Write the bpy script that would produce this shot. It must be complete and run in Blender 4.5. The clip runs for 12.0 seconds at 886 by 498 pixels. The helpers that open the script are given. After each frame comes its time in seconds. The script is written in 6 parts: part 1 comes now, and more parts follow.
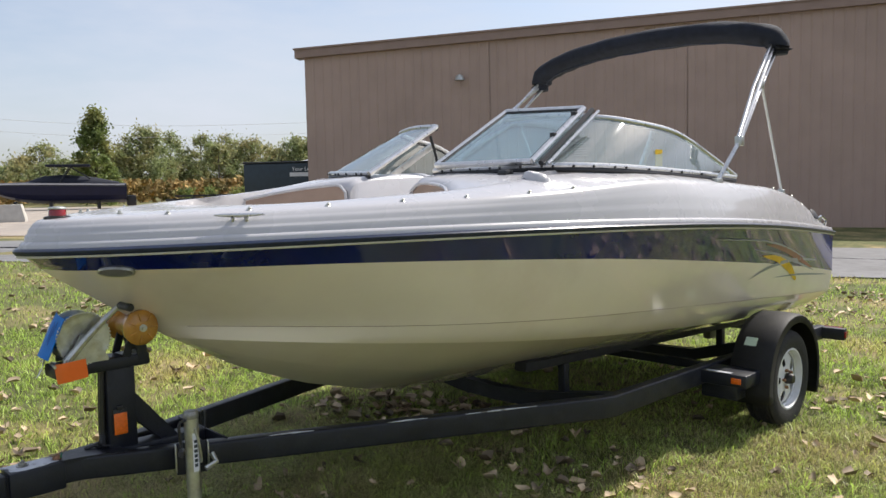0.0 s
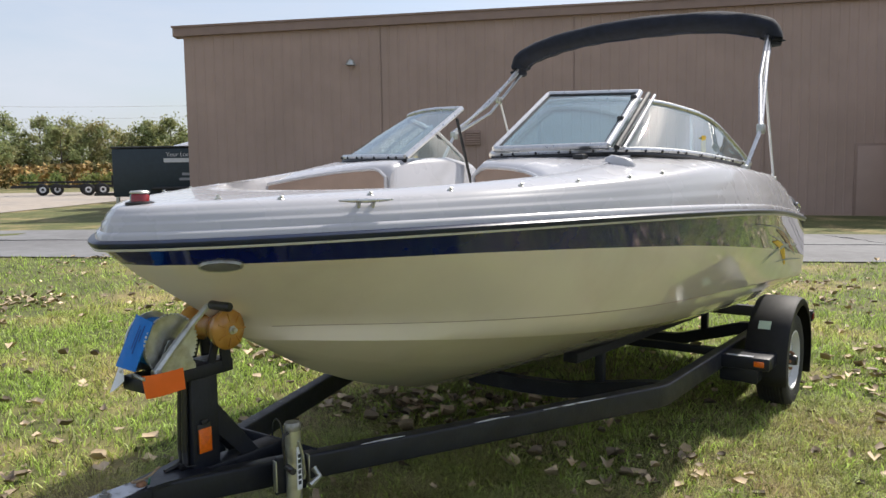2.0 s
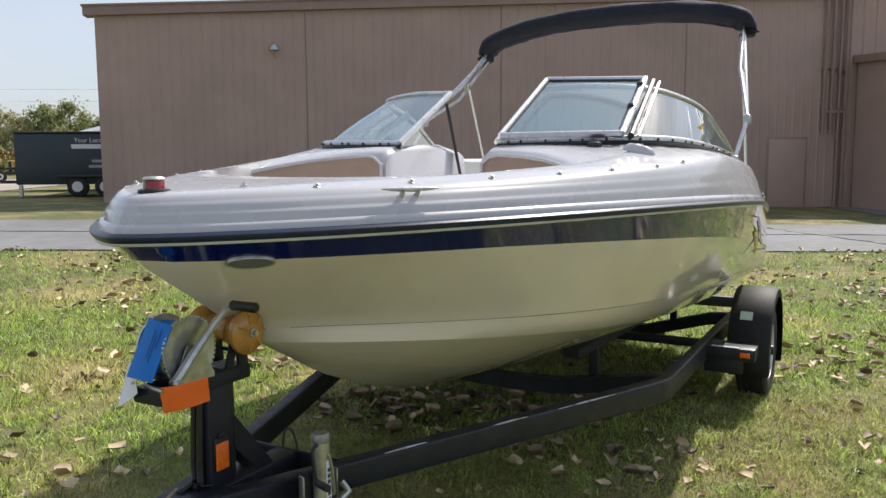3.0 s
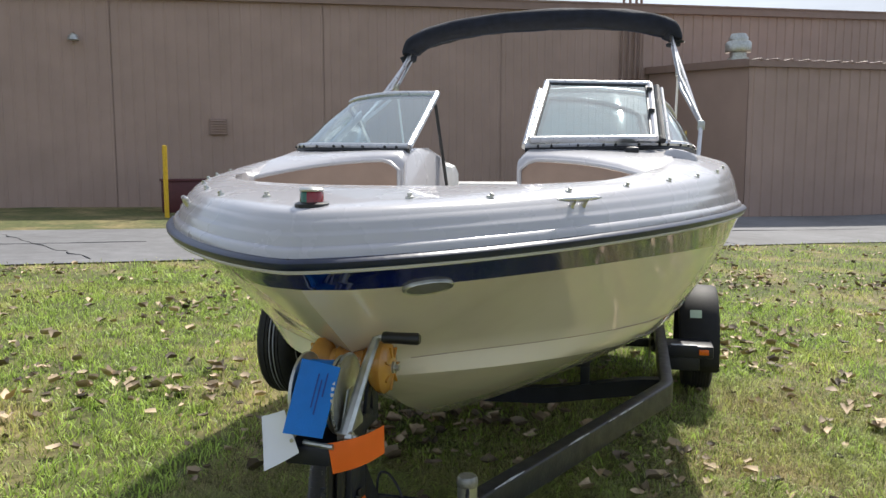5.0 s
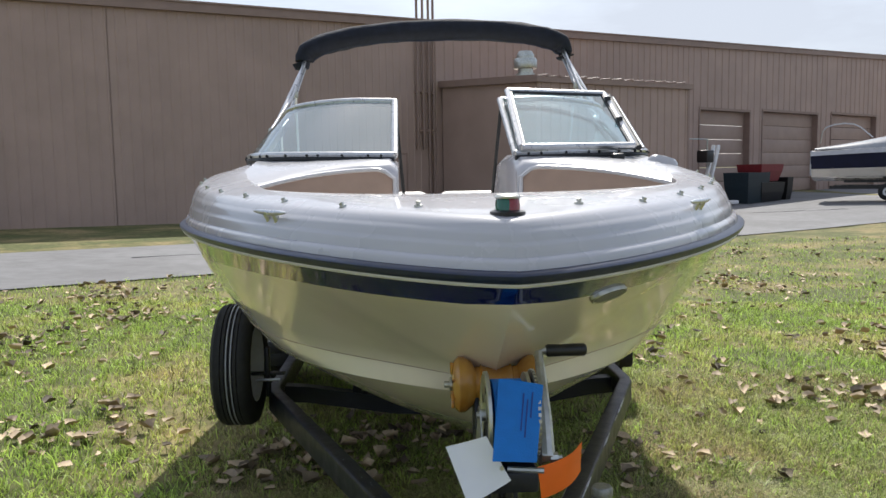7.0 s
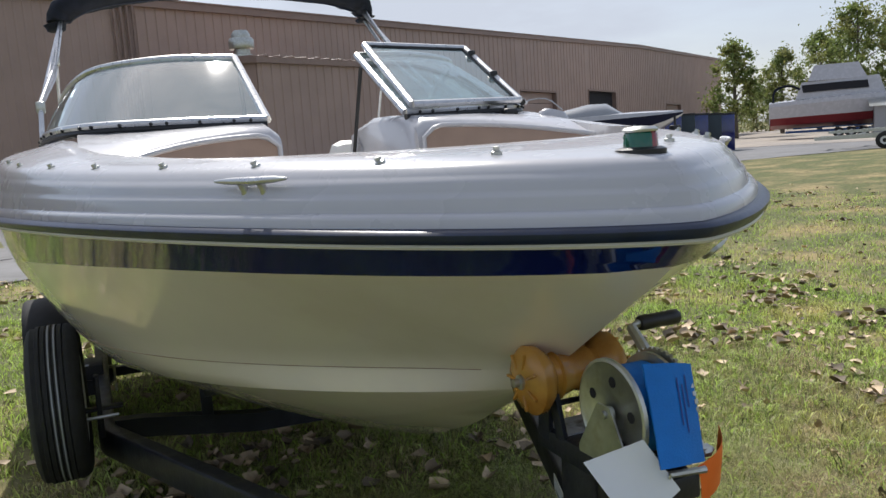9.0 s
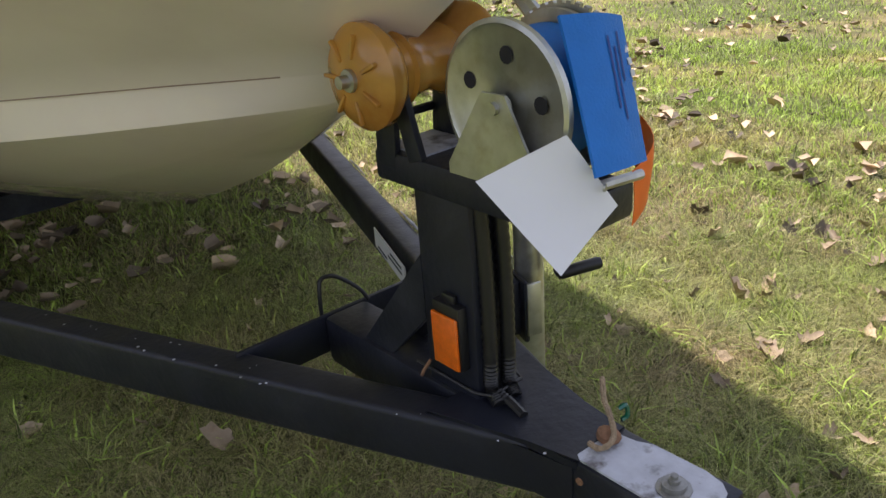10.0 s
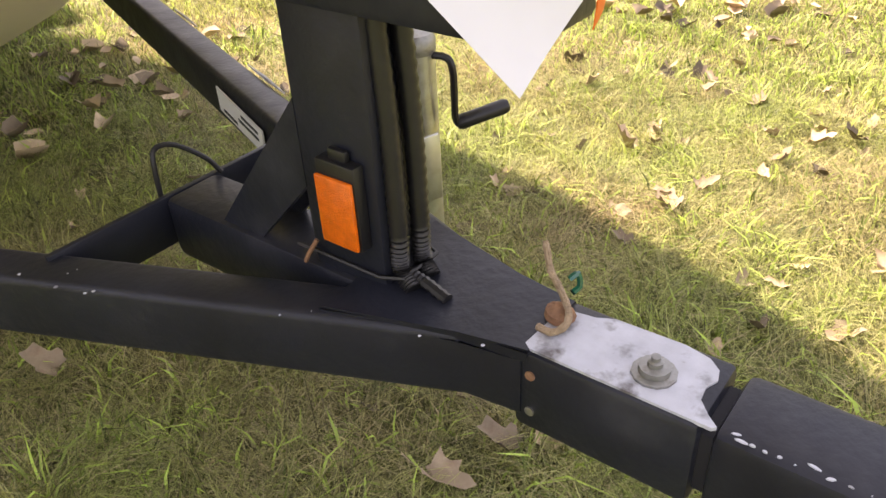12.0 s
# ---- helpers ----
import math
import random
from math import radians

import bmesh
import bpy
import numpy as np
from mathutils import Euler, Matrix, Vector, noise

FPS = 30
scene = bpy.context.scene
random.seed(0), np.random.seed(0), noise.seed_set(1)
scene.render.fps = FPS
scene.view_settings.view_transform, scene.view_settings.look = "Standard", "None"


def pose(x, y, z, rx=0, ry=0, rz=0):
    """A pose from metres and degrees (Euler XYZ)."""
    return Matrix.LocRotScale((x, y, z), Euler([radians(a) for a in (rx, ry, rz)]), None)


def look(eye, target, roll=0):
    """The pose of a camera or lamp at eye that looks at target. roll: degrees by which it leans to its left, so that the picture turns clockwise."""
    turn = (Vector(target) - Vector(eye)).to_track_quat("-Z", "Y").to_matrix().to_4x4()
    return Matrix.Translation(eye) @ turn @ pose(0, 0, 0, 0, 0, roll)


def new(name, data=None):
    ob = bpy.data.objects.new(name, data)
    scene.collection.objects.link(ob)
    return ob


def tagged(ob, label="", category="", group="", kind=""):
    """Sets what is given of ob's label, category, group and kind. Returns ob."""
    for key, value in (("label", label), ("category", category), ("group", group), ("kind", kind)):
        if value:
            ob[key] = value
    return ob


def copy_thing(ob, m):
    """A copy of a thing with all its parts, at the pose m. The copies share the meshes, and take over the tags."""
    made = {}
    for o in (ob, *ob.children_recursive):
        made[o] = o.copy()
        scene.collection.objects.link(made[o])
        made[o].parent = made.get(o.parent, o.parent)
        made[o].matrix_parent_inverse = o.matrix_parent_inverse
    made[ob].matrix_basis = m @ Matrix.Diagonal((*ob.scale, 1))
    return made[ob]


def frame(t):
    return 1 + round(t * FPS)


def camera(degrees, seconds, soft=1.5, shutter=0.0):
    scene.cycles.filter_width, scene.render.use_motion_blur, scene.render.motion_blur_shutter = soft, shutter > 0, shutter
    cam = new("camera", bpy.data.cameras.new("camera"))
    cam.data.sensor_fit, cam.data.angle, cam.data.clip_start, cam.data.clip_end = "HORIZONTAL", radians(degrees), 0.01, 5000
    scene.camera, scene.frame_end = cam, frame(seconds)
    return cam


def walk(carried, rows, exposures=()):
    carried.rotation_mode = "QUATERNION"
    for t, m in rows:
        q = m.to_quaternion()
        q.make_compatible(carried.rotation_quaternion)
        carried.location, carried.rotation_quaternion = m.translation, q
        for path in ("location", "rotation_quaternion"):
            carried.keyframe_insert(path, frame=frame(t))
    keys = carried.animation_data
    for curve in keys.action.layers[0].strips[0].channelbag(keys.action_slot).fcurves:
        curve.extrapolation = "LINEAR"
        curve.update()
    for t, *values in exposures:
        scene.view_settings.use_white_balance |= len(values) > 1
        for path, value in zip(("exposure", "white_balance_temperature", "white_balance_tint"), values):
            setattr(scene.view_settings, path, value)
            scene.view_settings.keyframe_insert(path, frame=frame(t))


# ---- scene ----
cam = camera(58.3, 12.0)
PATH = [
    (0, (3.314, -0.799, 1.573), (1.898, 0.603, 1.409), -1.2),
    (0.5, (3.102, -0.928, 1.555), (1.74, 0.526, 1.384), -1.0),
    (1, (2.854, -1.037, 1.562), (1.558, 0.475, 1.385), -1.0),
    (1.5, (2.616, -1.149, 1.567), (1.394, 0.423, 1.381), -0.9),
    (2, (2.376, -1.278, 1.57), (1.234, 0.352, 1.371), -0.8),
    (2.5, (2.154, -1.316, 1.56), (1.1, 0.37, 1.348), -0.6),
    (3, (1.882, -1.325, 1.562), (0.929, 0.418, 1.336), -0.3),
    (5, (0.762, -1.473, 1.58), (0.298, 0.46, 1.356), -0.1),
    (5.5, (0.486, -1.513, 1.573), (0.15, 0.446, 1.358), -0.2),
    (6, (0.226, -1.541, 1.57), (0.024, 0.438, 1.361), -0.4),
    (6.5, (0.003, -1.516, 1.567), (-0.057, 0.473, 1.365), -0.6),
    (8.5, (-0.833, -1.062, 1.588), (-0.235, 0.835, 1.378), -2.9),
    (9, (-0.890, -0.817, 1.508), (-0.1046, 1.0014, 1.2447), -3.9),
    (9.5, (-0.883, -0.524, 1.391), (0.14, 1.127, 0.914), -4.6),
    (10, (-0.713, -0.285, 1.236), (0.439, 1.117, 0.396), -4.6),
    (10.5, (-0.543, -0.111, 1.063), (0.66, 1.054, -0.03), -4.1),
    (11, (-0.461, -0.02, 0.954), (0.751, 0.969, -0.292), -3.1),
    (11.5, (-0.476, -0.007, 0.970), (0.744, 0.9155, -0.318), -2.5),
    (12, (-0.588, -0.056, 1.073), (0.697, 0.98, -0.056), -3.3),
]
walk(cam, [(t, look(eye, target, roll)) for t, eye, target, roll in PATH],
     exposures=[(0, 0.27, 6450, 12), (6.5, 0.27, 6300, 10), (8.5, 0.02, 6250, 10), (9.0, 0.03, 6250, 11), (9.5, 0.22, 6300, 12), (10, 0.60, 6600, 19), (10.5, 0.98, 7200, 21), (11, 1.38, 7500, 24), (11.5, 1.62, 7800, 27), (12, 1.58, 7900, 24)])

# ---- light ----
SUN = Vector((0.16, 0.92, 1.0)).normalized()
world = bpy.data.worlds.new("sky_world")
scene.world = world
world.use_nodes = True
wn, wl = world.node_tree.nodes, world.node_tree.links
wn.clear()
w_out = wn.new("ShaderNodeOutputWorld")
w_bg = wn.new("ShaderNodeBackground")
w_sky = wn.new("ShaderNodeTexSky")
w_sky.sky_type, w_sky.sun_disc = "NISHITA", False
w_sky.sun_elevation, w_sky.sun_rotation = math.asin(SUN.z), math.atan2(SUN.x, SUN.y)
w_sky.air_density, w_sky.dust_density, w_sky.ozone_density = 1.0, 2.0, 1.5
w_co = wn.new("ShaderNodeTexCoord")
w_map = wn.new("ShaderNodeMapping")
w_map.inputs["Scale"].default_value = (1.0, 1.0, 3.6)
w_map.inputs["Rotation"].default_value = (0.10, 0.16, 0.7)
w_no = wn.new("ShaderNodeTexNoise")
w_no.inputs["Scale"].default_value = 1.7
w_no.inputs["Detail"].default_value = 7.0
w_no.inputs["Roughness"].default_value = 0.56
w_rmp = wn.new("ShaderNodeValToRGB")
w_rmp.color_ramp.elements[0].position, w_rmp.color_ramp.elements[0].color = 0.36, (0.20, 0.20, 0.20, 1)
w_rmp.color_ramp.elements[1].position, w_rmp.color_ramp.elements[1].color = 0.66, (0.95, 0.95, 0.95, 1)
w_mix = wn.new("ShaderNodeMixRGB")
w_mix.inputs["Color2"].default_value = (4.75, 5.05, 5.6, 1)
w_bg.inputs["Strength"].default_value = 0.128
wl.new(w_co.outputs["Generated"], w_map.inputs["Vector"])
wl.new(w_map.outputs["Vector"], w_no.inputs["Vector"])
wl.new(w_no.outputs["Fac"], w_rmp.inputs["Fac"])
wl.new(w_rmp.outputs["Color"], w_mix.inputs["Fac"])
wl.new(w_sky.outputs["Color"], w_mix.inputs["Color1"])
wl.new(w_mix.outputs["Color"], w_bg.inputs["Color"])
wl.new(w_bg.outputs["Background"], w_out.inputs["Surface"])
sun = new("sun", bpy.data.lights.new("sun", "SUN"))
sun.data.energy, sun.data.angle, sun.data.color = 4.7, radians(0.6), (1.0, 0.94, 0.84)
sun.matrix_world = look((0, 0, 20), Vector((0, 0, 20)) - SUN)


# ---- materials ----
def material(name, colour, rough=0.5, metal=0.0, vary=0.0, grain=8.0, bump=0.0, bump_scale=60.0, coat=0.0, spec=0.5, second=None, second_scale=2.0,
             second_range=(0.45, 0.65), rough_vary=0.0, per_object=0.0, island=False, transmission=0.0, alpha=1.0, leafy=0.0):
    m = bpy.data.materials.new(name)
    m.use_nodes = True
    n, l = m.node_tree.nodes, m.node_tree.links
    b = n["Principled BSDF"]
    b.inputs["Roughness"].default_value = rough
    b.inputs["Metallic"].default_value = metal
    b.inputs["Specular IOR Level"].default_value = spec
    b.inputs["Coat Weight"].default_value = coat
    b.inputs["Coat Roughness"].default_value = 0.04
    b.inputs["Transmission Weight"].default_value = transmission
    b.inputs["Alpha"].default_value = alpha
    co = n.new("ShaderNodeTexCoord")
    last = n.new("ShaderNodeRGB")
    last.outputs[0].default_value = (*colour, 1)
    out = last.outputs[0]
    if second:
        no = n.new("ShaderNodeTexNoise")
        no.inputs["Scale"].default_value, no.inputs["Detail"].default_value, no.inputs["Roughness"].default_value = second_scale, 6, 0.6
        l.new(co.outputs["Object"], no.inputs["Vector"])
        mr = n.new("ShaderNodeMapRange")
        mr.inputs["From Min"].default_value, mr.inputs["From Max"].default_value = second_range
        l.new(no.outputs["Fac"], mr.inputs["Value"])
        mx = n.new("ShaderNodeMixRGB")
        mx.inputs["Color2"].default_value = (*second, 1)
        l.new(mr.outputs["Result"], mx.inputs["Fac"])
        l.new(out, mx.inputs["Color1"])
        out = mx.outputs["Color"]
    if vary or per_object:
        hs = n.new("ShaderNodeHueSaturation")
        l.new(out, hs.inputs["Color"])
        out = hs.outputs["Color"]
        value = None
        if vary:
            no = n.new("ShaderNodeTexNoise")
            no.inputs["Scale"].default_value, no.inputs["Detail"].default_value = grain, 8
            l.new(co.outputs["Object"], no.inputs["Vector"])
            mr = n.new("ShaderNodeMapRange")
            mr.inputs["From Min"].default_value, mr.inputs["From Max"].default_value = 0.3, 0.7
            mr.inputs["To Min"].default_value, mr.inputs["To Max"].default_value = 1 - vary, 1 + vary
            l.new(no.outputs["Fac"], mr.inputs["Value"])
            value = mr.outputs["Result"]
        if per_object:
            if island:
                src = n.new("ShaderNodeNewGeometry").outputs["Random Per Island"]
            else:
                src = n.new("ShaderNodeObjectInfo").outputs["Random"]
            mr2 = n.new("ShaderNodeMapRange")
            mr2.inputs["To Min"].default_value, mr2.inputs["To Max"].default_value = 1 - per_object, 1 + per_object
            l.new(src, mr2.inputs["Value"])
            if value is None:
                value = mr2.outputs["Result"]
            else:
                mm = n.new("ShaderNodeMath")
                mm.operation = "MULTIPLY"
                l.new(value, mm.inputs[0])
                l.new(mr2.outputs["Result"], mm.inputs[1])
                value = mm.outputs[0]
        l.new(value, hs.inputs["Value"])
    l.new(out, b.inputs["Base Color"])
    if leafy:
        tl, mxs = n.new("ShaderNodeBsdfTranslucent"), n.new("ShaderNodeMixShader")
        mxs.inputs["Fac"].default_value = leafy
        l.new(out, tl.inputs["Color"])
        l.new(b.outputs[0], mxs.inputs[1])
        l.new(tl.outputs[0], mxs.inputs[2])
        l.new(mxs.outputs[0], n["Material Output"].inputs["Surface"])
    if rough_vary:
        no = n.new("ShaderNodeTexNoise")
        no.inputs["Scale"].default_value, no.inputs["Detail"].default_value = grain * 1.7, 6
        l.new(co.outputs["Object"], no.inputs["Vector"])
        mr = n.new("ShaderNodeMapRange")
        mr.inputs["To Min"].default_value, mr.inputs["To Max"].default_value = max(0.02, rough - rough_vary), rough + rough_vary
        l.new(no.outputs["Fac"], mr.inputs["Value"])
        l.new(mr.outputs["Result"], b.inputs["Roughness"])
    if bump:
        no = n.new("ShaderNodeTexNoise")
        no.inputs["Scale"].default_value, no.inputs["Detail"].default_value = bump_scale, 6
        l.new(co.outputs["Object"], no.inputs["Vector"])
        bp = n.new("ShaderNodeBump")
        bp.inputs["Strength"].default_value, bp.inputs["Distance"].default_value = bump, 0.01
        l.new(no.outputs["Fac"], bp.inputs["Height"])
        l.new(bp.outputs["Normal"], b.inputs["Normal"])
    return m


def thin_glass(name, tint, haze_weight):
    m = bpy.data.materials.new(name)
    m.use_nodes = True
    n, l = m.node_tree.nodes, m.node_tree.links
    n.clear()
    o = n.new("ShaderNodeOutputMaterial")
    tr = n.new("ShaderNodeBsdfTransparent")
    tr.inputs["Color"].default_value = (*tint, 1)
    gl = n.new("ShaderNodeBsdfGlossy")
    gl.inputs["Roughness"].default_value = 0.02
    lw = n.new("ShaderNodeLayerWeight")
    lw.inputs["Blend"].default_value = 0.5
    pw, fr = n.new("ShaderNodeMath"), n.new("ShaderNodeMath")
    pw.operation, pw.inputs[1].default_value = "POWER", 3.0
    fr.operation, fr.inputs[1].default_value, fr.inputs[2].default_value = "MULTIPLY_ADD", 0.75, 0.12
    l.new(lw.outputs["Facing"], pw.inputs[0])
    l.new(pw.outputs[0], fr.inputs[0])
    # pale teal diffuse share paints reflected sky haze and dust on the pane
    df = n.new("ShaderNodeBsdfDiffuse")
    df.inputs["Color"].default_value = (0.46, 0.64, 0.68, 1)
    m0, m1 = n.new("ShaderNodeMixShader"), n.new("ShaderNodeMixShader")
    m0.inputs["Fac"].default_value = haze_weight
    l.new(tr.outputs[0], m0.inputs[1])
    l.new(df.outputs[0], m0.inputs[2])
    l.new(fr.outputs[0], m1.inputs["Fac"])
    l.new(m0.outputs[0], m1.inputs[1])
    l.new(gl.outputs[0], m1.inputs[2])
    l.new(m1.outputs[0], o.inputs["Surface"])
    return m


M_GEL = material("white_gelcoat", (0.465, 0.46, 0.48), 0.27, coat=0.45, vary=0.03, grain=3, rough_vary=0.06, spec=0.5)
M_CREAM = material("cream_gelcoat", (0.83, 0.76, 0.67), 0.16, coat=0.7, vary=0.035, grain=2.5, second=(0.73, 0.645, 0.55), second_scale=1.6, second_range=(0.5, 0.8), rough_vary=0.05)
M_NAVY = material("navy_gelcoat", (0.004, 0.011, 0.115), 0.08, coat=0.8, vary=0.2, grain=5, rough_vary=0.04)
M_NAVYD = material("dark_navy_topcoat", (0.004, 0.006, 0.028), 0.42, vary=0.2, grain=4, spec=0.3)
M_RAIL = material("black_vinyl_rail", (0.010, 0.019, 0.050), 0.32, vary=0.2, grain=20, bump=0.05)
M_RAILW = material("cream_rail_bead", (0.62, 0.60, 0.50), 0.35, vary=0.05)
M_LINER = material("cream_cockpit_liner", (0.72, 0.68, 0.60), 0.4, vary=0.04, grain=10, bump=0.04, bump_scale=120)
M_VINYL = material("brown_vinyl", (0.30, 0.21, 0.16), 0.5, vary=0.08, grain=12, bump=0.12, bump_scale=90)
M_VINYLW = material("white_vinyl", (0.72, 0.70, 0.66), 0.45, vary=0.04, bump=0.08, bump_scale=60)
M_ALU = material("anodised_aluminium", (0.62, 0.62, 0.62), 0.3, metal=1.0, vary=0.1, grain=30, rough_vary=0.1)
M_CHROME = material("stainless_steel", (0.72, 0.72, 0.70), 0.14, metal=1.0, vary=0.06, grain=30)
M_BLACKP = material("black_plastic", (0.012, 0.012, 0.013), 0.4, vary=0.2, grain=30, bump=0.05)
M_FENDER = material("satin_black_plastic", (0.014, 0.014, 0.015), 0.62, vary=0.2, grain=20, bump=0.08, bump_scale=90, spec=0.3)
M_RUBBER = material("black_rubber", (0.018, 0.018, 0.018), 0.75, vary=0.25, grain=25, bump=0.25, bump_scale=140)
M_STEEL = material("dull_zinc_steel", (0.30, 0.30, 0.28), 0.45, metal=0.7, vary=0.25, grain=60, rough_vary=0.15, second=(0.12, 0.10, 0.08), second_scale=60, second_range=(0.55, 0.75))
M_CORD = material("tan_cord", (0.34, 0.25, 0.16), 0.9, vary=0.3, grain=90, bump=0.6, bump_scale=300)
M_PAINT = material("black_trailer_paint", (0.014, 0.016, 0.024), 0.42, vary=0.25, grain=9, bump=0.12, bump_scale=70, spec=0.38, second=(0.034, 0.036, 0.044), second_scale=7, second_range=(0.57, 0.78), rough_vary=0.15)
M_BARE = material("scuffed_white_paint", (0.50, 0.52, 0.57), 0.5, vary=0.10, grain=40, second=(0.13, 0.12, 0.12), second_scale=13, second_range=(0.55, 0.66), bump=0.2, bump_scale=60)
M_CANVAS = material("navy_canvas", (0.008, 0.011, 0.022), 0.88, vary=0.35, grain=18, bump=0.6, bump_scale=26)
M_GALV = material("galvanised_steel", (0.52, 0.53, 0.50), 0.38, metal=0.9, vary=0.16, grain=25, rough_vary=0.15, second=(0.40, 0.38, 0.30), second_scale=20, second_range=(0.5, 0.75))
M_RUST = material("rusty_steel", (0.30, 0.16, 0.09), 0.8, metal=0.2, vary=0.3, grain=60, bump=0.4, bump_scale=160)
M_ROLLER = material("amber_urethane", (0.66, 0.33, 0.06), 0.24, vary=0.14, grain=14, coat=0.3, second=(0.52, 0.22, 0.035), second_scale=9, transmission=0.3)
M_BLUE = material("blue_webbing", (0.0, 0.16, 0.56), 0.6, vary=0.06, grain=30, bump=0.2, bump_scale=260)
M_CARD = material("white_card", (0.74, 0.75, 0.78), 0.55, vary=0.02, grain=14)
M_ORANGE = material("orange_vinyl_flag", (0.85, 0.15, 0.012), 0.5, vary=0.04, grain=20)
M_AMBER = material("amber_lens", (0.85, 0.16, 0.008), 0.12, vary=0.12, grain=90, coat=0.5, bump=0.35, bump_scale=420)
M_REDL = material("red_lens", (0.22, 0.008, 0.012), 0.1, coat=0.5, vary=0.1)
M_GREENL = material("green_lens", (0.004, 0.10, 0.06), 0.1, coat=0.5, vary=0.1)
M_WHITEP = material("white_wheel_paint", (0.66, 0.67, 0.68), 0.35, vary=0.06, grain=20, second=(0.4, 0.38, 0.35), second_scale=12, second_range=(0.6, 0.8))
M_GLASS = thin_glass("windshield_glass", (0.56, 0.72, 0.76), 0.18)
M_SIDE = thin_glass("side_glass", (0.60, 0.66, 0.66), 0.02)
M_YELLOW = material("yellow_paint", (0.72, 0.46, 0.02), 0.45, vary=0.1, grain=15)
M_DECALG = material("silver_decal", (0.30, 0.31, 0.33), 0.25, vary=0.05)
M_DECALR = material("bronze_decal", (0.26, 0.12, 0.09), 0.25, vary=0.05)
M_STICK = material("pale_green_sticker", (0.50, 0.62, 0.50), 0.5, vary=0.05, grain=40)
M_INK = material("dark_ink", (0.03, 0.04, 0.05), 0.6, vary=0.1)
M_INKB = material("blue_ink", (0.01, 0.05, 0.25), 0.6, vary=0.1)
M_INKW = material("white_ink", (0.70, 0.70, 0.70), 0.6, vary=0.05)
M_WALL = material("brown_steel_siding", (0.40, 0.285, 0.235), 0.5, vary=0.05, grain=0.9, second=(0.35, 0.25, 0.205), second_scale=0.5, second_range=(0.4, 0.7), per_object=0.02)
M_TRIM = material("brown_steel_trim", (0.27, 0.185, 0.15), 0.5, vary=0.08, grain=3)
M_DOORB = material("brown_overhead_door", (0.38, 0.275, 0.225), 0.55, vary=0.06, grain=2)
# near-black colour that stands in for shade in openings, holes and gaps
M_SHADEBLACK = material("shade_black", (0.01, 0.01, 0.014), 0.8, vary=0.2)
M_ROAD = material("grey_asphalt", (0.20, 0.20, 0.205), 0.85, vary=0.12, grain=4, second=(0.15, 0.148, 0.15), second_scale=0.35, second_range=(0.4, 0.65), bump=0.4, bump_scale=60)
M_TAR = material("tar_seam", (0.045, 0.045, 0.048), 0.7, vary=0.2, grain=10)
M_GRAVEL = material("pale_gravel", (0.36, 0.31, 0.26), 0.9, vary=0.15, grain=3, second=(0.26, 0.24, 0.22), second_scale=0.2, bump=0.4, bump_scale=40)
M_CONC = material("pale_concrete", (0.48, 0.46, 0.42), 0.8, vary=0.1, grain=4, bump=0.3)
M_FOL = material("green_foliage", (0.18, 0.235, 0.07), 0.6, per_object=0.4, island=True, second=(0.28, 0.27, 0.09), second_scale=0.6, leafy=0.45)
M_FOL2 = material("grey_green_foliage", (0.27, 0.315, 0.14), 0.6, per_object=0.4, island=True, second=(0.38, 0.335, 0.155), second_scale=0.25, leafy=0.45)
M_CORN = material("dry_corn", (0.40, 0.26, 0.09), 0.8, per_object=0.4, island=True, second=(0.13, 0.12, 0.035), second_scale=0.4)
M_BARK = material("grey_bark", (0.12, 0.10, 0.08), 0.9, vary=0.3, grain=8, bump=0.5)
# base colour darkened to stand in for shadow in the gaps between tufts
M_SOIL = material("lawn_ground", (0.10, 0.11, 0.032), 0.95, vary=0.35, grain=9, second=(0.28, 0.22, 0.10), second_scale=0.8, second_range=(0.46, 0.66), bump=0.7, bump_scale=45)
M_BLADE = material("grass_blades", (0.375, 0.50, 0.105), 0.5, per_object=0.85, island=True, second=(0.57, 0.47, 0.20), second_scale=0.8, second_range=(0.50, 0.76), leafy=0.4)
M_BADGE = material("dull_badge", (0.17, 0.17, 0.18), 0.5, vary=0.15, grain=40)
M_BLADEN = material("hitch_grass_blades", (0.355, 0.395, 0.135), 0.5, per_object=0.8, island=True, second=(0.46, 0.375, 0.205), second_scale=1.1, second_range=(0.42, 0.64), leafy=0.4)
M_STRAW = material("dry_grass", (0.54, 0.46, 0.27), 0.7, per_object=0.5, island=True, leafy=0.3)
M_LEAF = material("dry_leaf", (0.43, 0.335, 0.225), 0.75, vary=0.25, grain=30, per_object=0.7, second=(0.20, 0.12, 0.075), second_scale=14)
M_LEAFS = material("dry_leaf_scatter", (0.40, 0.31, 0.205), 0.75, vary=0.2, grain=20, per_object=0.8, island=True)
M_MAROON = material("maroon_paint", (0.085, 0.018, 0.022), 0.5, vary=0.15)
M_REDB = material("red_paint", (0.20, 0.02, 0.025), 0.4, vary=0.1)
M_GREENP = material("dark_green_paint", (0.012, 0.05, 0.025), 0.4, vary=0.1)
M_TEAL = material("dark_teal_paint", (0.015, 0.03, 0.04), 0.45, vary=0.15)
M_BLUEP = material("blue_steel", (0.02, 0.08, 0.25), 0.5, vary=0.15)


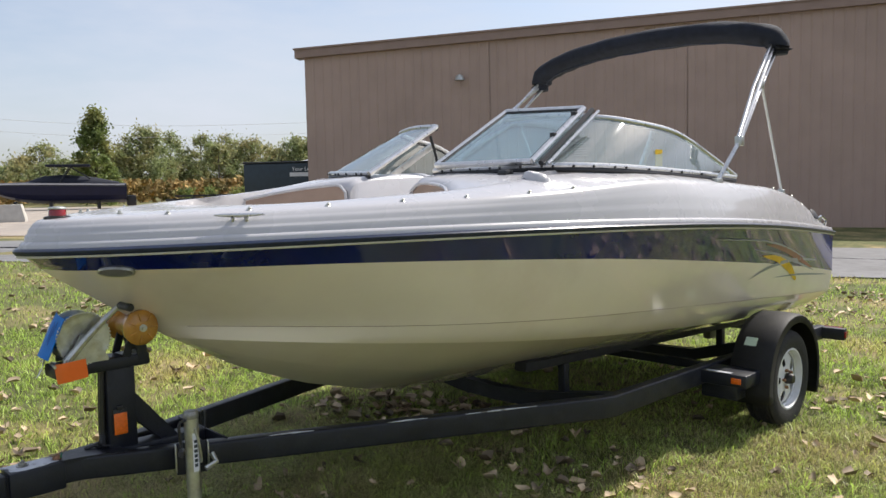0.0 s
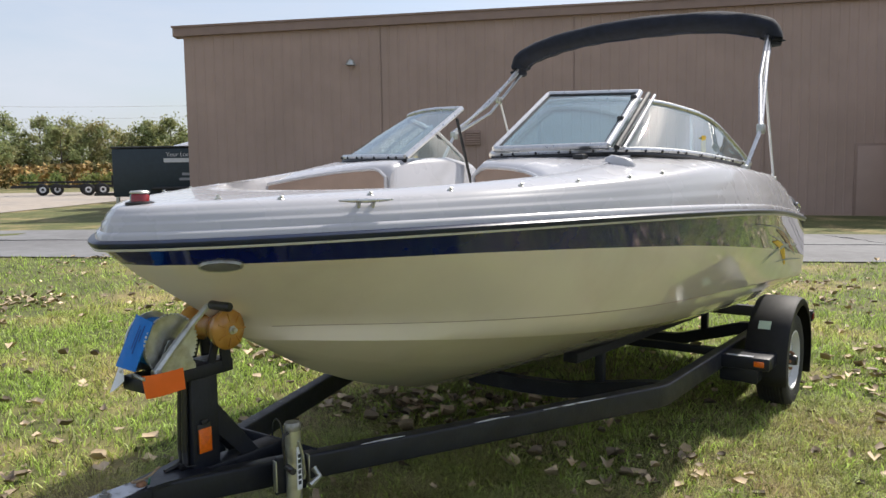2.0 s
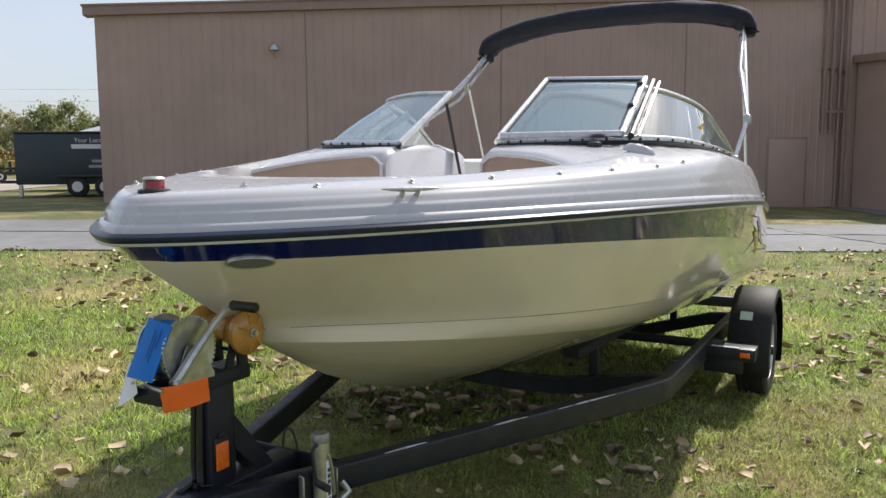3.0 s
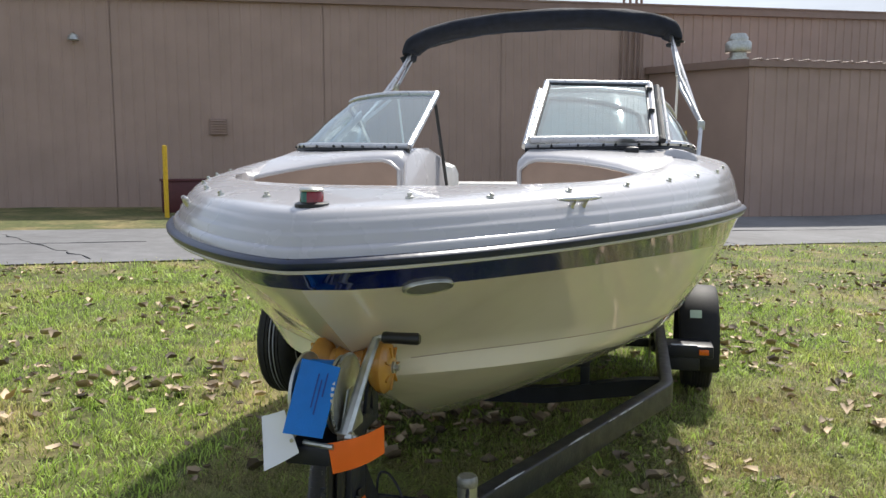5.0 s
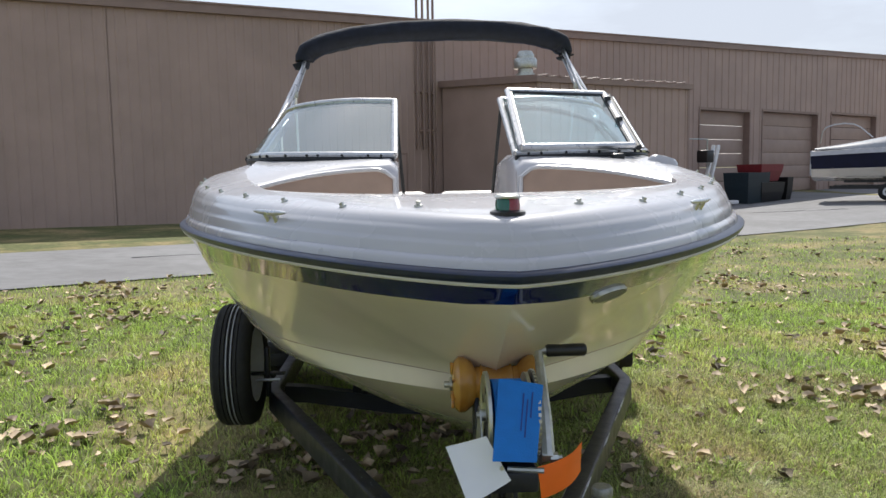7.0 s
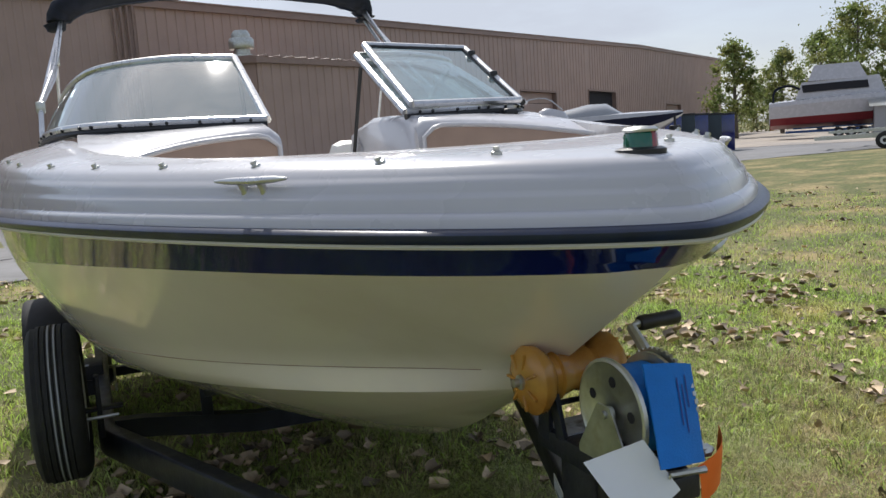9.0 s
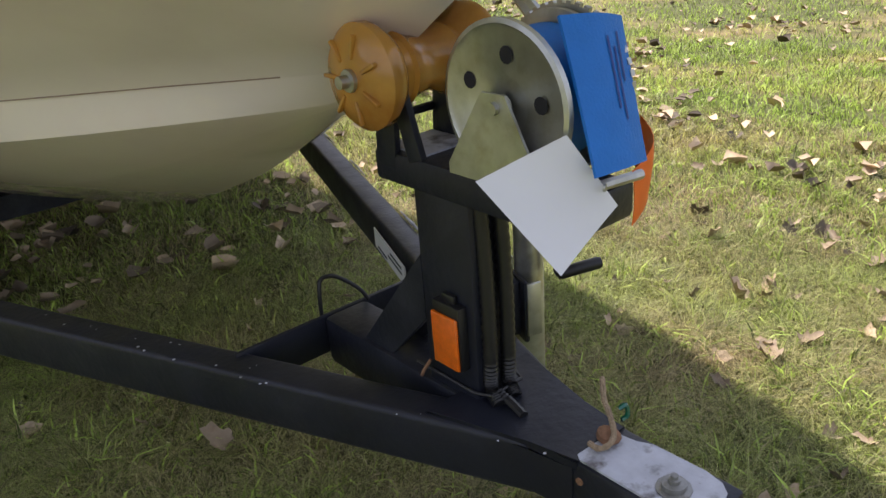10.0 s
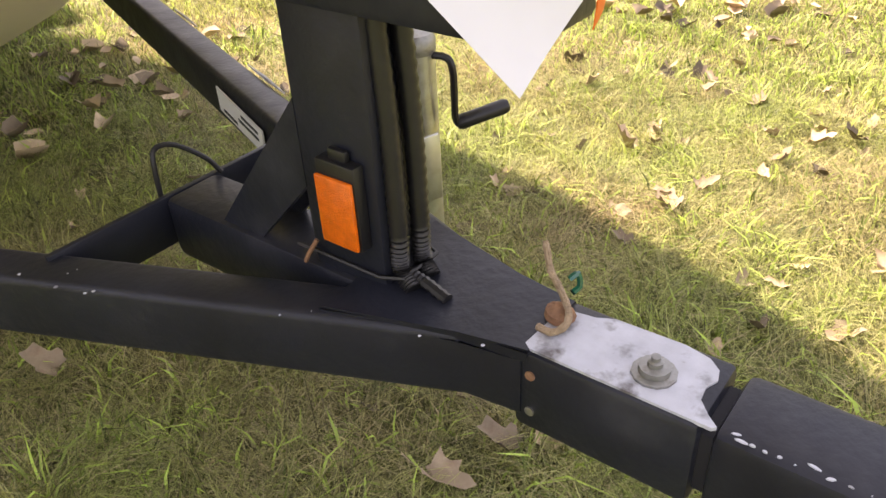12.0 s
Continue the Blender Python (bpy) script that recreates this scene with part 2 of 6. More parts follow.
# ---- mesh helpers ----
def part(name, bm, mat, parent=None, label="", smooth=True, angle=40):
    me = bpy.data.meshes.new(name)
    bmesh.ops.recalc_face_normals(bm, faces=bm.faces[:])
    bm.to_mesh(me)
    bm.free()
    me.materials.append(mat)
    if smooth:
        me.polygons.foreach_set("use_smooth", [True] * len(me.polygons))
        me.set_sharp_from_angle(angle=radians(angle))
    ob = new(name, me)
    if parent:
        ob.parent = parent
    if label:
        tagged(ob, label)
    return ob


def thing(name, label, category, group="", kind="", at=None):
    ob = new(name)
    ob.empty_display_size = 0.2
    if at is not None:
        ob.matrix_world = at
    return tagged(ob, label, category, group, kind)


def add_box(bm, size, m=Matrix(), bevel=0.0, seg=2):
    r = bmesh.ops.create_cube(bm, size=1.0, matrix=m @ Matrix.Diagonal((*size, 1)))
    if bevel:
        vs = set(r["verts"])
        es = [e for e in bm.edges if e.verts[0] in vs and e.verts[1] in vs]
        bmesh.ops.bevel(bm, geom=es, offset=bevel, segments=seg, profile=0.5, affect="EDGES")
    return bm


def box(size, m=Matrix(), bevel=0.0, seg=2):
    return add_box(bmesh.new(), size, m, bevel, seg)


def span(lo, hi, bevel=0.0, bm=None):
    """A box between two corners."""
    c = [(a + b) / 2 for a, b in zip(lo, hi)]
    return add_box(bm or bmesh.new(), [abs(b - a) for a, b in zip(lo, hi)], Matrix.Translation(c), bevel)


def along(p, q, up=(0, 0, 1)):
    """The pose at the middle of p and q with y along the line and z near up."""
    p, q = Vector(p), Vector(q)
    y = (q - p).normalized()
    x = y.cross(Vector(up)).normalized()
    z = x.cross(y)
    m = Matrix((x, y, z)).transposed().to_4x4()
    m.translation = (p + q) / 2
    return m


def beam(p, q, w, h, bevel=0.006, bm=None, up=(0, 0, 1)):
    return add_box(bm or bmesh.new(), (w, (Vector(q) - Vector(p)).length, h), along(p, q, up), bevel)


def loft(rings, close_u=False, cap=False, bm=None):
    bm = bm or bmesh.new()
    vs = [[bm.verts.new(p) for p in r] for r in rings]
    n = len(rings[0])
    for a, b in zip(vs, vs[1:]):
        for i in range(n if close_u else n - 1):
            j = (i + 1) % n
            try:
                bm.faces.new((a[i], a[j], b[j], b[i]))
            except ValueError:
                pass
    if cap:
        bm.faces.new(vs[0])
        bm.faces.new(vs[-1])
    return bm


def weld(bm, d=1e-4):
    bmesh.ops.remove_doubles(bm, verts=bm.verts[:], dist=d)
    return bm


def tube(points, r, seg=10, bm=None, cap=True):
    pts = [Vector(p) for p in points]
    rad = r if isinstance(r, (list, tuple)) else [r] * len(pts)
    rings = []
    ref = Vector((0, 0, 1))
    t0 = (pts[1] - pts[0]).normalized()
    if abs(t0.dot(ref)) > 0.9:
        ref = Vector((1, 0, 0))
    for i, p in enumerate(pts):
        t = (pts[min(i + 1, len(pts) - 1)] - pts[max(i - 1, 0)]).normalized()
        x = t.cross(ref)
        if x.length < 1e-4:
            x = t.orthogonal()
        x.normalize()
        z = x.cross(t)
        ref = z
        rings.append([p + rad[i] * (math.cos(a) * x + math.sin(a) * z) for a in (2 * math.pi * k / seg for k in range(seg))])
    return loft(rings, True, cap, bm)


def turned(profile, m, seg=28, bm=None):
    """A turned solid: profile of (radius, distance along the local x)."""
    rings = [[m @ Vector((x, r * math.cos(2 * math.pi * k / seg), r * math.sin(2 * math.pi * k / seg))) for k in range(seg)] for r, x in profile]
    return weld(loft(rings, True, False, bm), 1e-5)


def sheet(outline, depth, m=Matrix(), bm=None):
    """A flat plate of the outline (x, z) in its own plane, that thick along y."""
    bm = bm or bmesh.new()
    a = [bm.verts.new(m @ Vector((x, -depth / 2, z))) for x, z in outline]
    b = [bm.verts.new(m @ Vector((x, depth / 2, z))) for x, z in outline]
    bm.faces.new(a)
    bm.faces.new(b)
    for i in range(len(a)):
        j = (i + 1) % len(a)
        bm.faces.new((a[i], a[j], b[j], b[i]))
    return bm


def spline(points, n):
    """A smooth line of n points through those given."""
    p = [Vector(q) for q in points]
    p = [2 * p[0] - p[1]] + p + [2 * p[-1] - p[-2]]
    out = []
    for k in range(n):
        u = k / (n - 1) * (len(p) - 3)
        i = min(int(u), len(p) - 4)
        f = u - i
        a, b, c, d = p[i:i + 4]
        out.append(0.5 * (2 * b + (c - a) * f + (2 * a - 5 * b + 4 * c - d) * f * f + (3 * b - a - 3 * c + d) * f ** 3))
    return out


def ground_z(x, y=0.0):
    return np.interp(x, [-300, -14, 7, 12, 22, 300], [0.40, 0.39, -0.196, -0.19, 0.10, 0.10])


GX, GY = Vector((0.8065, 0.5912, 0)), Vector((-0.5912, 0.8065, 0))   # along the hall's wall, and into the hall
CORNER = Vector((-17.0, 13.55, 0))


def hall(s, off, z=0.0):
    """A place by metres along the hall's wall, metres in front of it, and height."""
    p = CORNER + GX * s - GY * off
    return Vector((p.x, p.y, z))


HALL = Matrix(((GX.x, GY.x, 0, CORNER.x), (GX.y, GY.y, 0, CORNER.y), (0, 0, 1, 0), (0, 0, 0, 1)))   # x along the wall, y into the hall


# ---- ground ----
def ground_sheet(name, xs, ys, lift, mat, place, label, category, thick=0.0):
    bm = bmesh.new()
    rows = []
    for y in ys:
        row = []
        for x in xs:
            p = place(x, y)
            row.append(bm.verts.new((p[0], p[1], float(ground_z(p[0])) + lift)))
        rows.append(row)
    for a, b in zip(rows, rows[1:]):
        for i in range(len(a) - 1):
            bm.faces.new((a[i], a[i + 1], b[i + 1], b[i]))
    ob = part(name, bm, mat)
    return tagged(ob, label, category, kind="structure")


gx = [-1500, -400, -120, -60, -30, -14] + [i * 1.0 for i in range(-13, 24)] + [30, 60, 150, 500, 1500]
gy = [-1500, -300, -60, -20, -8] + [i * 1.0 for i in range(-6, 20)] + [26, 40, 80, 200, 600, 1500]
lawn = ground_sheet("ground", gx, gy, 0.0, M_SOIL, lambda x, y: (x, y), "green and straw-coloured lawn strewn with dry leaves", "lawn")


def near_edge(s):
    return float(np.interp(s, [-200, 20, 28, 34, 38, 46, 60, 300], [10.6, 10.9, 12.0, 13.9, 17.4, 24, 40, 260]))


def far_edge(s):
    return float(np.interp(s, [-200, 17, 21, 21.5, 300], [6.4, 6.2, 5.9, 0.05, 0.05]))


ss = [-90, -60, -40, -30, -20, -10, -5, 0, 5, 10, 15, 17, 19, 21, 21.5, 24, 26, 28, 30, 32, 34, 36, 38, 42, 46, 52, 60, 80, 120]
road = ground_sheet("road", ss, [0, 0.25, 0.5, 0.75, 1], 0.02, M_ROAD, lambda s, f: hall(s, near_edge(s) * (1 - f) + far_edge(s) * f),
                    "weathered grey asphalt drive along the hall", "road")
lot = ground_sheet("pavement", [-90, -60, -40, -30, -20, -12, -6.5], [-30, -16, -8, 0, 4.2], 0.02, M_GRAVEL, lambda s, o: hall(s, o),
                   "pale gravel yard beside the hall", "yard")
yard = ground_sheet("gravel_pavement", [52, 58, 66, 80, 110, 160], [0.5, 10, 20, 30, 42], 0.035, M_GRAVEL, lambda s, o: hall(s, o),
                    "pale gravel yard with parked boats", "yard")

cr_rng = random.Random(9)
for s0, o0, s1, o1 in ((3.5, 6.5, 5.2, 10.6), (15.5, 6.4, 16.6, 10.8), (9.0, 8.2, 26.0, 8.6), (-12, 8.3, 6, 8.5), (28, 3.5, 34, 9)):
    pts = []
    for k in range(25):
        f = k / 24
        p = hall(s0 + (s1 - s0) * f + cr_rng.uniform(-0.06, 0.06), o0 + (o1 - o0) * f + cr_rng.uniform(-0.06, 0.06))
        pts.append((p.x, p.y, float(ground_z(p.x)) + 0.018))
    part("tar_line", tube(pts, [cr_rng.uniform(0.006, 0.02) for _ in pts], 5), M_TAR, road, "dark tarred crack")


# ---- hall ----
def roof_z(s):
    return float(np.interp(s, [-1, 0, 78, 116, 117], [5.55, 5.59, 9.03, 9.89, 9.9]))


def ribbed(s0, s1, z0, ztop, pitch, rib, depth, off=0.0):
    """Siding with trapezoid ribs, from s0 to s1, proud by depth."""
    bm = bmesh.new()
    line = [(s0, 0.0)]
    k = math.ceil(s0 / pitch)
    while k * pitch + rib < s1:
        c = k * pitch
        if c - rib > s0:
            line += [(c - rib, 0), (c - rib * 0.55, depth), (c + rib * 0.55, depth), (c + rib, 0)]
        k += 1
    line.append((s1, 0.0))
    lo = [bm.verts.new(HALL @ Vector((s, -d - off, z0))) for s, d in line]
    hi = [bm.verts.new(HALL @ Vector((s, -d - off, ztop(s)))) for s, d in line]
    for i in range(len(line) - 1):
        bm.faces.new((lo[i], lo[i + 1], hi[i + 1], hi[i]))
    return bm


hall_wall = tagged(part("wall_south", loft([[HALL @ Vector((s, 0.02, -1.5)), HALL @ Vector((s, 0.02, roof_z(s) - 0.05)), HALL @ Vector((s, 0.25, roof_z(s) - 0.05)), HALL @ Vector((s, 0.25, -1.5))]
                                            for s in (0, 38.2)], True, True), M_WALL, smooth=False), "brown ribbed steel hall wall in shade", "wall", kind="structure")
DOORS = [(38.3, 42.7, 4.25), (44.0, 49.9, 4.35), (51.6, 57.5, 4.45), (64.2, 70.9, 4.75), (87.5, 93.5, 3.9)]
edges = [38.2]
for a, b, h in DOORS:
    edges += [a, b]
edges.append(116.0)
for i in range(0, len(edges), 2):
    a, b = edges[i], edges[i + 1]
    if b - a > 0.05:
        part("wall_section", ribbed(a, b, -1.5, lambda s: roof_z(s) - 0.05, 0.6, 0.09, 0.04), M_WALL, hall_wall, smooth=False)
for i, (a, b, h) in enumerate(DOORS):
    part("wall_section", ribbed(a, b, h, lambda s: roof_z(s) - 0.05, 0.6, 0.09, 0.04), M_WALL, hall_wall, smooth=False)
    dr = thing("door_%d" % (i + 1), "tall brown sectional overhead door, shut" if i != 3 else "open overhead doorway into a dark hall", "door", kind="structure")
    if i == 3:
        # solid near-black block paints the unlit depth behind the open doorway
        part("dark_opening", span((a, 0.3, -1), (b, 6.0, h)), M_SHADEBLACK, dr).matrix_world = HALL
    else:
        n = 7
        for k in range(n):
            z0, z1 = -0.6 + (h + 0.6) * k / n, -0.6 + (h + 0.6) * (k + 1) / n
            o = part("door_panel", span((a, 0.28, z0 + 0.012), (b, 0.36, z1 - 0.012), 0.01), M_DOORB, dr)
            o.matrix_world = HALL
    for q in (((a - 0.08, -0.05, -1), (a, 0.4, h + 0.12)), ((b, -0.05, -1), (b + 0.08, 0.4, h + 0.12)), ((a, -0.05, h), (b, 0.4, h + 0.12))):
        part("door_frame", span(*q), M_TRIM, dr).matrix_world = HALL
for a, b in ((0.0, 5.65), (5.65, 11.25), (11.25, 16.9), (16.9, 22.0)):
    part("wall_panel", ribbed(a + 0.012, b - 0.012, -1.2, lambda s: roof_z(s) - 0.05, 0.28, 0.035, 0.016, 0.005), M_WALL, hall_wall, smooth=False)
for a, b in ((22.0, 30.4), (30.4, 38.3)):
    part("wall_panel", ribbed(a + 0.012, b - 0.012, -1.2, lambda s: roof_z(s) - 0.05, 0.42, 0.07, 0.035, 0.005), M_WALL, hall_wall, smooth=False)
part("fascia", loft([[HALL @ Vector((s, y, roof_z(s) + z)) for y, z in ((-0.16, -0.14), (-0.16, 0.13), (0.3, 0.13), (0.3, -0.14))] for s in (-0.25, 78, 116.2)], True, True), M_TRIM, hall_wall, smooth=False)
part("gutter_lip", loft([[HALL @ Vector((s, y, roof_z(s) + z)) for y, z in ((-0.20, 0.10), (-0.20, 0.15), (0.0, 0.15), (0.0, 0.10))] for s in (-0.28, 78, 116.2)], True, True), M_TRIM, hall_wall, smooth=False)
tagged(part("wall_west", loft([[HALL @ Vector((x, y, z)) for x, z in ((0, -1.5), (0, 5.55), (0.2, 5.55), (0.2, -1.5))] for y in (0.25, 40)], True, True), M_WALL, smooth=False), "brown steel end wall of the hall", "wall", kind="structure")
tagged(part("wall_east", loft([[HALL @ Vector((x, y, z)) for x, z in ((115.8, -1.5), (115.8, 9.8), (116, 9.8), (116, -1.5))] for y in (0.25, 40)], True, True), M_WALL, smooth=False), "brown steel end wall of the hall", "wall", kind="structure")
tagged(part("roof", loft([[HALL @ Vector((s, 0.2, roof_z(s) + 0.02)), HALL @ Vector((s, 40, roof_z(s) + 0.02))] for s in (0, 78, 116)]), M_TRIM, smooth=False), "low brown steel roof of the hall", "roof", kind="structure")

# annex in front of the hall
AX0, AX1, AOFF = 22.45, 30.35, 4.7
annex = thing("annex", "low brown ribbed steel lean-to with a capped roof edge", "shed", kind="structure")
az = lambda s: 4.30 + 0.022 * (s - AX0)
part("wall_panel", ribbed(AX0, AX1, -0.8, az, 0.42, 0.07, 0.035, AOFF), M_WALL, annex, smooth=False)
part("wall_core", loft([[HALL @ Vector((s, y, z)) for y, z in ((-AOFF + 0.03, -0.8), (-AOFF + 0.03, az(s)), (-0.1, az(s) + 0.25), (-0.1, -0.8))] for s in (AX0, AX1)], True, True), M_WALL, annex, smooth=False)
part("eave_trim", loft([[HALL @ Vector((s, y, az(s) + z)) for y, z in ((-AOFF - 0.14, -0.10), (-AOFF - 0.14, 0.08), (-AOFF + 0.1, 0.10), (-AOFF + 0.1, -0.10))] for s in (AX0 - 0.15, AX1 + 0.15)], True, True), M_TRIM, annex, smooth=False)
part("side_trim", loft([[HALL @ Vector((AX0 + x, y, az(AX0) + z - (y + AOFF) * -0.05)) for x, z in ((-0.14, -0.10), (-0.14, 0.12), (0.06, 0.12), (0.06, -0.10))] for y in (-AOFF, -0.05)], True, True), M_TRIM, annex, smooth=False)
for k in range(13):
    s = AX0 + 0.3 + k * 0.6
    part("roof_rib", span((s - 0.05, -AOFF - 0.18, az(s) + 0.06), (s + 0.05, -0.1, az(s) + 0.14), 0.02), M_TRIM, annex).matrix_world = HALL
part("corner_trim", span((AX1 - 0.06, -AOFF - 0.05, -0.8), (AX1 + 0.06, -AOFF + 0.1, az(AX1))), M_TRIM, annex).matrix_world = HALL
vent = thing("roof_ventilator", "pale galvanised rooftop exhaust ventilator with two hoods", "ventilator")
vm = HALL @ Matrix.Translation((22.75, -3.9, 4.42)) @ pose(0, 0, 0, 0, -90, 0)
part("base", turned([(0.0, 0.0), (0.30, 0.0), (0.30, 0.12), (0.24, 0.14), (0.24, 0.30), (0.0, 0.3)], vm), M_GALV, vent)
part("hood", turned([(0.0, 0.28), (0.36, 0.28), (0.37, 0.30), (0.37, 0.55), (0.33, 0.60), (0.0, 0.60)], vm), M_GALV, vent)
part("cap", turned([(0.0, 0.60), (0.27, 0.60), (0.28, 0.70), (0.20, 0.82), (0.0, 0.84)], vm), M_GALV, vent)

# pipes, conduit boxes, wall lamp, wall louvre
for k, s in enumerate((21.35, 21.6, 21.85, 22.05)):
    cp = thing("vent_pipe", "thin painted pipe rising up the hall wall past its roof", "pipe", "pipes on the hall wall")
    part("pipe", tube([HALL @ Vector((s, -0.12, 2.3 if k < 2 else -0.2)), HALL @ Vector((s, -0.12, 8.3 - 0.1 * k))], 0.045), M_TRIM, cp)
    part("bracket", span((s - 0.08, -0.14, 4.2), (s + 0.08, 0.0, 4.26)), M_TRIM, cp).matrix_world = HALL
    if k == 0:
        part("crossbar", span((21.3, -0.16, 2.9), (22.1, -0.08, 2.98)), M_TRIM, cp).matrix_world = HALL
lamp = thing("wall_lamp", "small dome-shaped outdoor wall lamp", "wall lamp")
lm = HALL @ Matrix.Translation((4.78, -0.2, 4.58))
part("shade", turned([(0.02, 0.18), (0.11, 0.12), (0.15, 0.0), (0.14, 0.0), (0.0, 0.10)], lm @ pose(0, 0, 0, 0, -90, 0)), M_GALV, lamp)
part("bracket", span((-0.04, 0.0, 0.06), (0.04, 0.2, 0.16), 0.01), M_TRIM, lamp).matrix_world = lm
louvre = thing("wall_louvre", "small brown louvred wall vent", "vent")
lm = HALL @ Matrix.Translation((8.27, -0.06, 2.47))
part("frame", span((-0.24, -0.03, -0.22), (0.24, 0.06, 0.22), 0.01), M_TRIM, louvre).matrix_world = lm
for k in range(6):
    part("slat", box((0.40, 0.05, 0.012), lm @ pose(0, -0.04, -0.17 + 0.068 * k, 35, 0, 0)), M_WALL, louvre)
small_door = thing("service_door", "plain brown steel service door in the hall wall", "door", kind="structure")
part("door_leaf", span((19.65, -0.07, 0.0), (20.85, 0.0, 2.1), 0.01), M_WALL, small_door).matrix_world = HALL
part("door_frame", span((19.58, -0.045, 0.0), (20.92, 0.0, 2.17), 0.01), M_TRIM, small_door).matrix_world = HALL
post = thing("bollard_post", "yellow painted marker post beside the drive", "post")
part("pole", tube([(-9.63, 14.73, 0.2), (-9.63, 14.73, 1.88)], 0.055), M_YELLOW, post)
part("cap", turned([(0.055, 0), (0.045, 0.03), (0, 0.045)], Matrix.Translation((-9.63, 14.73, 1.875)) @ pose(0, 0, 0, 0, -90, 0)), M_YELLOW, post)
bin_ = thing("utility_box", "low dark maroon utility cabinet against the wall", "utility box")
ub = HALL @ Matrix.Translation((7.2, -1.7, 0.25))
part("body", span((-0.55, -0.3, 0.0), (0.55, 0.3, 0.80), 0.02), M_MAROON, bin_).matrix_world = ub
part("lid", span((-0.58, -0.33, 0.80), (0.58, 0.33, 0.86), 0.015), M_MAROON, bin_).matrix_world = ub


# ---- bowrider boat ----
BOW = 0.186
STERN = 5.62


def swell(y, start, length, p, q):
    """The share of the full half-breadth that a waterline has reached at y."""
    u = min(max((y - start) / length, 0.0), 1.0)
    return (1 - (1 - u) ** p) ** q


def rail_b(y):
    return 1.306 * swell(y, BOW, 3.287, 2.471, 0.719) - 0.0994 * max(0.0, y - 3.5)


def rail_z(y):
    return 1.343 + 0.0432 * y - 0.0156 * y * y + 0.0003 * y ** 3


def crease(y):
    return 1.036 * swell(y, 0.68, 2.96, 3.777, 1.15) + 0.025 * max(0.0, y - 3.5), 1.0109 - 0.0324 * y - 0.0101 * y * y + 0.001 * y ** 3


def chine(y):
    return 0.915 * swell(y, 0.77, 2.13, 2.2, 0.75), 0.9846 - 0.0644 * y - 0.0159 * y * y + 0.0025 * y ** 3


def keel_z(y):
    return float(np.interp(y, [0.19, 0.29, 0.45, 0.77, 1.1, 1.45, 1.9, 2.5, 3.5, 5.8], [1.335, 1.245, 1.14, 0.925, 0.735, 0.59, 0.465, 0.39, 0.34, 0.31]))


def band_z(y):
    return rail_z(y) - float(np.interp(y, [0.2, 0.5, 0.8, 1.15, 1.6, 2.2, 2.6, 3.1, 3.8, 5.6], [0.083, 0.094, 0.102, 0.109, 0.125, 0.152, 0.170, 0.200, 0.232, 0.300]))


def side_points(y):
    """Half a hull section from the keel to the rail."""
    k = keel_z(y)
    ch, cr = chine(y), crease(y)
    b, z = rail_b(y), rail_z(y) - 0.022
    chz, crz = max(ch[1], k), max(cr[1], k)
    keel = Vector((0, 0, k))
    c = Vector((ch[0], 0, chz))
    if ch[0] < 0.001:
        c = keel.copy()
    r = Vector((cr[0], 0, crz))
    if cr[0] < 0.001:
        r = keel.copy()
    top = Vector((b, 0, z))
    pts = [keel.lerp(c, f) - Vector((0, 0, 0.02 * math.sin(math.pi * f))) * min(1, ch[0] * 2) for f in (0, 0.33, 0.5, 0.53, 0.8, 1)]
    lip = min(1.0, cr[0] * 4)
    pts += [c + Vector((0.006, 0, 0.003)) * lip, c.lerp(r, 0.5) + Vector((0.004, 0, 0)) * lip, r, r + Vector((0.004, 0, 0.006)) * lip]
    s = pts[-1]
    bz = max(band_z(y), k)
    swollen = float(np.interp(y, [0.3, 1.4], [0.024, 0.018])) * min(1, b * 4)
    for f in (0.2, 0.4, 0.6, 0.8, 1.0):
        g = f * (bz - s.z) / max(z - s.z, 1e-4)
        q = s.lerp(top, g)
        q.x += swollen * math.sin(math.pi * g)
        pts.append(q)
    pts[-1].z = bz
    n_low = len(pts)
    last = pts[-1]
    for f in (0.33, 0.66, 1.0):
        pts.append(last.lerp(top, f))
    for p in pts:
        p.x = max(p.x, 0.0)
    return pts, n_low


def hull_rings():
    ys = [BOW, 0.189, 0.192, 0.197, 0.205, 0.218, 0.237, 0.26, 0.31, 0.37, 0.44, 0.52, 0.58, 0.64, 0.67, 0.70, 0.73, 0.76, 0.79, 0.82, 0.86, 0.91, 0.97, 1.05, 1.14, 1.24, 1.36, 1.5, 1.7, 1.9, 2.15, 2.4, 2.8, 3.2, 3.7, 4.3, 5.0, 5.4, STERN]
    low, band = [], []
    for y in ys:
        pts, n = side_points(y)
        rake = 0.16 * max(0, (y - 5.3) / 0.32)
        full = [Vector((p.x, y - rake * (rail_z(y) - p.z), p.z)) for p in pts]
        low.append(full[:n])
        band.append(full[n - 1:])
    return low, band


boat = thing("bowrider_boat", "white and cream bowrider motorboat with navy stripe on its trailer", "boat")
low, band = hull_rings()
bm = loft(low)
loft([[Vector((-p.x, p.y, p.z)) for p in r] for r in low], bm=bm)
tr = [p for p in low[-1]]
a = [bm.verts.new(p) for p in tr] + [bm.verts.new(p) for p in band[-1][1:]]
b_ = [bm.verts.new((-v.co.x, v.co.y, v.co.z)) for v in a]
for i in range(len(a) - 1):
    try:
        bm.faces.new((a[i], a[i + 1], b_[i + 1], b_[i]))
    except ValueError:
        pass
hull = part("hull", weld(bm, 2e-4), M_CREAM, boat, "glossy cream hull with a long moulded chine", angle=28)
bm = loft(band)
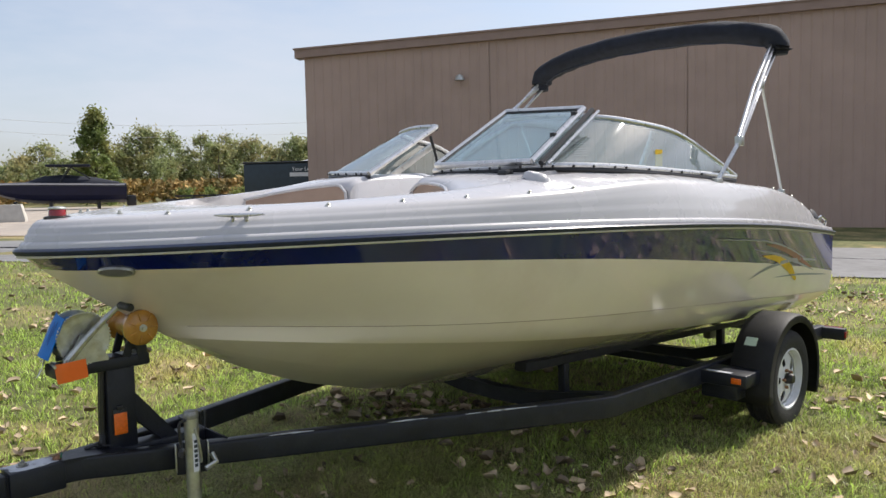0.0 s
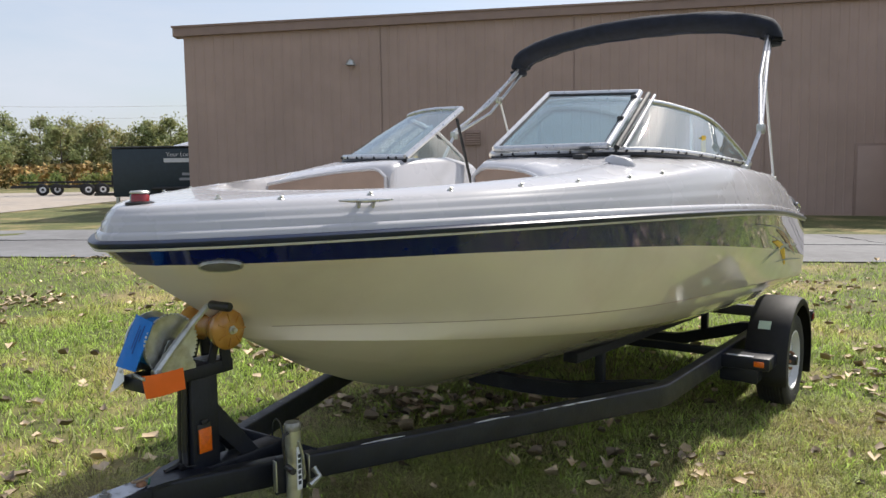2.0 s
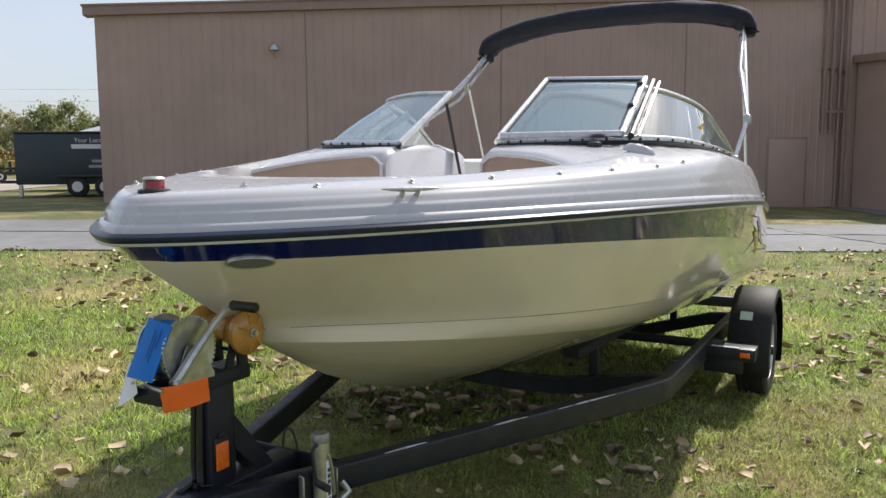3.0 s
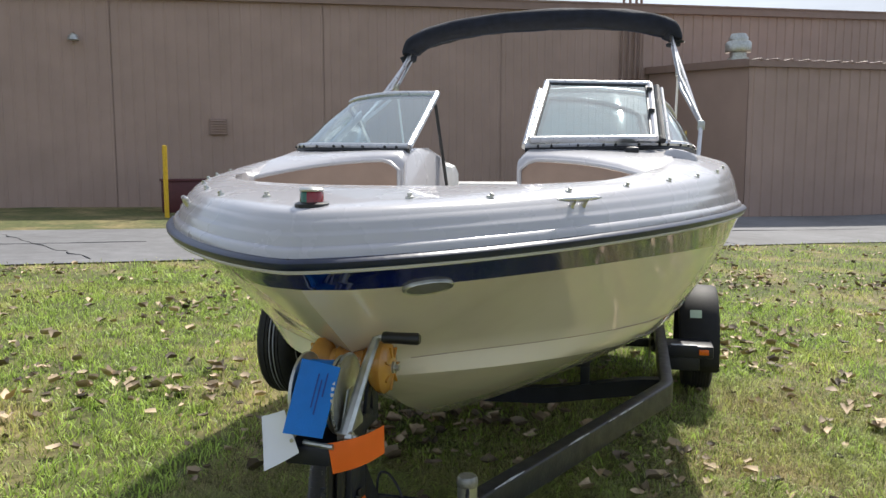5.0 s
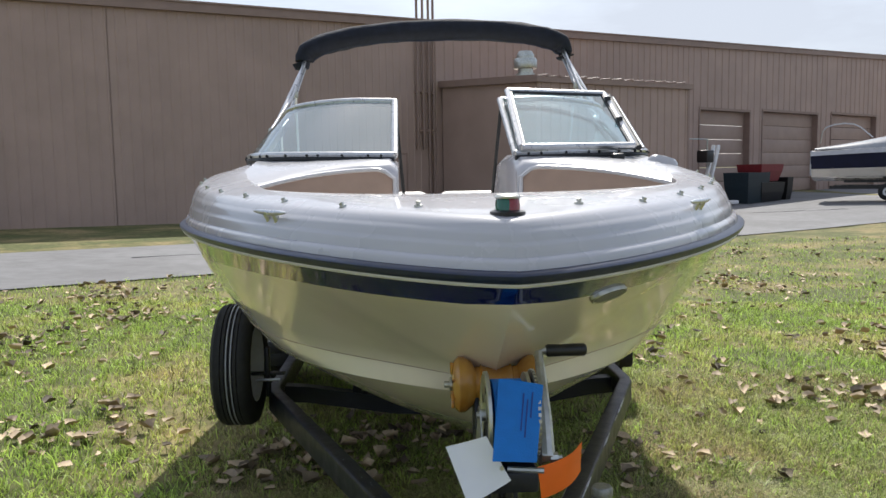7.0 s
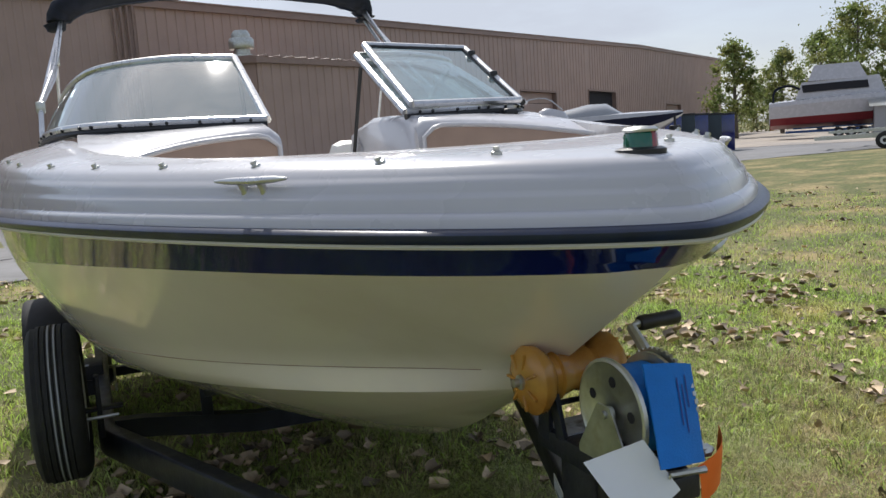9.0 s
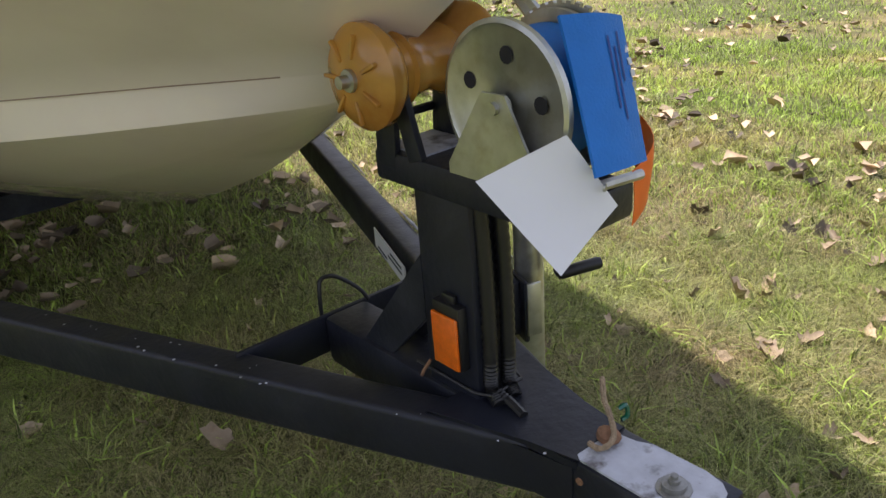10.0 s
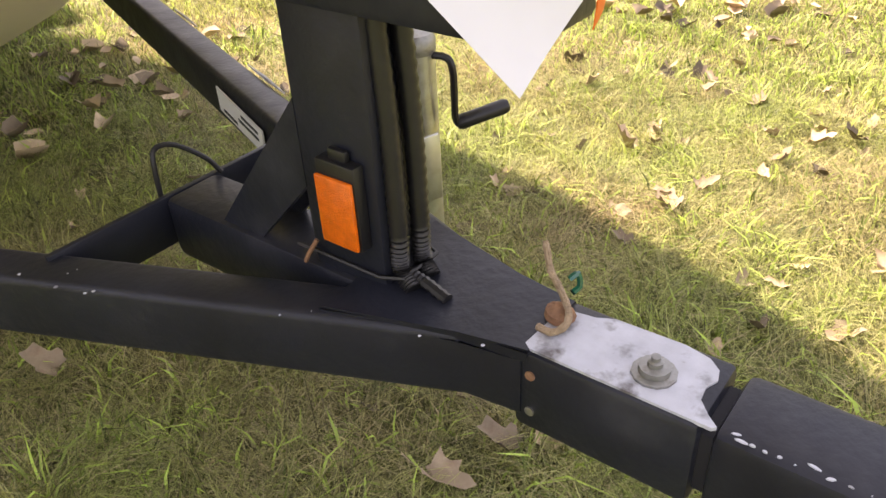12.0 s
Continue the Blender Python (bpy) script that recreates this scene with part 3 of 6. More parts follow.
loft([[Vector((-p.x, p.y, p.z)) for p in r] for r in band], bm=bm)
part("stripe", weld(bm, 2e-4), M_NAVY, boat, "broad glossy navy hull stripe", angle=60)

# dark outline along the crease, and the thin line under the stripe
for sgn in (1, -1):
    pts = []
    for k in range(40):
        y = 0.80 + k * 4.75 / 39
        p, _ = side_points(y)
        pts.append((sgn * (p[9].x + 0.001), y, p[9].z))
    part("crease_line", tube(pts, 0.0013, 6), M_VINYL, hull)


# rub rail round the bow
def rail_line(dz=0.0, out=0.0, n=90, end=STERN):
    port = []
    for k in range(n):
        f = k / (n - 1)
        y = BOW + (end - BOW) * f ** 3.0
        b = rail_b(y)
        y2 = y + 0.02
        t = Vector((rail_b(y2) - b, y2 - y, 0)).normalized()
        nrm = Vector((t.y, -t.x, 0))
        port.append(Vector((b, y, rail_z(y) + dz)) + nrm * out)
    return [Vector((-p.x, p.y, p.z)) for p in reversed(port)][:-1] + port


def strip(profile, end=STERN):
    """A moulding along the sheer: its profile as (out, up)."""
    rings = [rail_line(u, o, end=end) for o, u in profile]
    return loft([[r[i] for r in rings] for i in range(len(rings[0]))], True, True)


rubrail = part("rub_rail", strip([(-0.01, -0.022), (0.012, -0.021), (0.020, -0.012), (0.021, -0.004), (0.014, 0.003), (-0.01, 0.006)]), M_RAIL, boat, "black vinyl rub rail")
part("bead", strip([(0.0, -0.030), (0.009, -0.030), (0.012, -0.0255), (0.009, -0.021), (0.0, -0.021)]), M_RAILW, rubrail, "thin cream bead under the rail")


# deck
def crest(y):
    z = float(np.interp(y, [0.2, 0.27, 0.45, 0.8, 1.0, 1.5, 2.0, 2.3, 2.7, 3.0, 3.63, 4.4, 4.78, 5.0, 5.3, 5.5, STERN], [1.452, 1.464, 1.474, 1.484, 1.490, 1.507, 1.525, 1.543, 1.570, 1.574, 1.548, 1.505, 1.462, 1.415, 1.31, 1.22, 1.17]))
    b = 1.30 * swell(y, 0.27, 3.165, 2.12, 0.76)
    return b - float(np.interp(y, [1.9, 2.5, 3.0, 3.63, 4.4, 4.78, STERN], [0.0, 0.05, 0.11, 0.155, 0.20, 0.25, 0.27])), z


def opening(y):
    b, _ = crest(y)
    if y < 0.95:
        return 0.0
    if y < 1.5:
        return (crest(1.5)[0] - 0.16) * math.sqrt(max(0.0, 1 - ((1.5 - y) / 0.55) ** 2))
    return max(b - float(np.interp(y, [1.5, 2.2, 2.5, 3.9], [0.16, 0.22, 0.19, 0.17])), 0.1)


def deck_ring(s):
    """One strip of the deck from the rail over its ledges to the cockpit, at the share s of the way aft."""
    e = STERN
    y0, yc, yo = [a + (e - a) * s ** 3 for a in (BOW, 0.27, 0.95)]
    z0 = rail_z(y0)
    bt, zt = crest(yc)
    lift = float(np.interp(yo, [0.95, 1.3, 1.8, 2.1, 2.3, 2.75, 3.2, 3.9, 4.4], [0.010, 0.014, 0.030, 0.052, 0.062, 0.048, 0.046, 0.034, 0.0]))
    zo = crest(yo)[1] + lift
    rail_p, crest_p, open_p = Vector((rail_b(y0), y0, 0)), Vector((bt, yc, 0)), Vector((opening(yo), yo, 0))
    d1, d2 = (crest_p - rail_p).normalized(), (open_p - crest_p).normalized()
    pts = [(rail_p + d1 * a, z0 + b) for a, b in ((0.002, 0.002), (0.003, 0.018), (0.010, 0.027), (0.020, 0.030))]
    foot = rail_p + d1 * 0.020
    step = float(np.interp(y0, [1.6, 3.2], [1.0, 0.25]))
    for f, h in ((0.03, 0.08), (0.08, 0.25), (0.13, 0.315), (0.19, 0.36), (0.23, 0.42), (0.30, 0.55), (0.38, 0.645), (0.45, 0.69), (0.50, 0.74), (0.62, 0.86), (0.80, 0.96), (1.0, 1.0)):
        plain = 1 - (1 - f) ** 1.9
        pts.append((foot.lerp(crest_p, f), z0 + 0.030 + (zt - z0 - 0.030) * (plain + (h - plain) * step)))
    for f in (0.06, 0.25, 0.5, 0.75):
        pts.append((crest_p.lerp(open_p, f), zt + (zo - zt) * f + 0.012 * f * (1 - f) + 0.003 * min(1, f * 8)))
    pts += [(open_p - d2 * 0.015, zo), (open_p, zo - 0.010), (open_p + d2 * 0.010, zo - 0.04), (open_p + d2 * 0.012, 1.20)]
    return [Vector((max(p.x, 0.0), p.y, z)) for p, z in pts]


DECK_S = [k / 71 for k in range(72)]
rings = [deck_ring(s) for s in DECK_S]
deck_cloud = np.array([tuple(p) for s in range(500) for p in deck_ring(s / 499)[:22]])


def deck_z(x, y):
    d = (deck_cloud[:, 0] - abs(x)) ** 2 + (deck_cloud[:, 1] - y) ** 2
    near = np.argsort(d)[:4]
    w = 1 / (d[near] + 1e-6)
    return float((deck_cloud[near, 2] * w).sum() / w.sum())


bm = loft(rings)
loft([[Vector((-p.x, p.y, p.z)) for p in r] for r in rings], bm=bm)
e0 = [bm.verts.new(p) for p in rings[-1]]
e1 = [bm.verts.new((-p.x, p.y, p.z)) for p in rings[-1]]
for i in range(len(e0) - 1):
    try:
        bm.faces.new((e0[i], e0[i + 1], e1[i + 1], e1[i]))
    except ValueError:
        pass
deck = part("deck", weld(bm, 2e-4), M_GEL, boat, "white moulded fibreglass deck with stepped ledges", angle=50)

# cockpit sole and stern bench
part("cockpit_sole", loft([[Vector((-opening(y) - 0.015, y, 1.205)), Vector((opening(y) + 0.015, y, 1.205))] for y in (0.96, 1.0, 1.1, 1.3, 1.5, 2.0, 2.6, 3.2, 4.2, 5.0, 5.6)]), M_LINER, boat)
for x0, x1 in ((-0.72, -0.05), (0.05, 0.72)):
    part("stern_seat_back", span((x0, 4.85, 1.2), (x1, 5.0, 1.40), 0.05), M_VINYLW, boat, "white vinyl stern seat back")
part("stern_seat", span((-0.75, 4.3, 1.1), (0.75, 4.9, 1.28), 0.05), M_VINYLW, boat)
part("engine_cover", span((-0.5, 5.0, 1.1), (0.5, 5.6, 1.36), 0.06), M_VINYLW, boat)


# consoles with brown backrest panels
def console(sgn):
    xs = [0.26, 0.295, 0.42, 0.56, 0.70, 0.82, 0.92]
    rings = []
    for y, zt, zb, fw in ((2.00, 1.30, 1.12, 1.0), (2.01, 1.560, 1.12, 1.0), (2.025, 1.590, 1.12, 1.0), (2.06, 1.608, 1.12, 0.9), (2.15, 1.626, 1.12, 0.5), (2.35, 1.636, 1.12, 0.1), (2.6, 1.640, 1.12, 0.0), (2.85, 1.60, 1.12, 0.0), (2.9, 1.45, 1.12, 0.0)):
        ring = [Vector((0.26, 0, zb))]
        for x in xs:
            u = max(0.0, (x - 0.26) / 0.66)
            drop = (0.03 if x == 0.26 else 0.0) + 0.130 * fw * u ** 2.5
            ring.append(Vector((x, -0.45 * fw * u ** 2.4, zt - drop)))
        ring.append(Vector((0.92, -0.45 * fw, 1.40)))
        rings.append([Vector((sgn * p.x, y + p.y, p.z)) for p in ring])
    c = part("console", loft(rings, True, True), M_GEL, boat, "white moulded console under the windscreen", angle=50)
    us = [0.035 + 0.945 * k / 19 for k in range(20)]
    path = [Vector((0.26 + 0.66 * u, 2.004 - 0.45 * u ** 2.4, 0)) for u in us]
    tops = [(1.535, 1.558)[k] if k < 2 else 1.568 - 0.105 * u ** 2.5 for k, u in enumerate(us)]
    low = [(Vector((sgn * p.x, p.y - 0.012, 1.42))) for p in path]
    mid = [(Vector((sgn * p.x, p.y - 0.016, t * 0.5 + 0.735))) for p, t in zip(path, tops)]
    up = [(Vector((sgn * p.x, p.y - 0.012, t))) for p, t in zip(path, tops)]
    back = [(Vector((sgn * p.x, p.y + 0.04, t + 0.002))) for p, t in zip(path, tops)]
    part("backrest_panel", loft([low, mid, up, back]), M_VINYL, c, "brown vinyl backrest panel", angle=50)
    rim = [Vector((sgn * 0.276, 1.99, 1.42)), Vector((sgn * 0.274, 1.985, 1.535))] + [v + Vector((0, -0.004, 0.010)) for v in up[1:]]
    part("panel_rim", tube(rim, 0.009, 8), M_GEL, c)
    return c


for sgn in (1, -1):
    console(sgn)
    # helm seats behind
    part("helm_seat", span((sgn * 0.56 - 0.22, 3.45, 1.12), (sgn * 0.56 + 0.22, 3.62, 1.56), 0.07), M_VINYLW, boat, "white and grey vinyl bucket seat back")


# windscreen
def frame_bar(pts, r, parent, name="frame_bar", mat=M_ALU, seg=8):
    return part(name, tube(pts, r, seg), mat, parent)


def windscreen(sgn):
    """One wrapped pane on each side of the walk-through, with its frame."""
    f = lambda p: Vector((sgn * p[0], p[1], p[2]))
    base = spline([f(p) for p in ((0.275, 2.16, 1.638), (0.62, 2.22, 1.645), (0.90, 2.36, 1.648), (1.03, 2.70, 1.640), (1.075, 3.3, 1.610), (1.06, 4.02, 1.572))], 31)
    top = spline([f(p) for p in ((0.275, 2.72, 1.930), (0.55, 2.78, 1.938), (0.80, 2.885, 1.918), (0.905, 3.12, 1.890), (0.975, 3.45, 1.835), (1.025, 3.78, 1.700), (1.058, 4.03, 1.582))], 31)
    w = part("windscreen", loft([base, [a.lerp(b, 0.5) + Vector((sgn * 0.012, -0.008, 0)) for a, b in zip(base, top)], top]), M_GLASS, boat, "tinted wrapped windscreen pane in an aluminium frame")
    w.visible_shadow = False
    frame_bar([p + Vector((0, 0, 0.004)) for p in base], 0.014, w, "lower_frame")
    frame_bar([p + Vector((0, 0, -0.018)) for p in base], 0.014, w, "lower_gasket", M_BLACKP)
    frame_bar(top, 0.015, w, "upper_frame")
    frame_bar([p + Vector((0, 0.0, -0.020)) for p in top[:22]], 0.008, w, "upper_gasket", M_BLACKP)
    frame_bar([base[0], top[0]], 0.017, w, "inner_frame")
    part("cross_brace", beam(base[21] + Vector((-sgn * 0.04, 0, 0)), top[18] + Vector((-sgn * 0.04, 0, 0)), 0.05, 0.012, 0.003, up=(1, 0, 0)), M_ALU, w)
    for k in range(17):
        p = base[1 + int(k * 1.7)]
        d = (base[2 + int(k * 1.7)] - p).normalized()
        nn = Vector((d.y, -d.x, 0)) * (1 if sgn > 0 else -1)
        part("screw", turned([(0.007, 0.010), (0.006, 0.018), (0.0, 0.020)], Matrix.Translation(p) @ pose(0, 0, 0, 0, 0, math.degrees(math.atan2(nn.y, nn.x))), 8), M_BLACKP, w)
    part("prop", tube([f((0.27, 2.66, 1.87)), f((0.235, 2.78, 1.42))], 0.009, 8), M_BLACKP, w, "black prop strut")
    return w


screens = [windscreen(1), windscreen(-1)]
# the middle pane, folded over the port pane
q = [Vector((0.300, 2.145, 1.668)), Vector((0.850, 2.262, 1.672)), Vector((0.826, 2.735, 1.955)), Vector((0.312, 2.71, 1.975))]
fold = part("folded_pane", loft([[q[0], q[1]], [q[3], q[2]]]), M_GLASS, boat, "middle windscreen pane folded open over its neighbour")
fold.visible_shadow = False
for i in range(4):
    part("pane_frame", tube([q[i], q[(i + 1) % 4]], 0.016, 8), M_ALU, fold)
    c = (q[0] + q[2]) / 2
    part("pane_gasket", tube([q[i].lerp(c, 0.06), q[(i + 1) % 4].lerp(c, 0.06)], 0.008, 6), M_BLACKP, fold)
part("hinge_strip", tube([q[1] + Vector((0.034, 0.03, -0.01)), q[2] + Vector((0.034, 0.03, -0.01))], 0.015, 8), M_BLACKP, fold)
part("hinge_frame", tube([q[1] + Vector((0.062, 0.05, -0.012)), q[2] + Vector((0.060, 0.05, -0.016))], 0.008, 8), M_ALU, fold)
for k in (0.45, 0.86):
    p = q[1].lerp(q[2], k)
    part("latch", span(p + Vector((-0.02, -0.03, -0.02)), p + Vector((0.01, 0.0, 0.02)), 0.006), M_BLACKP, fold)
part("latch_knob", span((0.72, 2.15, 1.60), (0.78, 2.21, 1.635), 0.012), M_BLACKP, fold, "black latch knob")


# cleats, snaps, navigation light, horn cap, bow badge
def cleat(x, y, z, turn):
    m = pose(x, y, z, 0, 0, turn) @ pose(0, 0, 0, 0, 24 if x > 0 else -24, 0)
    c = part("cleat", tube([m @ Vector((0, -0.095, 0.026)), m @ Vector((0, -0.06, 0.025)), m @ Vector((0, 0, 0.023)), m @ Vector((0, 0.06, 0.025)), m @ Vector((0, 0.095, 0.026))], [0.003, 0.007, 0.009, 0.007, 0.003], 10), M_ALU, boat, "polished steel mooring cleat")
    for yy in (-0.025, 0.025):
        part("cleat_foot", turned([(0.011, -0.014), (0.008, 0.004), (0.010, 0.02)], m @ Matrix.Translation((0, yy, 0)) @ pose(0, 0, 0, 0, -90, 0), 10), M_ALU, c)


cleat(0.607, 0.79, deck_z(0.607, 0.79) - 0.006, -36)
cleat(-0.600, 0.77, deck_z(0.600, 0.77) - 0.006, 36)
for sgn in (1, -1):
    cleat(sgn * 1.06, 5.42, deck_z(1.06, 5.42) - 0.004, 0)
    for y in (0.605, 0.85, 1.11, 1.385, 1.65, 1.95, 2.21, 4.55, 4.95, 5.15):
        bt, zt = crest(y)
        x = bt - 0.006
        m = Matrix.Translation((sgn * x, y, zt)) @ pose(0, 0, 0, 0, -90 + sgn * 25, 0)
        part("snap", turned([(0.011, -0.004), (0.011, 0.004), (0.006, 0.006), (0.007, 0.013), (0.0, 0.015)], m, 10), M_GALV, deck)
    part("snap", turned([(0.011, -0.004), (0.011, 0.004), (0.006, 0.006), (0.007, 0.013), (0.0, 0.015)], Matrix.Translation((sgn * 0.20, 0.50, deck_z(0.20, 0.50))) @ pose(0, 0, 0, 0, -90, 0), 10), M_GALV, deck)
    if sgn > 0:
        part("deck_vent", turned([(0.075, 0.0), (0.07, 0.018), (0.05, 0.035), (0.0, 0.04)], Matrix.Translation((sgn * 0.955, 2.16, deck_z(0.955, 2.16) - 0.006)) @ pose(0, 0, 0, 0, -90 + sgn * 14, 0) @ Matrix.Diagonal((1, 0.62, 1.0, 1)), 20), M_GEL, deck)
NLZ = deck_z(0, 0.335) - 0.002
nl = part("navigation_light", turned([(0.045, 0.0), (0.045, 0.008), (0.036, 0.012), (0.0, 0.012)], Matrix.Translation((0, 0.335, NLZ)) @ pose(0, 0, 0, 0, -90, 0) @ Matrix.Diagonal((1, 1.15, 0.9, 1)), 20), M_BLACKP, boat, "red and green bow navigation light")
for sgn, mat, lab in ((1, M_REDL, "red port lens"), (-1, M_GREENL, "green starboard lens")):
    rings = []
    for z, r in ((0.0, 0.029), (0.024, 0.028), (0.030, 0.025)):
        rings.append([Vector((sgn * r * math.sin(a), 0.335 - r * 1.15 * math.cos(a), NLZ + 0.009 + z)) for a in [math.pi * k / 12 for k in range(13)]])
    rings.append([Vector((0, 0.335 - 0.027 * math.cos(math.pi * k / 12), NLZ + 0.039)) for k in range(13)])
    part("lens", loft(rings), mat, nl, lab)
part("cap", turned([(0.029, 0.0), (0.030, 0.004), (0.025, 0.009), (0.0, 0.011)], Matrix.Translation((0, 0.335, NLZ + 0.038)) @ pose(0, 0, 0, 0, -90, 0) @ Matrix.Diagonal((1, 1.15, 1, 1)), 20), M_GALV, nl, "pale cap")


def on_side(y, z, sgn=1, out=0.0):
    """The place on the topside at that y and z, and the outward normal."""
    pts, _ = side_points(y)
    p2, _ = side_points(y + 0.02)
    zs, xs = [p.z for p in pts[9:]], [p.x for p in pts[9:]]
    x = float(np.interp(z, zs, xs))
    x2 = float(np.interp(z, [p.z for p in p2[9:]], [p.x for p in p2[9:]]))
    xu = float(np.interp(z + 0.02, zs, xs))
    t, u = Vector((x2 - x, 0.02, 0)), Vector((xu - x, 0, 0.02))
    n = t.cross(u).normalized()
    n = n if n.x > 0 else -n
    return Vector((sgn * (x + n.x * out), y + n.y * out, z + n.z * out)), Vector((sgn * n.x, n.y, n.z))


def side_patch(name, outline, mat, parent, sgn=1, out=0.003, label=""):
    """A thin decal on the topside; outline of (y, z), split to follow the curve."""
    bm = bmesh.new()
    vs = [bm.verts.new(on_side(y, z, sgn, out)[0]) for y, z in outline]
    bm.faces.new(vs)
    return part(name, bm, mat, parent, label)


def swoosh(name, pts, width, mat, sgn):
    """A tapering stripe through (y, z) points."""
    pp = [(p.x, p.y) for p in spline([(a, b, 0) for a, b in pts], 14)]
    rows = []
    for i, (y, z) in enumerate(pp):
        f = i / 13
        w = width * math.sin(math.pi * min(1, f * 0.85 + 0.04)) / 2
        a, b = pp[max(i - 1, 0)], pp[min(i + 1, 13)]
        d = Vector((b[0] - a[0], b[1] - a[1])).normalized()
        rows.append([on_side(y - d.y * w, z + d.x * w, sgn, 0.004)[0], on_side(y + d.y * w, z - d.x * w, sgn, 0.004)[0]])
    part(name, loft(rows), mat, hull, "curved decal stripe")


for sgn in (1, -1):
    swoosh("decal_stripe", [(4.15, 1.075), (4.45, 1.03), (4.68, 0.95), (4.86, 0.85)], 0.055, M_YELLOW, sgn)
    swoosh("decal_stripe", [(3.95, 1.135), (4.40, 1.065), (4.75, 0.99), (5.15, 0.895)], 0.020, M_DECALG, sgn)
    swoosh("decal_stripe", [(3.35, 1.235), (4.1, 1.175), (4.6, 1.09), (5.05, 0.965)], 0.012, M_DECALG, sgn)
    swoosh("decal_stripe", [(4.15, 1.150), (4.45, 1.105), (4.75, 1.03), (5.10, 0.915)], 0.040, M_DECALR, sgn)
    swoosh("decal_stripe", [(4.07, 0.93), (4.30, 0.985), (4.70, 1.005), (5.20, 0.965)], 0.026, M_DECALG, sgn)
    swoosh("decal_stripe", [(4.46, 0.905), (4.9, 0.885), (5.43, 0.835)], 0.014, M_DECALG, sgn)
# oval badge on the port bow only
c, nn = on_side(0.449, 1.262, 1, 0.004)
tang = Vector((0, 0, 1)).cross(nn).normalized()
bm_ = Matrix((nn, tang, nn.cross(tang))).transposed().to_4x4()
bm_.translation = c
badge = part("bow_badge", turned([(0.074, -0.02), (0.074, 0.002), (0.070, 0.005), (0.064, 0.003)], bm_ @ Matrix.Diagonal((1, 1, 0.42, 1)), 30), M_GALV, boat, "oval grey metal bow badge on the hull")
part("badge_inlay", turned([(0.065, 0.0025), (0.0, 0.0045)], bm_ @ Matrix.Diagonal((1, 1, 0.40, 1)), 30), M_BADGE, badge, "dull grey inlay")
# emblem and lettering bars on the side deck
emblem = part("deck_emblem", tube([(1.216 - 0.016 * math.sin(a), 2.80 + 0.085 * math.cos(a), 1.451 + 0.026 * math.sin(a)) for a in [2 * math.pi * k / 20 for k in range(18)]], 0.004, 6), M_DECALR, deck)

# bimini top, folded in its boot
line = spline([(1.03, 4.76, 2.41), (1.02, 4.75, 2.495), (0.94, 4.71, 2.56), (0.6, 4.67, 2.615), (0.0, 4.65, 2.635), (-0.6, 4.65, 2.585), (-0.90, 4.66, 2.50), (-0.975, 4.67, 2.42), (-0.97, 4.67, 2.345)], 46)
rings = []
for i, p in enumerate(line):
    f = i / 45
    w = 0.085 * (1 - 0.35 * abs(2 * f - 1) ** 6)
    t = (line[min(i + 1, 45)] - line[max(i - 1, 0)]).normalized()
    up = t.cross(Vector((0, 1, 0))).normalized()
    if up.z < 0:
        up = -up
    ring = []
    for k in range(14):
        a = 2 * math.pi * k / 14
        wob = 1 + 0.11 * noise.noise(Vector((f * 16, math.cos(a) * 1.2, math.sin(a) * 1.2))) + 0.10 * noise.noise(Vector((f * 44 + 3 * math.sin(a), math.cos(a) * 2, 7.0)))
        ring.append(p + Vector((0, 1, 0)) * (w * 1.3 * math.cos(a) * wob) + up * (w * (0.72 * math.sin(a) if math.sin(a) > 0 else 1.05 * math.sin(a)) * wob))
    rings.append(ring)
bim = part("bimini_boot", loft(rings, True, True), M_CANVAS, boat, "black canvas bimini top rolled in its boot", angle=70)
part("boot_seam", tube([r[10] + Vector((0, 0, -0.002)) for r in rings], 0.005, 6), M_RAIL, bim)
for sgn in (1, -1):
    top = Vector((1.0, 4.72, 2.47)) if sgn > 0 else Vector((-0.955, 4.65, 2.39))
    foot = Vector((1.135, 3.63, 1.552)) if sgn > 0 else Vector((-1.10, 3.63, 1.560))
    mid = Vector((1.165, 3.85, 1.79)) if sgn > 0 else Vector((-1.09, 3.84, 1.83))
    part("bow_pole", tube([top, mid, foot], 0.013, 10), M_ALU, bim, "bright aluminium bimini pole")
    part("bow_pole", tube([top + Vector((0, 0.06, 0)), top.lerp(foot, 0.45) + Vector((0, 0.07, 0.0)), mid + Vector((0, 0.02, 0.01))], 0.012, 10), M_ALU, bim)
    part("bow_pole", tube([top + Vector((0, -0.05, 0)), top.lerp(foot, 0.35) + Vector((0, -0.04, 0)), mid + Vector((0, -0.015, 0.02))], 0.012, 10), M_ALU, bim)
    part("hinge", box((0.045, 0.05, 0.06), Matrix.Translation(mid), 0.008), M_GALV, bim)
    part("hinge", box((0.04, 0.05, 0.05), Matrix.Translation(top.lerp(foot, 0.32) + Vector((0, 0.04, 0))), 0.008), M_GALV, bim)
    part("foot_mount", span(foot - Vector((0.02, 0.04, 0.035)), foot + Vector((0.02, 0.04, 0.02)), 0.008), M_GALV, bim)
    part("rear_strap", tube([top.lerp(foot, 0.32) + Vector((0, 0.06, 0)), Vector((sgn * 1.04, 4.78, 1.47))], 0.009, 8), M_INKW, bim, "pale webbing strap")
    part("strap_buckle", span((sgn * 1.04 - 0.02, 4.76, 1.445), (sgn * 1.04 + 0.02, 4.80, 1.485), 0.006), M_GALV, bim)
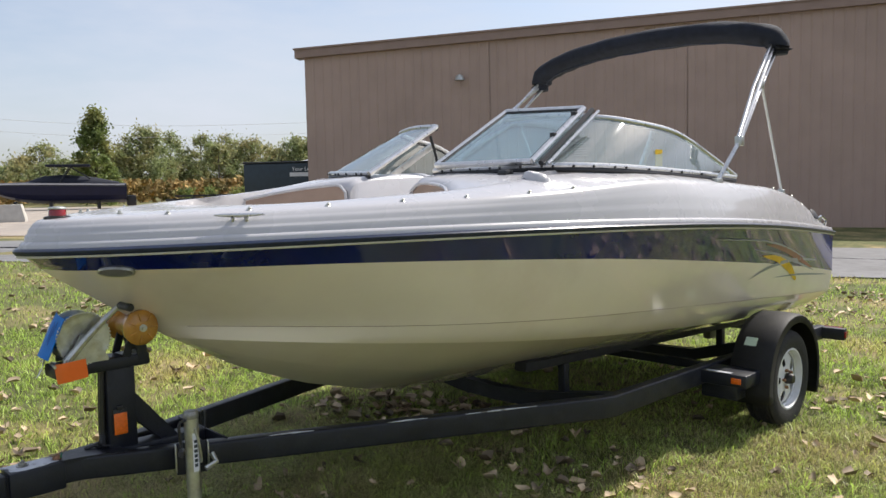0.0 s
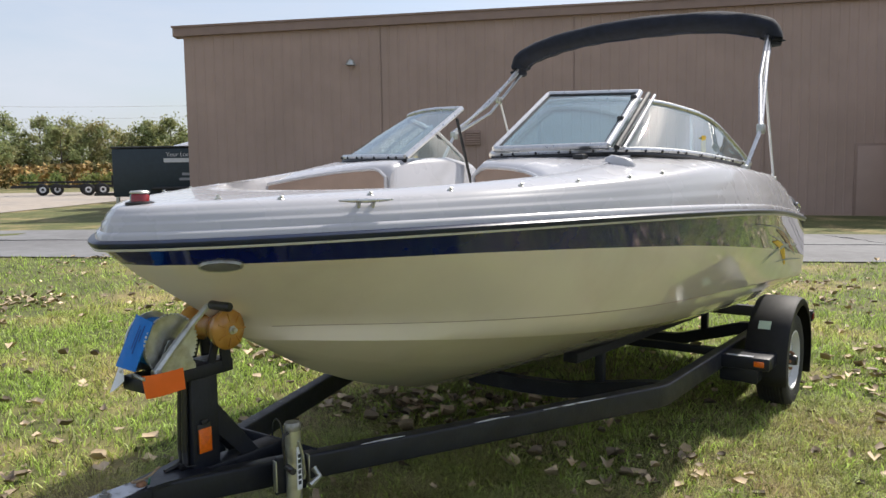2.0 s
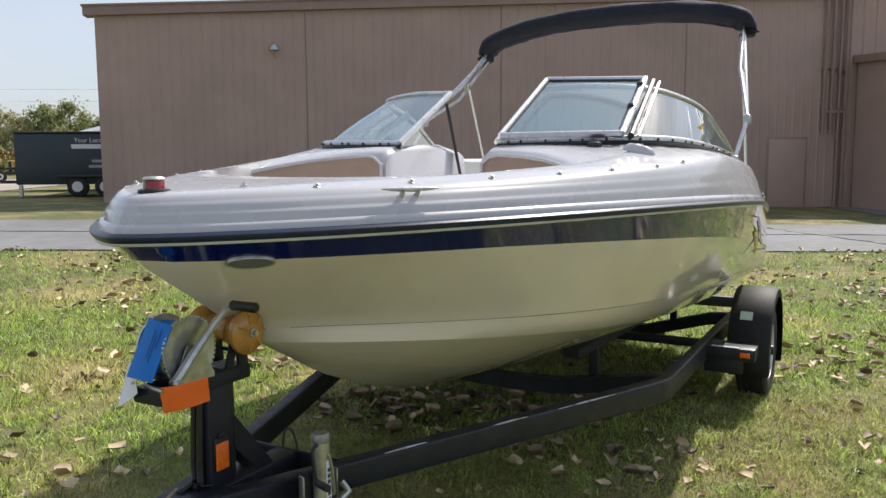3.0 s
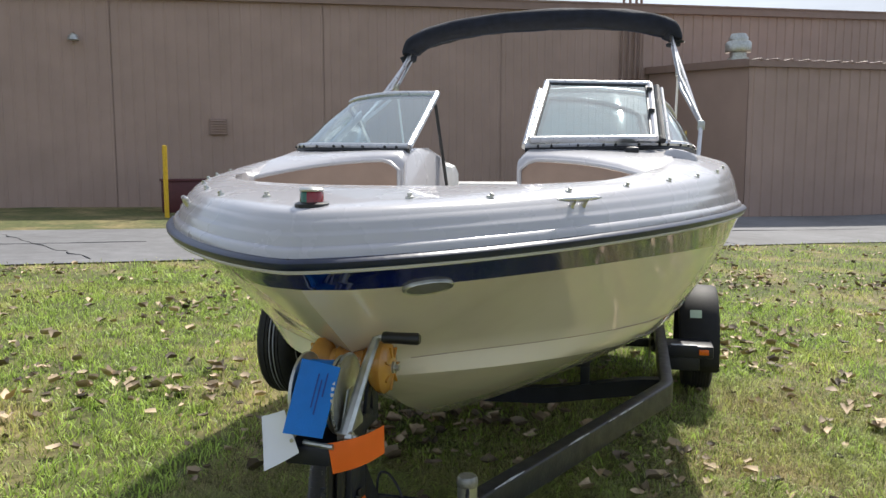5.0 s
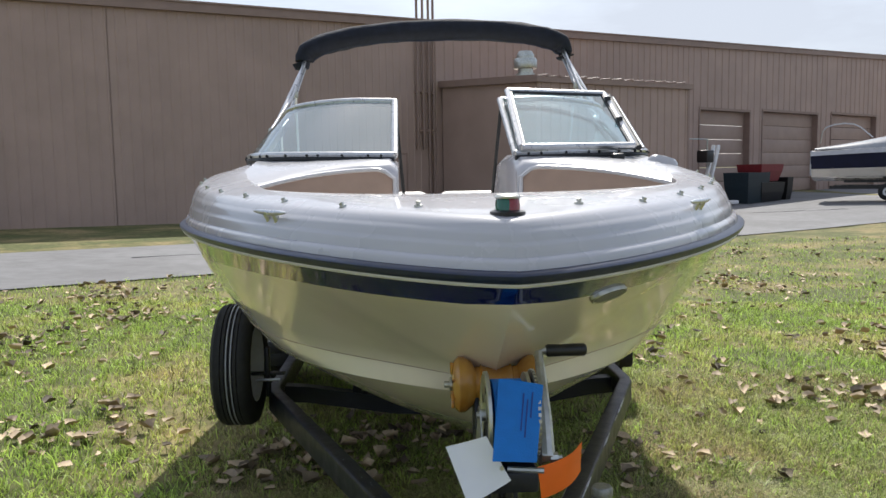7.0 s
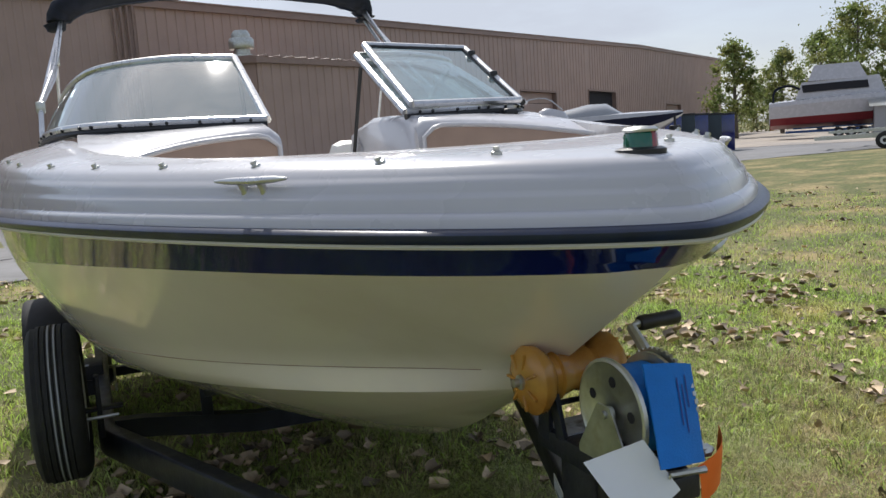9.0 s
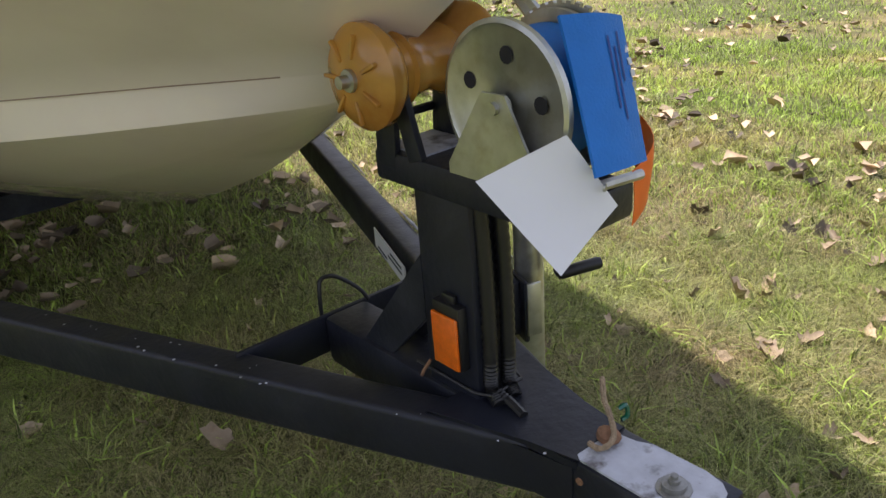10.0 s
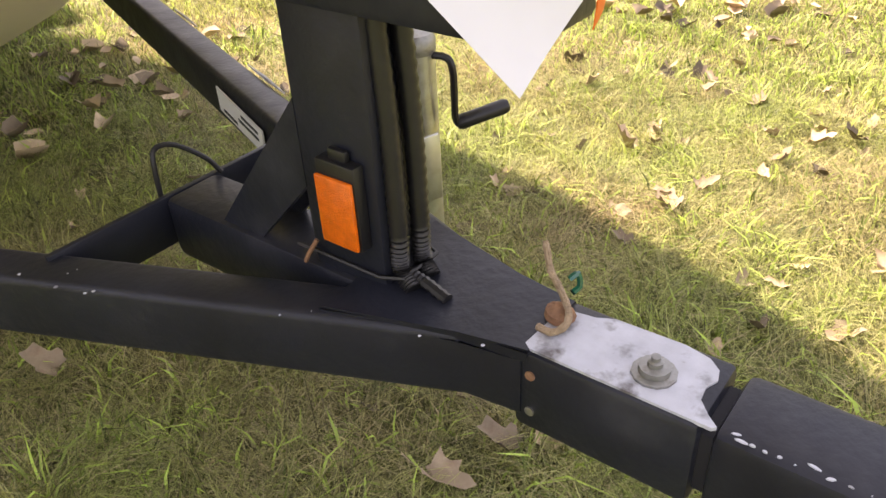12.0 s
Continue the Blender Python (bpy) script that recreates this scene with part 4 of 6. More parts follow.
# yellow warning sticker inside the port side glass, small deck hardware aft
part("warning_sticker", span((1.032, 3.11, 1.645), (1.035, 3.18, 1.735)), M_YELLOW, boat, "yellow warning sticker")
for sgn in (1, -1):
    part("fuel_cap", turned([(0.045, 0), (0.045, 0.008), (0.02, 0.014), (0, 0.014)], Matrix.Translation((sgn * 1.075, 5.28, deck_z(1.075, 5.28))) @ pose(0, 0, 0, 0, -90 + sgn * 55, 0), 16), M_BLACKP, deck)
    part("grab_handle", tube([(sgn * 1.06, 5.36, 1.25), (sgn * 1.085, 5.40, 1.27), (sgn * 1.085, 5.50, 1.235), (sgn * 1.06, 5.54, 1.19)], 0.01, 8), M_CHROME, deck)
outdrive = part("outdrive", span((-0.12, 5.55, 0.35), (0.12, 5.95, 0.95), 0.05), M_BLACKP, boat, "black stern drive")
part("outdrive_fin", span((-0.04, 5.75, 0.15), (0.04, 5.95, 0.4), 0.02), M_BLACKP, outdrive)


# ---- trailer ----
trailer = thing("boat_trailer", "black painted single-axle boat trailer with worn edges on the grass", "trailer")
TZ = 0.452      # middle height of the tongue


def add(name, bm, mat, label="", parent=None, **kw):
    return part(name, bm, mat, parent or trailer, label, **kw)


tongue = add("tongue", beam((0.003, 0.073, TZ), (0.003, -0.62, TZ), 0.106, 0.106, 0.010), M_PAINT, "black square steel tongue")
add("tongue_core", beam((0, 0.30, TZ), (0, 0.0, TZ), 0.08, 0.08, 0.004), M_SHADEBLACK)
hinge = add("tongue_sleeve", span((-0.050, 0.085, 0.394), (0.058, 0.290, 0.506), 0.008), M_PAINT, "folding tongue sleeve with worn white top plate")
rng = random.Random(5)
pl = [(-0.038, 0.282), (-0.044, 0.274), (-0.044, 0.076), (-0.040, 0.072), (-0.030, 0.084), (-0.014, 0.098), (0.004, 0.100), (0.020, 0.094), (0.034, 0.098), (0.046, 0.112), (0.052, 0.14), (0.050, 0.22), (0.040, 0.24), (0.034, 0.278)]
bm = bmesh.new()
a = [bm.verts.new((x, y, 0.5085)) for x, y in pl]
b_ = [bm.verts.new((x, y, 0.504)) for x, y in pl]
bm.faces.new(a)
for i in range(len(pl)):
    bm.faces.new((a[i], a[(i + 1) % len(pl)], b_[(i + 1) % len(pl)], b_[i]))
add("worn_plate", bm, M_BARE, "scuffed white paint on the hinge", hinge, smooth=False)
bolt = add("hinge_bolt", turned([(0.0235, 0.0), (0.0235, 0.003), (0.0165, 0.004), (0.0165, 0.011), (0.008, 0.012), (0.008, 0.017), (0.005, 0.018), (0.005, 0.023), (0, 0.024)], Matrix.Translation((-0.006, 0.150, 0.5085)) @ pose(0, 0, 0, 0, -90, 0), 12), M_STEEL, "galvanised hinge bolt", hinge)
add("locking_pin", tube([(0.018, 0.272, 0.506), (0.018, 0.272, 0.512), (0.018, 0.272, 0.518), (0.019, 0.270, 0.523)], [0.014, 0.018, 0.017, 0.009], 12), M_RUST, "rusty pin head", hinge)
add("rope_loop", tube(spline([(-0.012, 0.282, 0.512), (-0.016, 0.262, 0.516), (-0.004, 0.252, 0.524), (0.016, 0.262, 0.528), (0.034, 0.285, 0.538), (0.042, 0.30, 0.548), (0.052, 0.31, 0.562), (0.060, 0.318, 0.570)], 18), [0.0046, 0.004, 0.0046, 0.004] * 4 + [0.0046, 0.003], 8), M_CORD, "frayed tan cord", hinge)
add("cord_tie", tube(spline([(0.050, 0.28, 0.538), (0.060, 0.275, 0.542), (0.060, 0.272, 0.526), (0.05, 0.275, 0.522)], 10), 0.004, 6), M_GREENL, "green cord end", hinge)
for y, z, mat in ((0.268, 0.477, M_RUST), (0.268, 0.424, M_GALV)):
    add("rivet", turned([(0.006, 0), (0.006, 0.002), (0, 0.003)], Matrix.Translation((-0.050, y, z)) @ pose(0, 0, 0, 0, 0, 180), 10), mat, "", hinge)
add("coupler", span((-0.05, -0.80, 0.45), (0.05, -0.60, 0.54), 0.02), M_GALV)
# front gusset and V beams
bm = bmesh.new()
gl = [(-0.052, 0.27), (0.058, 0.27), (0.064, 0.355), (0.119, 0.52), (-0.119, 0.52), (-0.064, 0.355)]
a = [bm.verts.new((x * 0.96, y, 0.5085 - 0.006 * (y > 0.4))) for x, y in gl]
b_ = [bm.verts.new((x * 0.96, y, 0.490)) for x, y in gl]
bm.faces.new(a)
bm.faces.new(b_)
for i in range(6):
    bm.faces.new((a[i], a[(i + 1) % 6], b_[(i + 1) % 6], b_[i]))
bmesh.ops.bevel(bm, geom=bm.edges[:], offset=0.003, segments=2, affect="EDGES")
add("weld_plate", bm, M_PAINT, angle=24)
for sgn in (1, -1):
    pts = [(0.018, 0.284, 0.4545 - 0.001 * (sgn < 0)), (0.028, 0.36, 0.454 - 0.001 * (sgn < 0)), (0.94, 2.70, 0.365), (0.955, 2.78, 0.36), (0.97, 5.75, 0.33)]
    rings = []
    for i, p in enumerate(pts):
        w, h = 0.034, (0.050, 0.050, 0.062, 0.062, 0.056)[i]
        d = Vector(pts[min(i + 1, 4)]) - Vector(pts[max(i - 1, 0)])
        nx = Vector((d.y, -d.x, 0)).normalized()
        ring = []
        for ox, oz in [(sx * (w - 0.011) + 0.011 * math.cos(a_), cz_ + 0.011 * math.sin(a_)) for sx, cz_, a0 in ((1, h - 0.011, 0), (-1, h - 0.011, 90), (-1, -0.9 * h + 0.011, 180), (1, -0.9 * h + 0.011, 270)) for a_ in (radians(a0), radians(a0 + 30), radians(a0 + 60), radians(a0 + 90))]:
            q = Vector(p) + nx * ox + Vector((0, 0, oz))
            ring.append(Vector((sgn * q.x, q.y, q.z)))
        rings.append(ring)
    sb = add("side_beam", loft(rings, True, True), M_PAINT, "black steel side beam with chipped paint", angle=40)
    # worn bright edge
    for f0, f1 in ((0.30, 0.38), (0.52, 0.60), (0.68, 0.84)) if sgn > 0 else ():
        p0 = Vector(pts[1]).lerp(Vector(pts[2]), f0) + Vector((0.033, -0.012, 0.060))
        p1 = Vector(pts[1]).lerp(Vector(pts[2]), f1) + Vector((0.033, -0.012, 0.0615))
        add("worn_edge", tube([(sgn * p0.x, p0.y, p0.z - 0.004), (sgn * (p0.x + p1.x) / 2, (p0.y + p1.y) / 2, (p0.z + p1.z) / 2 - 0.003), (sgn * p1.x, p1.y, p1.z - 0.004)], [0.0015, 0.0045, 0.0015], 6), M_BARE, "", sb)
stub = add("spine", beam((0, 0.42, 0.450), (0, 0.90, 0.445), 0.10, 0.10, 0.012), M_PAINT)
add("cross_brace", beam((-0.232, 0.912, 0.452), (0.232, 0.902, 0.452), 0.010, 0.080, 0.002), M_PAINT, "black flat bar across the drawbar")
# bright chipped paint along the tongue's upper edge
for k in range(34):
    y = 0.055 - 0.66 * (k / 34) ** 1.3
    r_ = rng.uniform(0.0007, 0.0024)
    add("paint_chip", turned([(r_, 0), (r_ * 0.7, 0.0012), (0, 0.0014)], Matrix.Translation((-0.040 + rng.uniform(-0.001, 0.007), y, TZ + 0.0527)) @ pose(0, 0, 0, 0, 0, rng.uniform(-25, 25)) @ pose(0, 0, 0, 0, -90, 0) @ Matrix.Diagonal((1, rng.uniform(1.0, 3.2), rng.uniform(0.6, 1.2), 1)), 7), M_BARE, "", tongue)
# paint splashes
for k in range(26):
    y = rng.uniform(0.32, 1.6)
    x = -(0.03 + 0.376 * (y - 0.3)) + rng.uniform(-0.03, 0.03)
    add("paint_speck", turned([(rng.uniform(0.0015, 0.0035), 0), (0, 0.001)], Matrix.Translation((x, y, 0.503 + (y - 0.3) * -0.030)) @ pose(0, 0, 0, 0, -90, 0), 6), M_BARE, "", tongue)

# winch post
post_w = add("winch_post", beam((0, 0.535, 0.49), (0, 0.535, 0.86), 0.080, 0.120, 0.008, up=(0, 1, 0)), M_PAINT, "black square winch post")
for x in (-0.035, 0.035):
    add("gusset", sheet([(0.59, 0.605), (0.59, 0.72), (0.775, 0.495), (0.695, 0.495)], 0.010, Matrix(((0, 1, 0, x), (1, 0, 0, 0), (0, 0, 1, 0), (0, 0, 0, 1)))), M_PAINT, "", post_w, smooth=False)
add("winch_table", span((-0.060, 0.27, 0.835), (0.060, 0.655, 0.885), 0.008), M_PAINT, "", post_w)
add("table_wear", span((-0.045, 0.55, 0.885), (0.045, 0.64, 0.888)), M_BARE, "", post_w)
for x in (-0.055, 0.055):
    add("roller_arm", beam((x, 0.625, 0.86), (x, 0.612, 1.002), 0.012, 0.045, 0.003, up=(0, 1, 0)), M_PAINT, "", post_w)
    add("roller_arm", beam((x, 0.555, 0.88), (x, 0.590, 0.99), 0.012, 0.032, 0.003, up=(0, 1, 0)), M_PAINT, "", post_w)
add("arm_rung", tube([(-0.055, 0.64, 0.925), (0.055, 0.64, 0.925)], 0.007, 8), M_PAINT, "", post_w)
roller = add("bow_roller", turned([(0.0, -0.118), (0.030, -0.118), (0.062, -0.112), (0.074, -0.100), (0.074, -0.085), (0.060, -0.066), (0.046, -0.056), (0.046, -0.044), (0.052, -0.040), (0.048, -0.034), (0.038, 0.0),
                              (0.048, 0.034), (0.052, 0.040), (0.046, 0.044), (0.046, 0.056), (0.060, 0.066), (0.074, 0.085), (0.074, 0.100), (0.062, 0.112), (0.030, 0.118), (0.0, 0.118)], Matrix.Translation((0, 0.605, 1.002)), 36), M_ROLLER, "amber urethane bow roller", post_w)
for sgn in (1, -1):
    add("axle_nut", turned([(0.016, 0.108), (0.016, 0.124), (0.009, 0.125), (0.009, 0.138), (0, 0.139)], Matrix.Translation((0, 0.605, 1.002)) @ pose(0, 0, 0, 0, 0, 0 if sgn > 0 else 180), 10), M_GALV, "", roller)
    for k in range(7):
        a = 2 * math.pi * k / 7
        c = Vector((sgn * 0.1165, 0.605 + 0.046 * math.cos(a), 1.002 + 0.046 * math.sin(a)))
        add("roller_rib", box((0.008, 0.034, 0.006), Matrix.Translation(c) @ pose(0, 0, 0, math.degrees(a), 0, 0), 0.002), M_ROLLER, "", roller)
# winch
WC = Vector((0, 0.385, 0.985))
winch = add("winch", turned([(0.030, -0.045), (0.030, 0.045)], Matrix.Translation(WC), 20), M_GALV, "galvanised hand winch", post_w)
bm = bmesh.new()
for sgn in (1, -1):
    R = 0.104 if sgn < 0 else 0.100
    turned([(0.0, 0.046), (0.035, 0.046), (0.040, 0.050), (R - 0.012, 0.050), (R - 0.006, 0.054), (R, 0.052), (R, 0.044), (0.0, 0.042)], Matrix.Translation(WC) @ pose(0, 0, 0, 0, 0, 0 if sgn > 0 else 180), 48, bm)
add("spool_flange", bm, M_GALV, "", winch)
# the flange is uncut; flat black discs paint the shade of its holes
for a in (0.4, 1.7, 3.0, 4.2, 5.3):
    add("flange_hole", turned([(0.011, 0.0), (0.0, 0.0008)], Matrix.Translation(WC + Vector((-0.0512, 0.062 * math.cos(a), 0.062 * math.sin(a)))) @ pose(0, 0, 0, 0, 0, 180), 10), M_SHADEBLACK, "", winch)
add("spool_hub", turned([(0.014, 0.05), (0.014, 0.062), (0.008, 0.063), (0.008, 0.072), (0, 0.072)], Matrix.Translation(WC) @ pose(0, 0, 0, 0, 0, 180), 12), M_GALV, "", winch)
bm = bmesh.new()
for k in range(46):
    a = 2 * math.pi * k / 46
    add_box(bm, (0.007, 0.006, 0.008), Matrix.Translation(WC + Vector((0.064, 0.104 * math.cos(a), 0.104 * math.sin(a)))) @ pose(0, 0, 0, math.degrees(a), 0, 0))
turned([(0.0, 0.060), (0.060, 0.060), (0.072, 0.064), (0.085, 0.062), (0.102, 0.066), (0.104, 0.060), (0.0, 0.058)], Matrix.Translation(WC), 40, bm)
add("gear", bm, M_GALV, "toothed winch gear", winch)
for x in (-0.064, 0.072):
    add("side_plate", sheet([(0.315, 0.885), (0.475, 0.885), (0.475, 0.900), (0.408, 1.002), (0.368, 1.002), (0.315, 0.905)], 0.004, Matrix(((0, 1, 0, x), (1, 0, 0, 0), (0, 0, 1, 0), (0, 0, 0, 1)))), M_GALV, "", winch, smooth=False)
crank = add("crank_arm", tube([(0.070, 0.305, 0.905), (0.086, 0.305, 0.905), (0.092, 0.37, 0.975), (0.096, 0.45, 1.05), (0.100, 0.515, 1.102), (0.12, 0.515, 1.108)], [0.012, 0.017, 0.015, 0.013, 0.011, 0.009], 8), M_GALV, "steel winch crank", winch)
add("crank_grip", turned([(0.0, 0.118), (0.014, 0.119), (0.0165, 0.124), (0.0155, 0.16), (0.0165, 0.20), (0.0165, 0.216), (0.012, 0.222), (0.0, 0.222)], Matrix.Translation((0, 0.515, 1.108)), 16), M_BLACKP, "black plastic crank grip", winch)
add("crank_bolt", turned([(0.013, 0.09), (0.013, 0.108), (0.006, 0.109), (0.006, 0.118), (0, 0.118)], Matrix.Translation((0, 0.305, 0.905)), 8), M_GALV, "", winch)


def bent_sheet(corners, bulge, n, thick, mat, name, label, parent):
    """A sheet on four corners, bowed out of its plane."""
    a, b, c, d = [Vector(p) for p in corners]
    nn = (b - a).cross(d - a).normalized()
    rows = []
    for j in range(n + 1):
        v = j / n
        row = []
        for i in range(n + 1):
            u = i / n
            p = a.lerp(b, u).lerp(d.lerp(c, u), v) + nn * bulge * (math.sin(math.pi * u) + 0.15 * math.sin(3 * v + 2 * u))
            row.append(p)
        rows.append(row)
    bm = loft(rows)
    lo = [[p - nn * thick for p in r] for r in rows]
    loft(lo, bm=bm)
    edge = rows[0] + [r[-1] for r in rows[1:]] + rows[-1][-2::-1] + [r[0] for r in rows[-2:0:-1]]
    edge2 = lo[0] + [r[-1] for r in lo[1:]] + lo[-1][-2::-1] + [r[0] for r in lo[-2:0:-1]]
    loft([edge, edge2], True, bm=bm)
    return part(name, weld(bm), mat, parent, label, angle=60)


strap = bent_sheet([(-0.026, 0.320, 1.090), (0.076, 0.314, 1.074), (0.050, 0.250, 0.915), (-0.050, 0.247, 0.922)], -0.009, 6, 0.004, M_BLUE, "winch_strap", "bright blue winch webbing strap", winch)


def on_strap(u, v):
    a, b, c, d = [Vector(p) for p in ((-0.026, 0.320, 1.090), (0.076, 0.314, 1.074), (0.050, 0.250, 0.915), (-0.050, 0.247, 0.922))]
    nn = (b - a).cross(d - a).normalized()
    return a.lerp(b, u).lerp(d.lerp(c, u), v) + nn * (-0.009 * (math.sin(math.pi * u) + 0.15 * math.sin(3 * v + 2 * u)) - 0.0052)


for k, (u0, v0, v1) in enumerate(((0.55, 0.15, 0.62), (0.65, 0.22, 0.70), (0.75, 0.12, 0.45))):
    rows = [[on_strap(u0 + du, v0 + (v1 - v0) * q_ / 5) for du in (0.0, 0.035)] for q_ in range(6)]
    part("strap_print", loft(rows), M_INKB, strap)
add("strap_roll", turned([(0.0, -0.036), (0.085, -0.036), (0.085, 0.036), (0.0, 0.036)], Matrix.Translation(WC), 28), M_BLUE, "rolled blue webbing", winch)
card = bent_sheet([(-0.149, 0.335, 0.928), (-0.060, 0.278, 0.970), (-0.008, 0.246, 0.877), (-0.104, 0.250, 0.820)], 0.004, 5, 0.001, M_CARD, "card_tag", "white card tag hanging from the winch", winch)
add("tag_eyelet", turned([(0.005, 0), (0.005, 0.003), (0, 0.003)], Matrix.Translation((-0.030, 0.2495, 0.905)) @ pose(0, 0, 0, 0, 0, -62), 10), M_GALV, "", winch)
bent_sheet([(0.054, 0.272, 0.896), (0.172, 0.350, 0.926), (0.174, 0.352, 0.852), (0.064, 0.278, 0.818)], -0.02, 8, 0.001, M_ORANGE, "orange_flag", "orange vinyl flag hanging from the winch", winch)
add("table_bar", tube([(-0.012, 0.282, 0.890), (0.07, 0.270, 0.888)], 0.007, 8), M_GALV, "", winch)

# reflectors on both sides of the post, conduits, cable
for sgn in (1, -1):
    out = 0.058 if sgn < 0 else 0.047
    rf = add("reflector", span((sgn * 0.040, 0.490, 0.555), (sgn * out, 0.550, 0.665), 0.003), M_BLACKP, "amber reflector in a black housing")
    add("lens", span((sgn * out, 0.492, 0.558), (sgn * (out + 0.006), 0.548, 0.648), 0.0025), M_AMBER, "amber ribbed lens", rf)
    add("reflector_tab", span((sgn * 0.042, 0.507, 0.66), (sgn * 0.051, 0.535, 0.678), 0.003), M_BLACKP, "", rf)
for x, dyy in ((-0.018, 0.0), (0.014, -0.006)):
    pts = spline([(x, 0.475 + dyy, 0.84), (x, 0.468 + dyy, 0.70), (x - 0.003, 0.465 + dyy, 0.58), (x - 0.004, 0.465 + dyy, 0.525), (x - 0.012, 0.44, 0.508)], 70)
    rad = [0.0125 if k % 2 else 0.0108 for k in range(70)]
    add("cable_conduit", tube(pts, rad, 10), M_BLACKP, "black corrugated cable conduit")
add("conduit_tail", tube(spline([(-0.02, 0.455, 0.520), (-0.02, 0.43, 0.515), (-0.025, 0.395, 0.508)], 16), [0.008 if k % 2 else 0.0065 for k in range(16)], 8), M_BLACKP)
add("zip_tie", tube([(-0.042, 0.62, 0.515), (-0.044, 0.48, 0.518), (-0.035, 0.452, 0.521), (0.03, 0.452, 0.521), (0.044, 0.48, 0.518)], 0.003, 6), M_BLACKP)
add("cable", tube(spline([(0.055, 0.895, 0.492), (0.04, 0.905, 0.520), (0.005, 0.925, 0.552), (-0.025, 0.93, 0.556), (-0.036, 0.925, 0.53), (-0.040, 0.922, 0.47)], 24), 0.0042, 8), M_BLACKP, "black loose cable")
add("wire_tab", tube([(-0.052, 0.60, 0.50), (-0.058, 0.585, 0.52), (-0.05, 0.575, 0.54)], 0.003, 6), M_RUST)
# certification label on the port beam
lp = Matrix.Translation((0.2885, 1.134, 0.428)) @ pose(0, 0, 0, 0, 0, -21.4)
plate = add("label_plate", box((0.003, 0.26, 0.052), lp @ Matrix.Translation((-0.0025, 0, 0))), M_CARD, "white trailer label plate")
for k, (o, l_) in enumerate(((-0.06, 0.09), (-0.05, 0.11), (0.06, 0.08))):
    add("label_print", box((0.001, l_, 0.006), lp @ Matrix.Translation((-0.0045, o, 0.012 - 0.014 * k))), M_INK, "", plate)
add("label_plate", box((0.003, 0.06, 0.05), Matrix.Translation((-0.163, 0.80, 0.443)) @ pose(0, 0, 0, 0, 0, 21.4)), M_CARD, "small white plate on the beam")

# side jack on the port beam
JX, JY = 0.312, 0.700
jack = add("jack", tube([(JX, JY, 0.02), (JX, JY, 0.64)], 0.029, 18), M_GALV, "dull galvanised swivel jack standing on the grass")
add("jack_cap", turned([(0.030, 0.0), (0.031, 0.004), (0.031, 0.022), (0.026, 0.030), (0, 0.032)], Matrix.Translation((JX, JY, 0.638)) @ pose(0, 0, 0, 0, -90, 0), 18), M_STEEL, "", jack)
add("jack_foot", turned([(0.07, 0.0), (0.07, 0.008), (0.03, 0.02), (0.03, 0.05)], Matrix.Translation((JX, JY, -0.02)) @ pose(0, 0, 0, 0, -90, 0), 18), M_GALV, "", jack)
JM = Matrix.Translation((JX, JY, 0)) @ pose(0, 0, 0, 0, 0, -21.4)
add("jack_bracket", box((0.050, 0.085, 0.12), JM @ Matrix.Translation((-0.058, 0.0, 0.465)), 0.006), M_PAINT, "", jack)
add("jack_plate", box((0.012, 0.125, 0.135), JM @ Matrix.Translation((-0.034, 0.0, 0.462)), 0.006), M_PAINT, "", jack)
for dy in (-0.064, 0.064):
    add("bracket_edge", box((0.030, 0.006, 0.115), JM @ Matrix.Translation((-0.020, dy, 0.470)), 0.002), M_GALV, "bare steel bracket edge", jack)
add("jack_lever", tube([(JX + 0.03, JY + 0.0, 0.60), (JX + 0.036, JY + 0.01, 0.55), (JX + 0.036, JY + 0.02, 0.47), (JX + 0.03, JY + 0.02, 0.455)], 0.006, 8), M_GALV, "", jack)
add("jack_label", span((JX + 0.0275, JY - 0.012, 0.42), (JX + 0.0305, JY + 0.012, 0.58)), M_CARD, "pale jack label", jack)
for k in range(6):
    add("label_print", span((JX + 0.0305, JY - 0.007, 0.44 + 0.02 * k), (JX + 0.0312, JY + 0.007, 0.453 + 0.02 * k)), M_INK, "", jack)
add("jack_crank", tube(spline([(JX, JY, 0.63), (JX + 0.01, JY - 0.045, 0.635), (JX + 0.012, JY - 0.060, 0.615), (JX + 0.018, JY - 0.056, 0.54), (JX + 0.026, JY - 0.056, 0.520)], 14), 0.006, 8), M_BLACKP, "", jack)
add("jack_crank_grip", tube([(JX + 0.024, JY - 0.054, 0.520), (JX + 0.030, JY - 0.058, 0.522), (JX + 0.096, JY - 0.096, 0.532), (JX + 0.102, JY - 0.100, 0.533)], [0.009, 0.0125, 0.0125, 0.010], 12), M_BLACKP, "", jack)
add("jack_hook", tube([(JX + 0.03, JY + 0.07, 0.48), (JX + 0.055, JY + 0.075, 0.45), (JX + 0.05, JY + 0.03, 0.43)], 0.012, 8), M_GALV, "", jack)

# wheels, fenders, steps
WX, WY, WR = 1.215, 4.32, 0.315


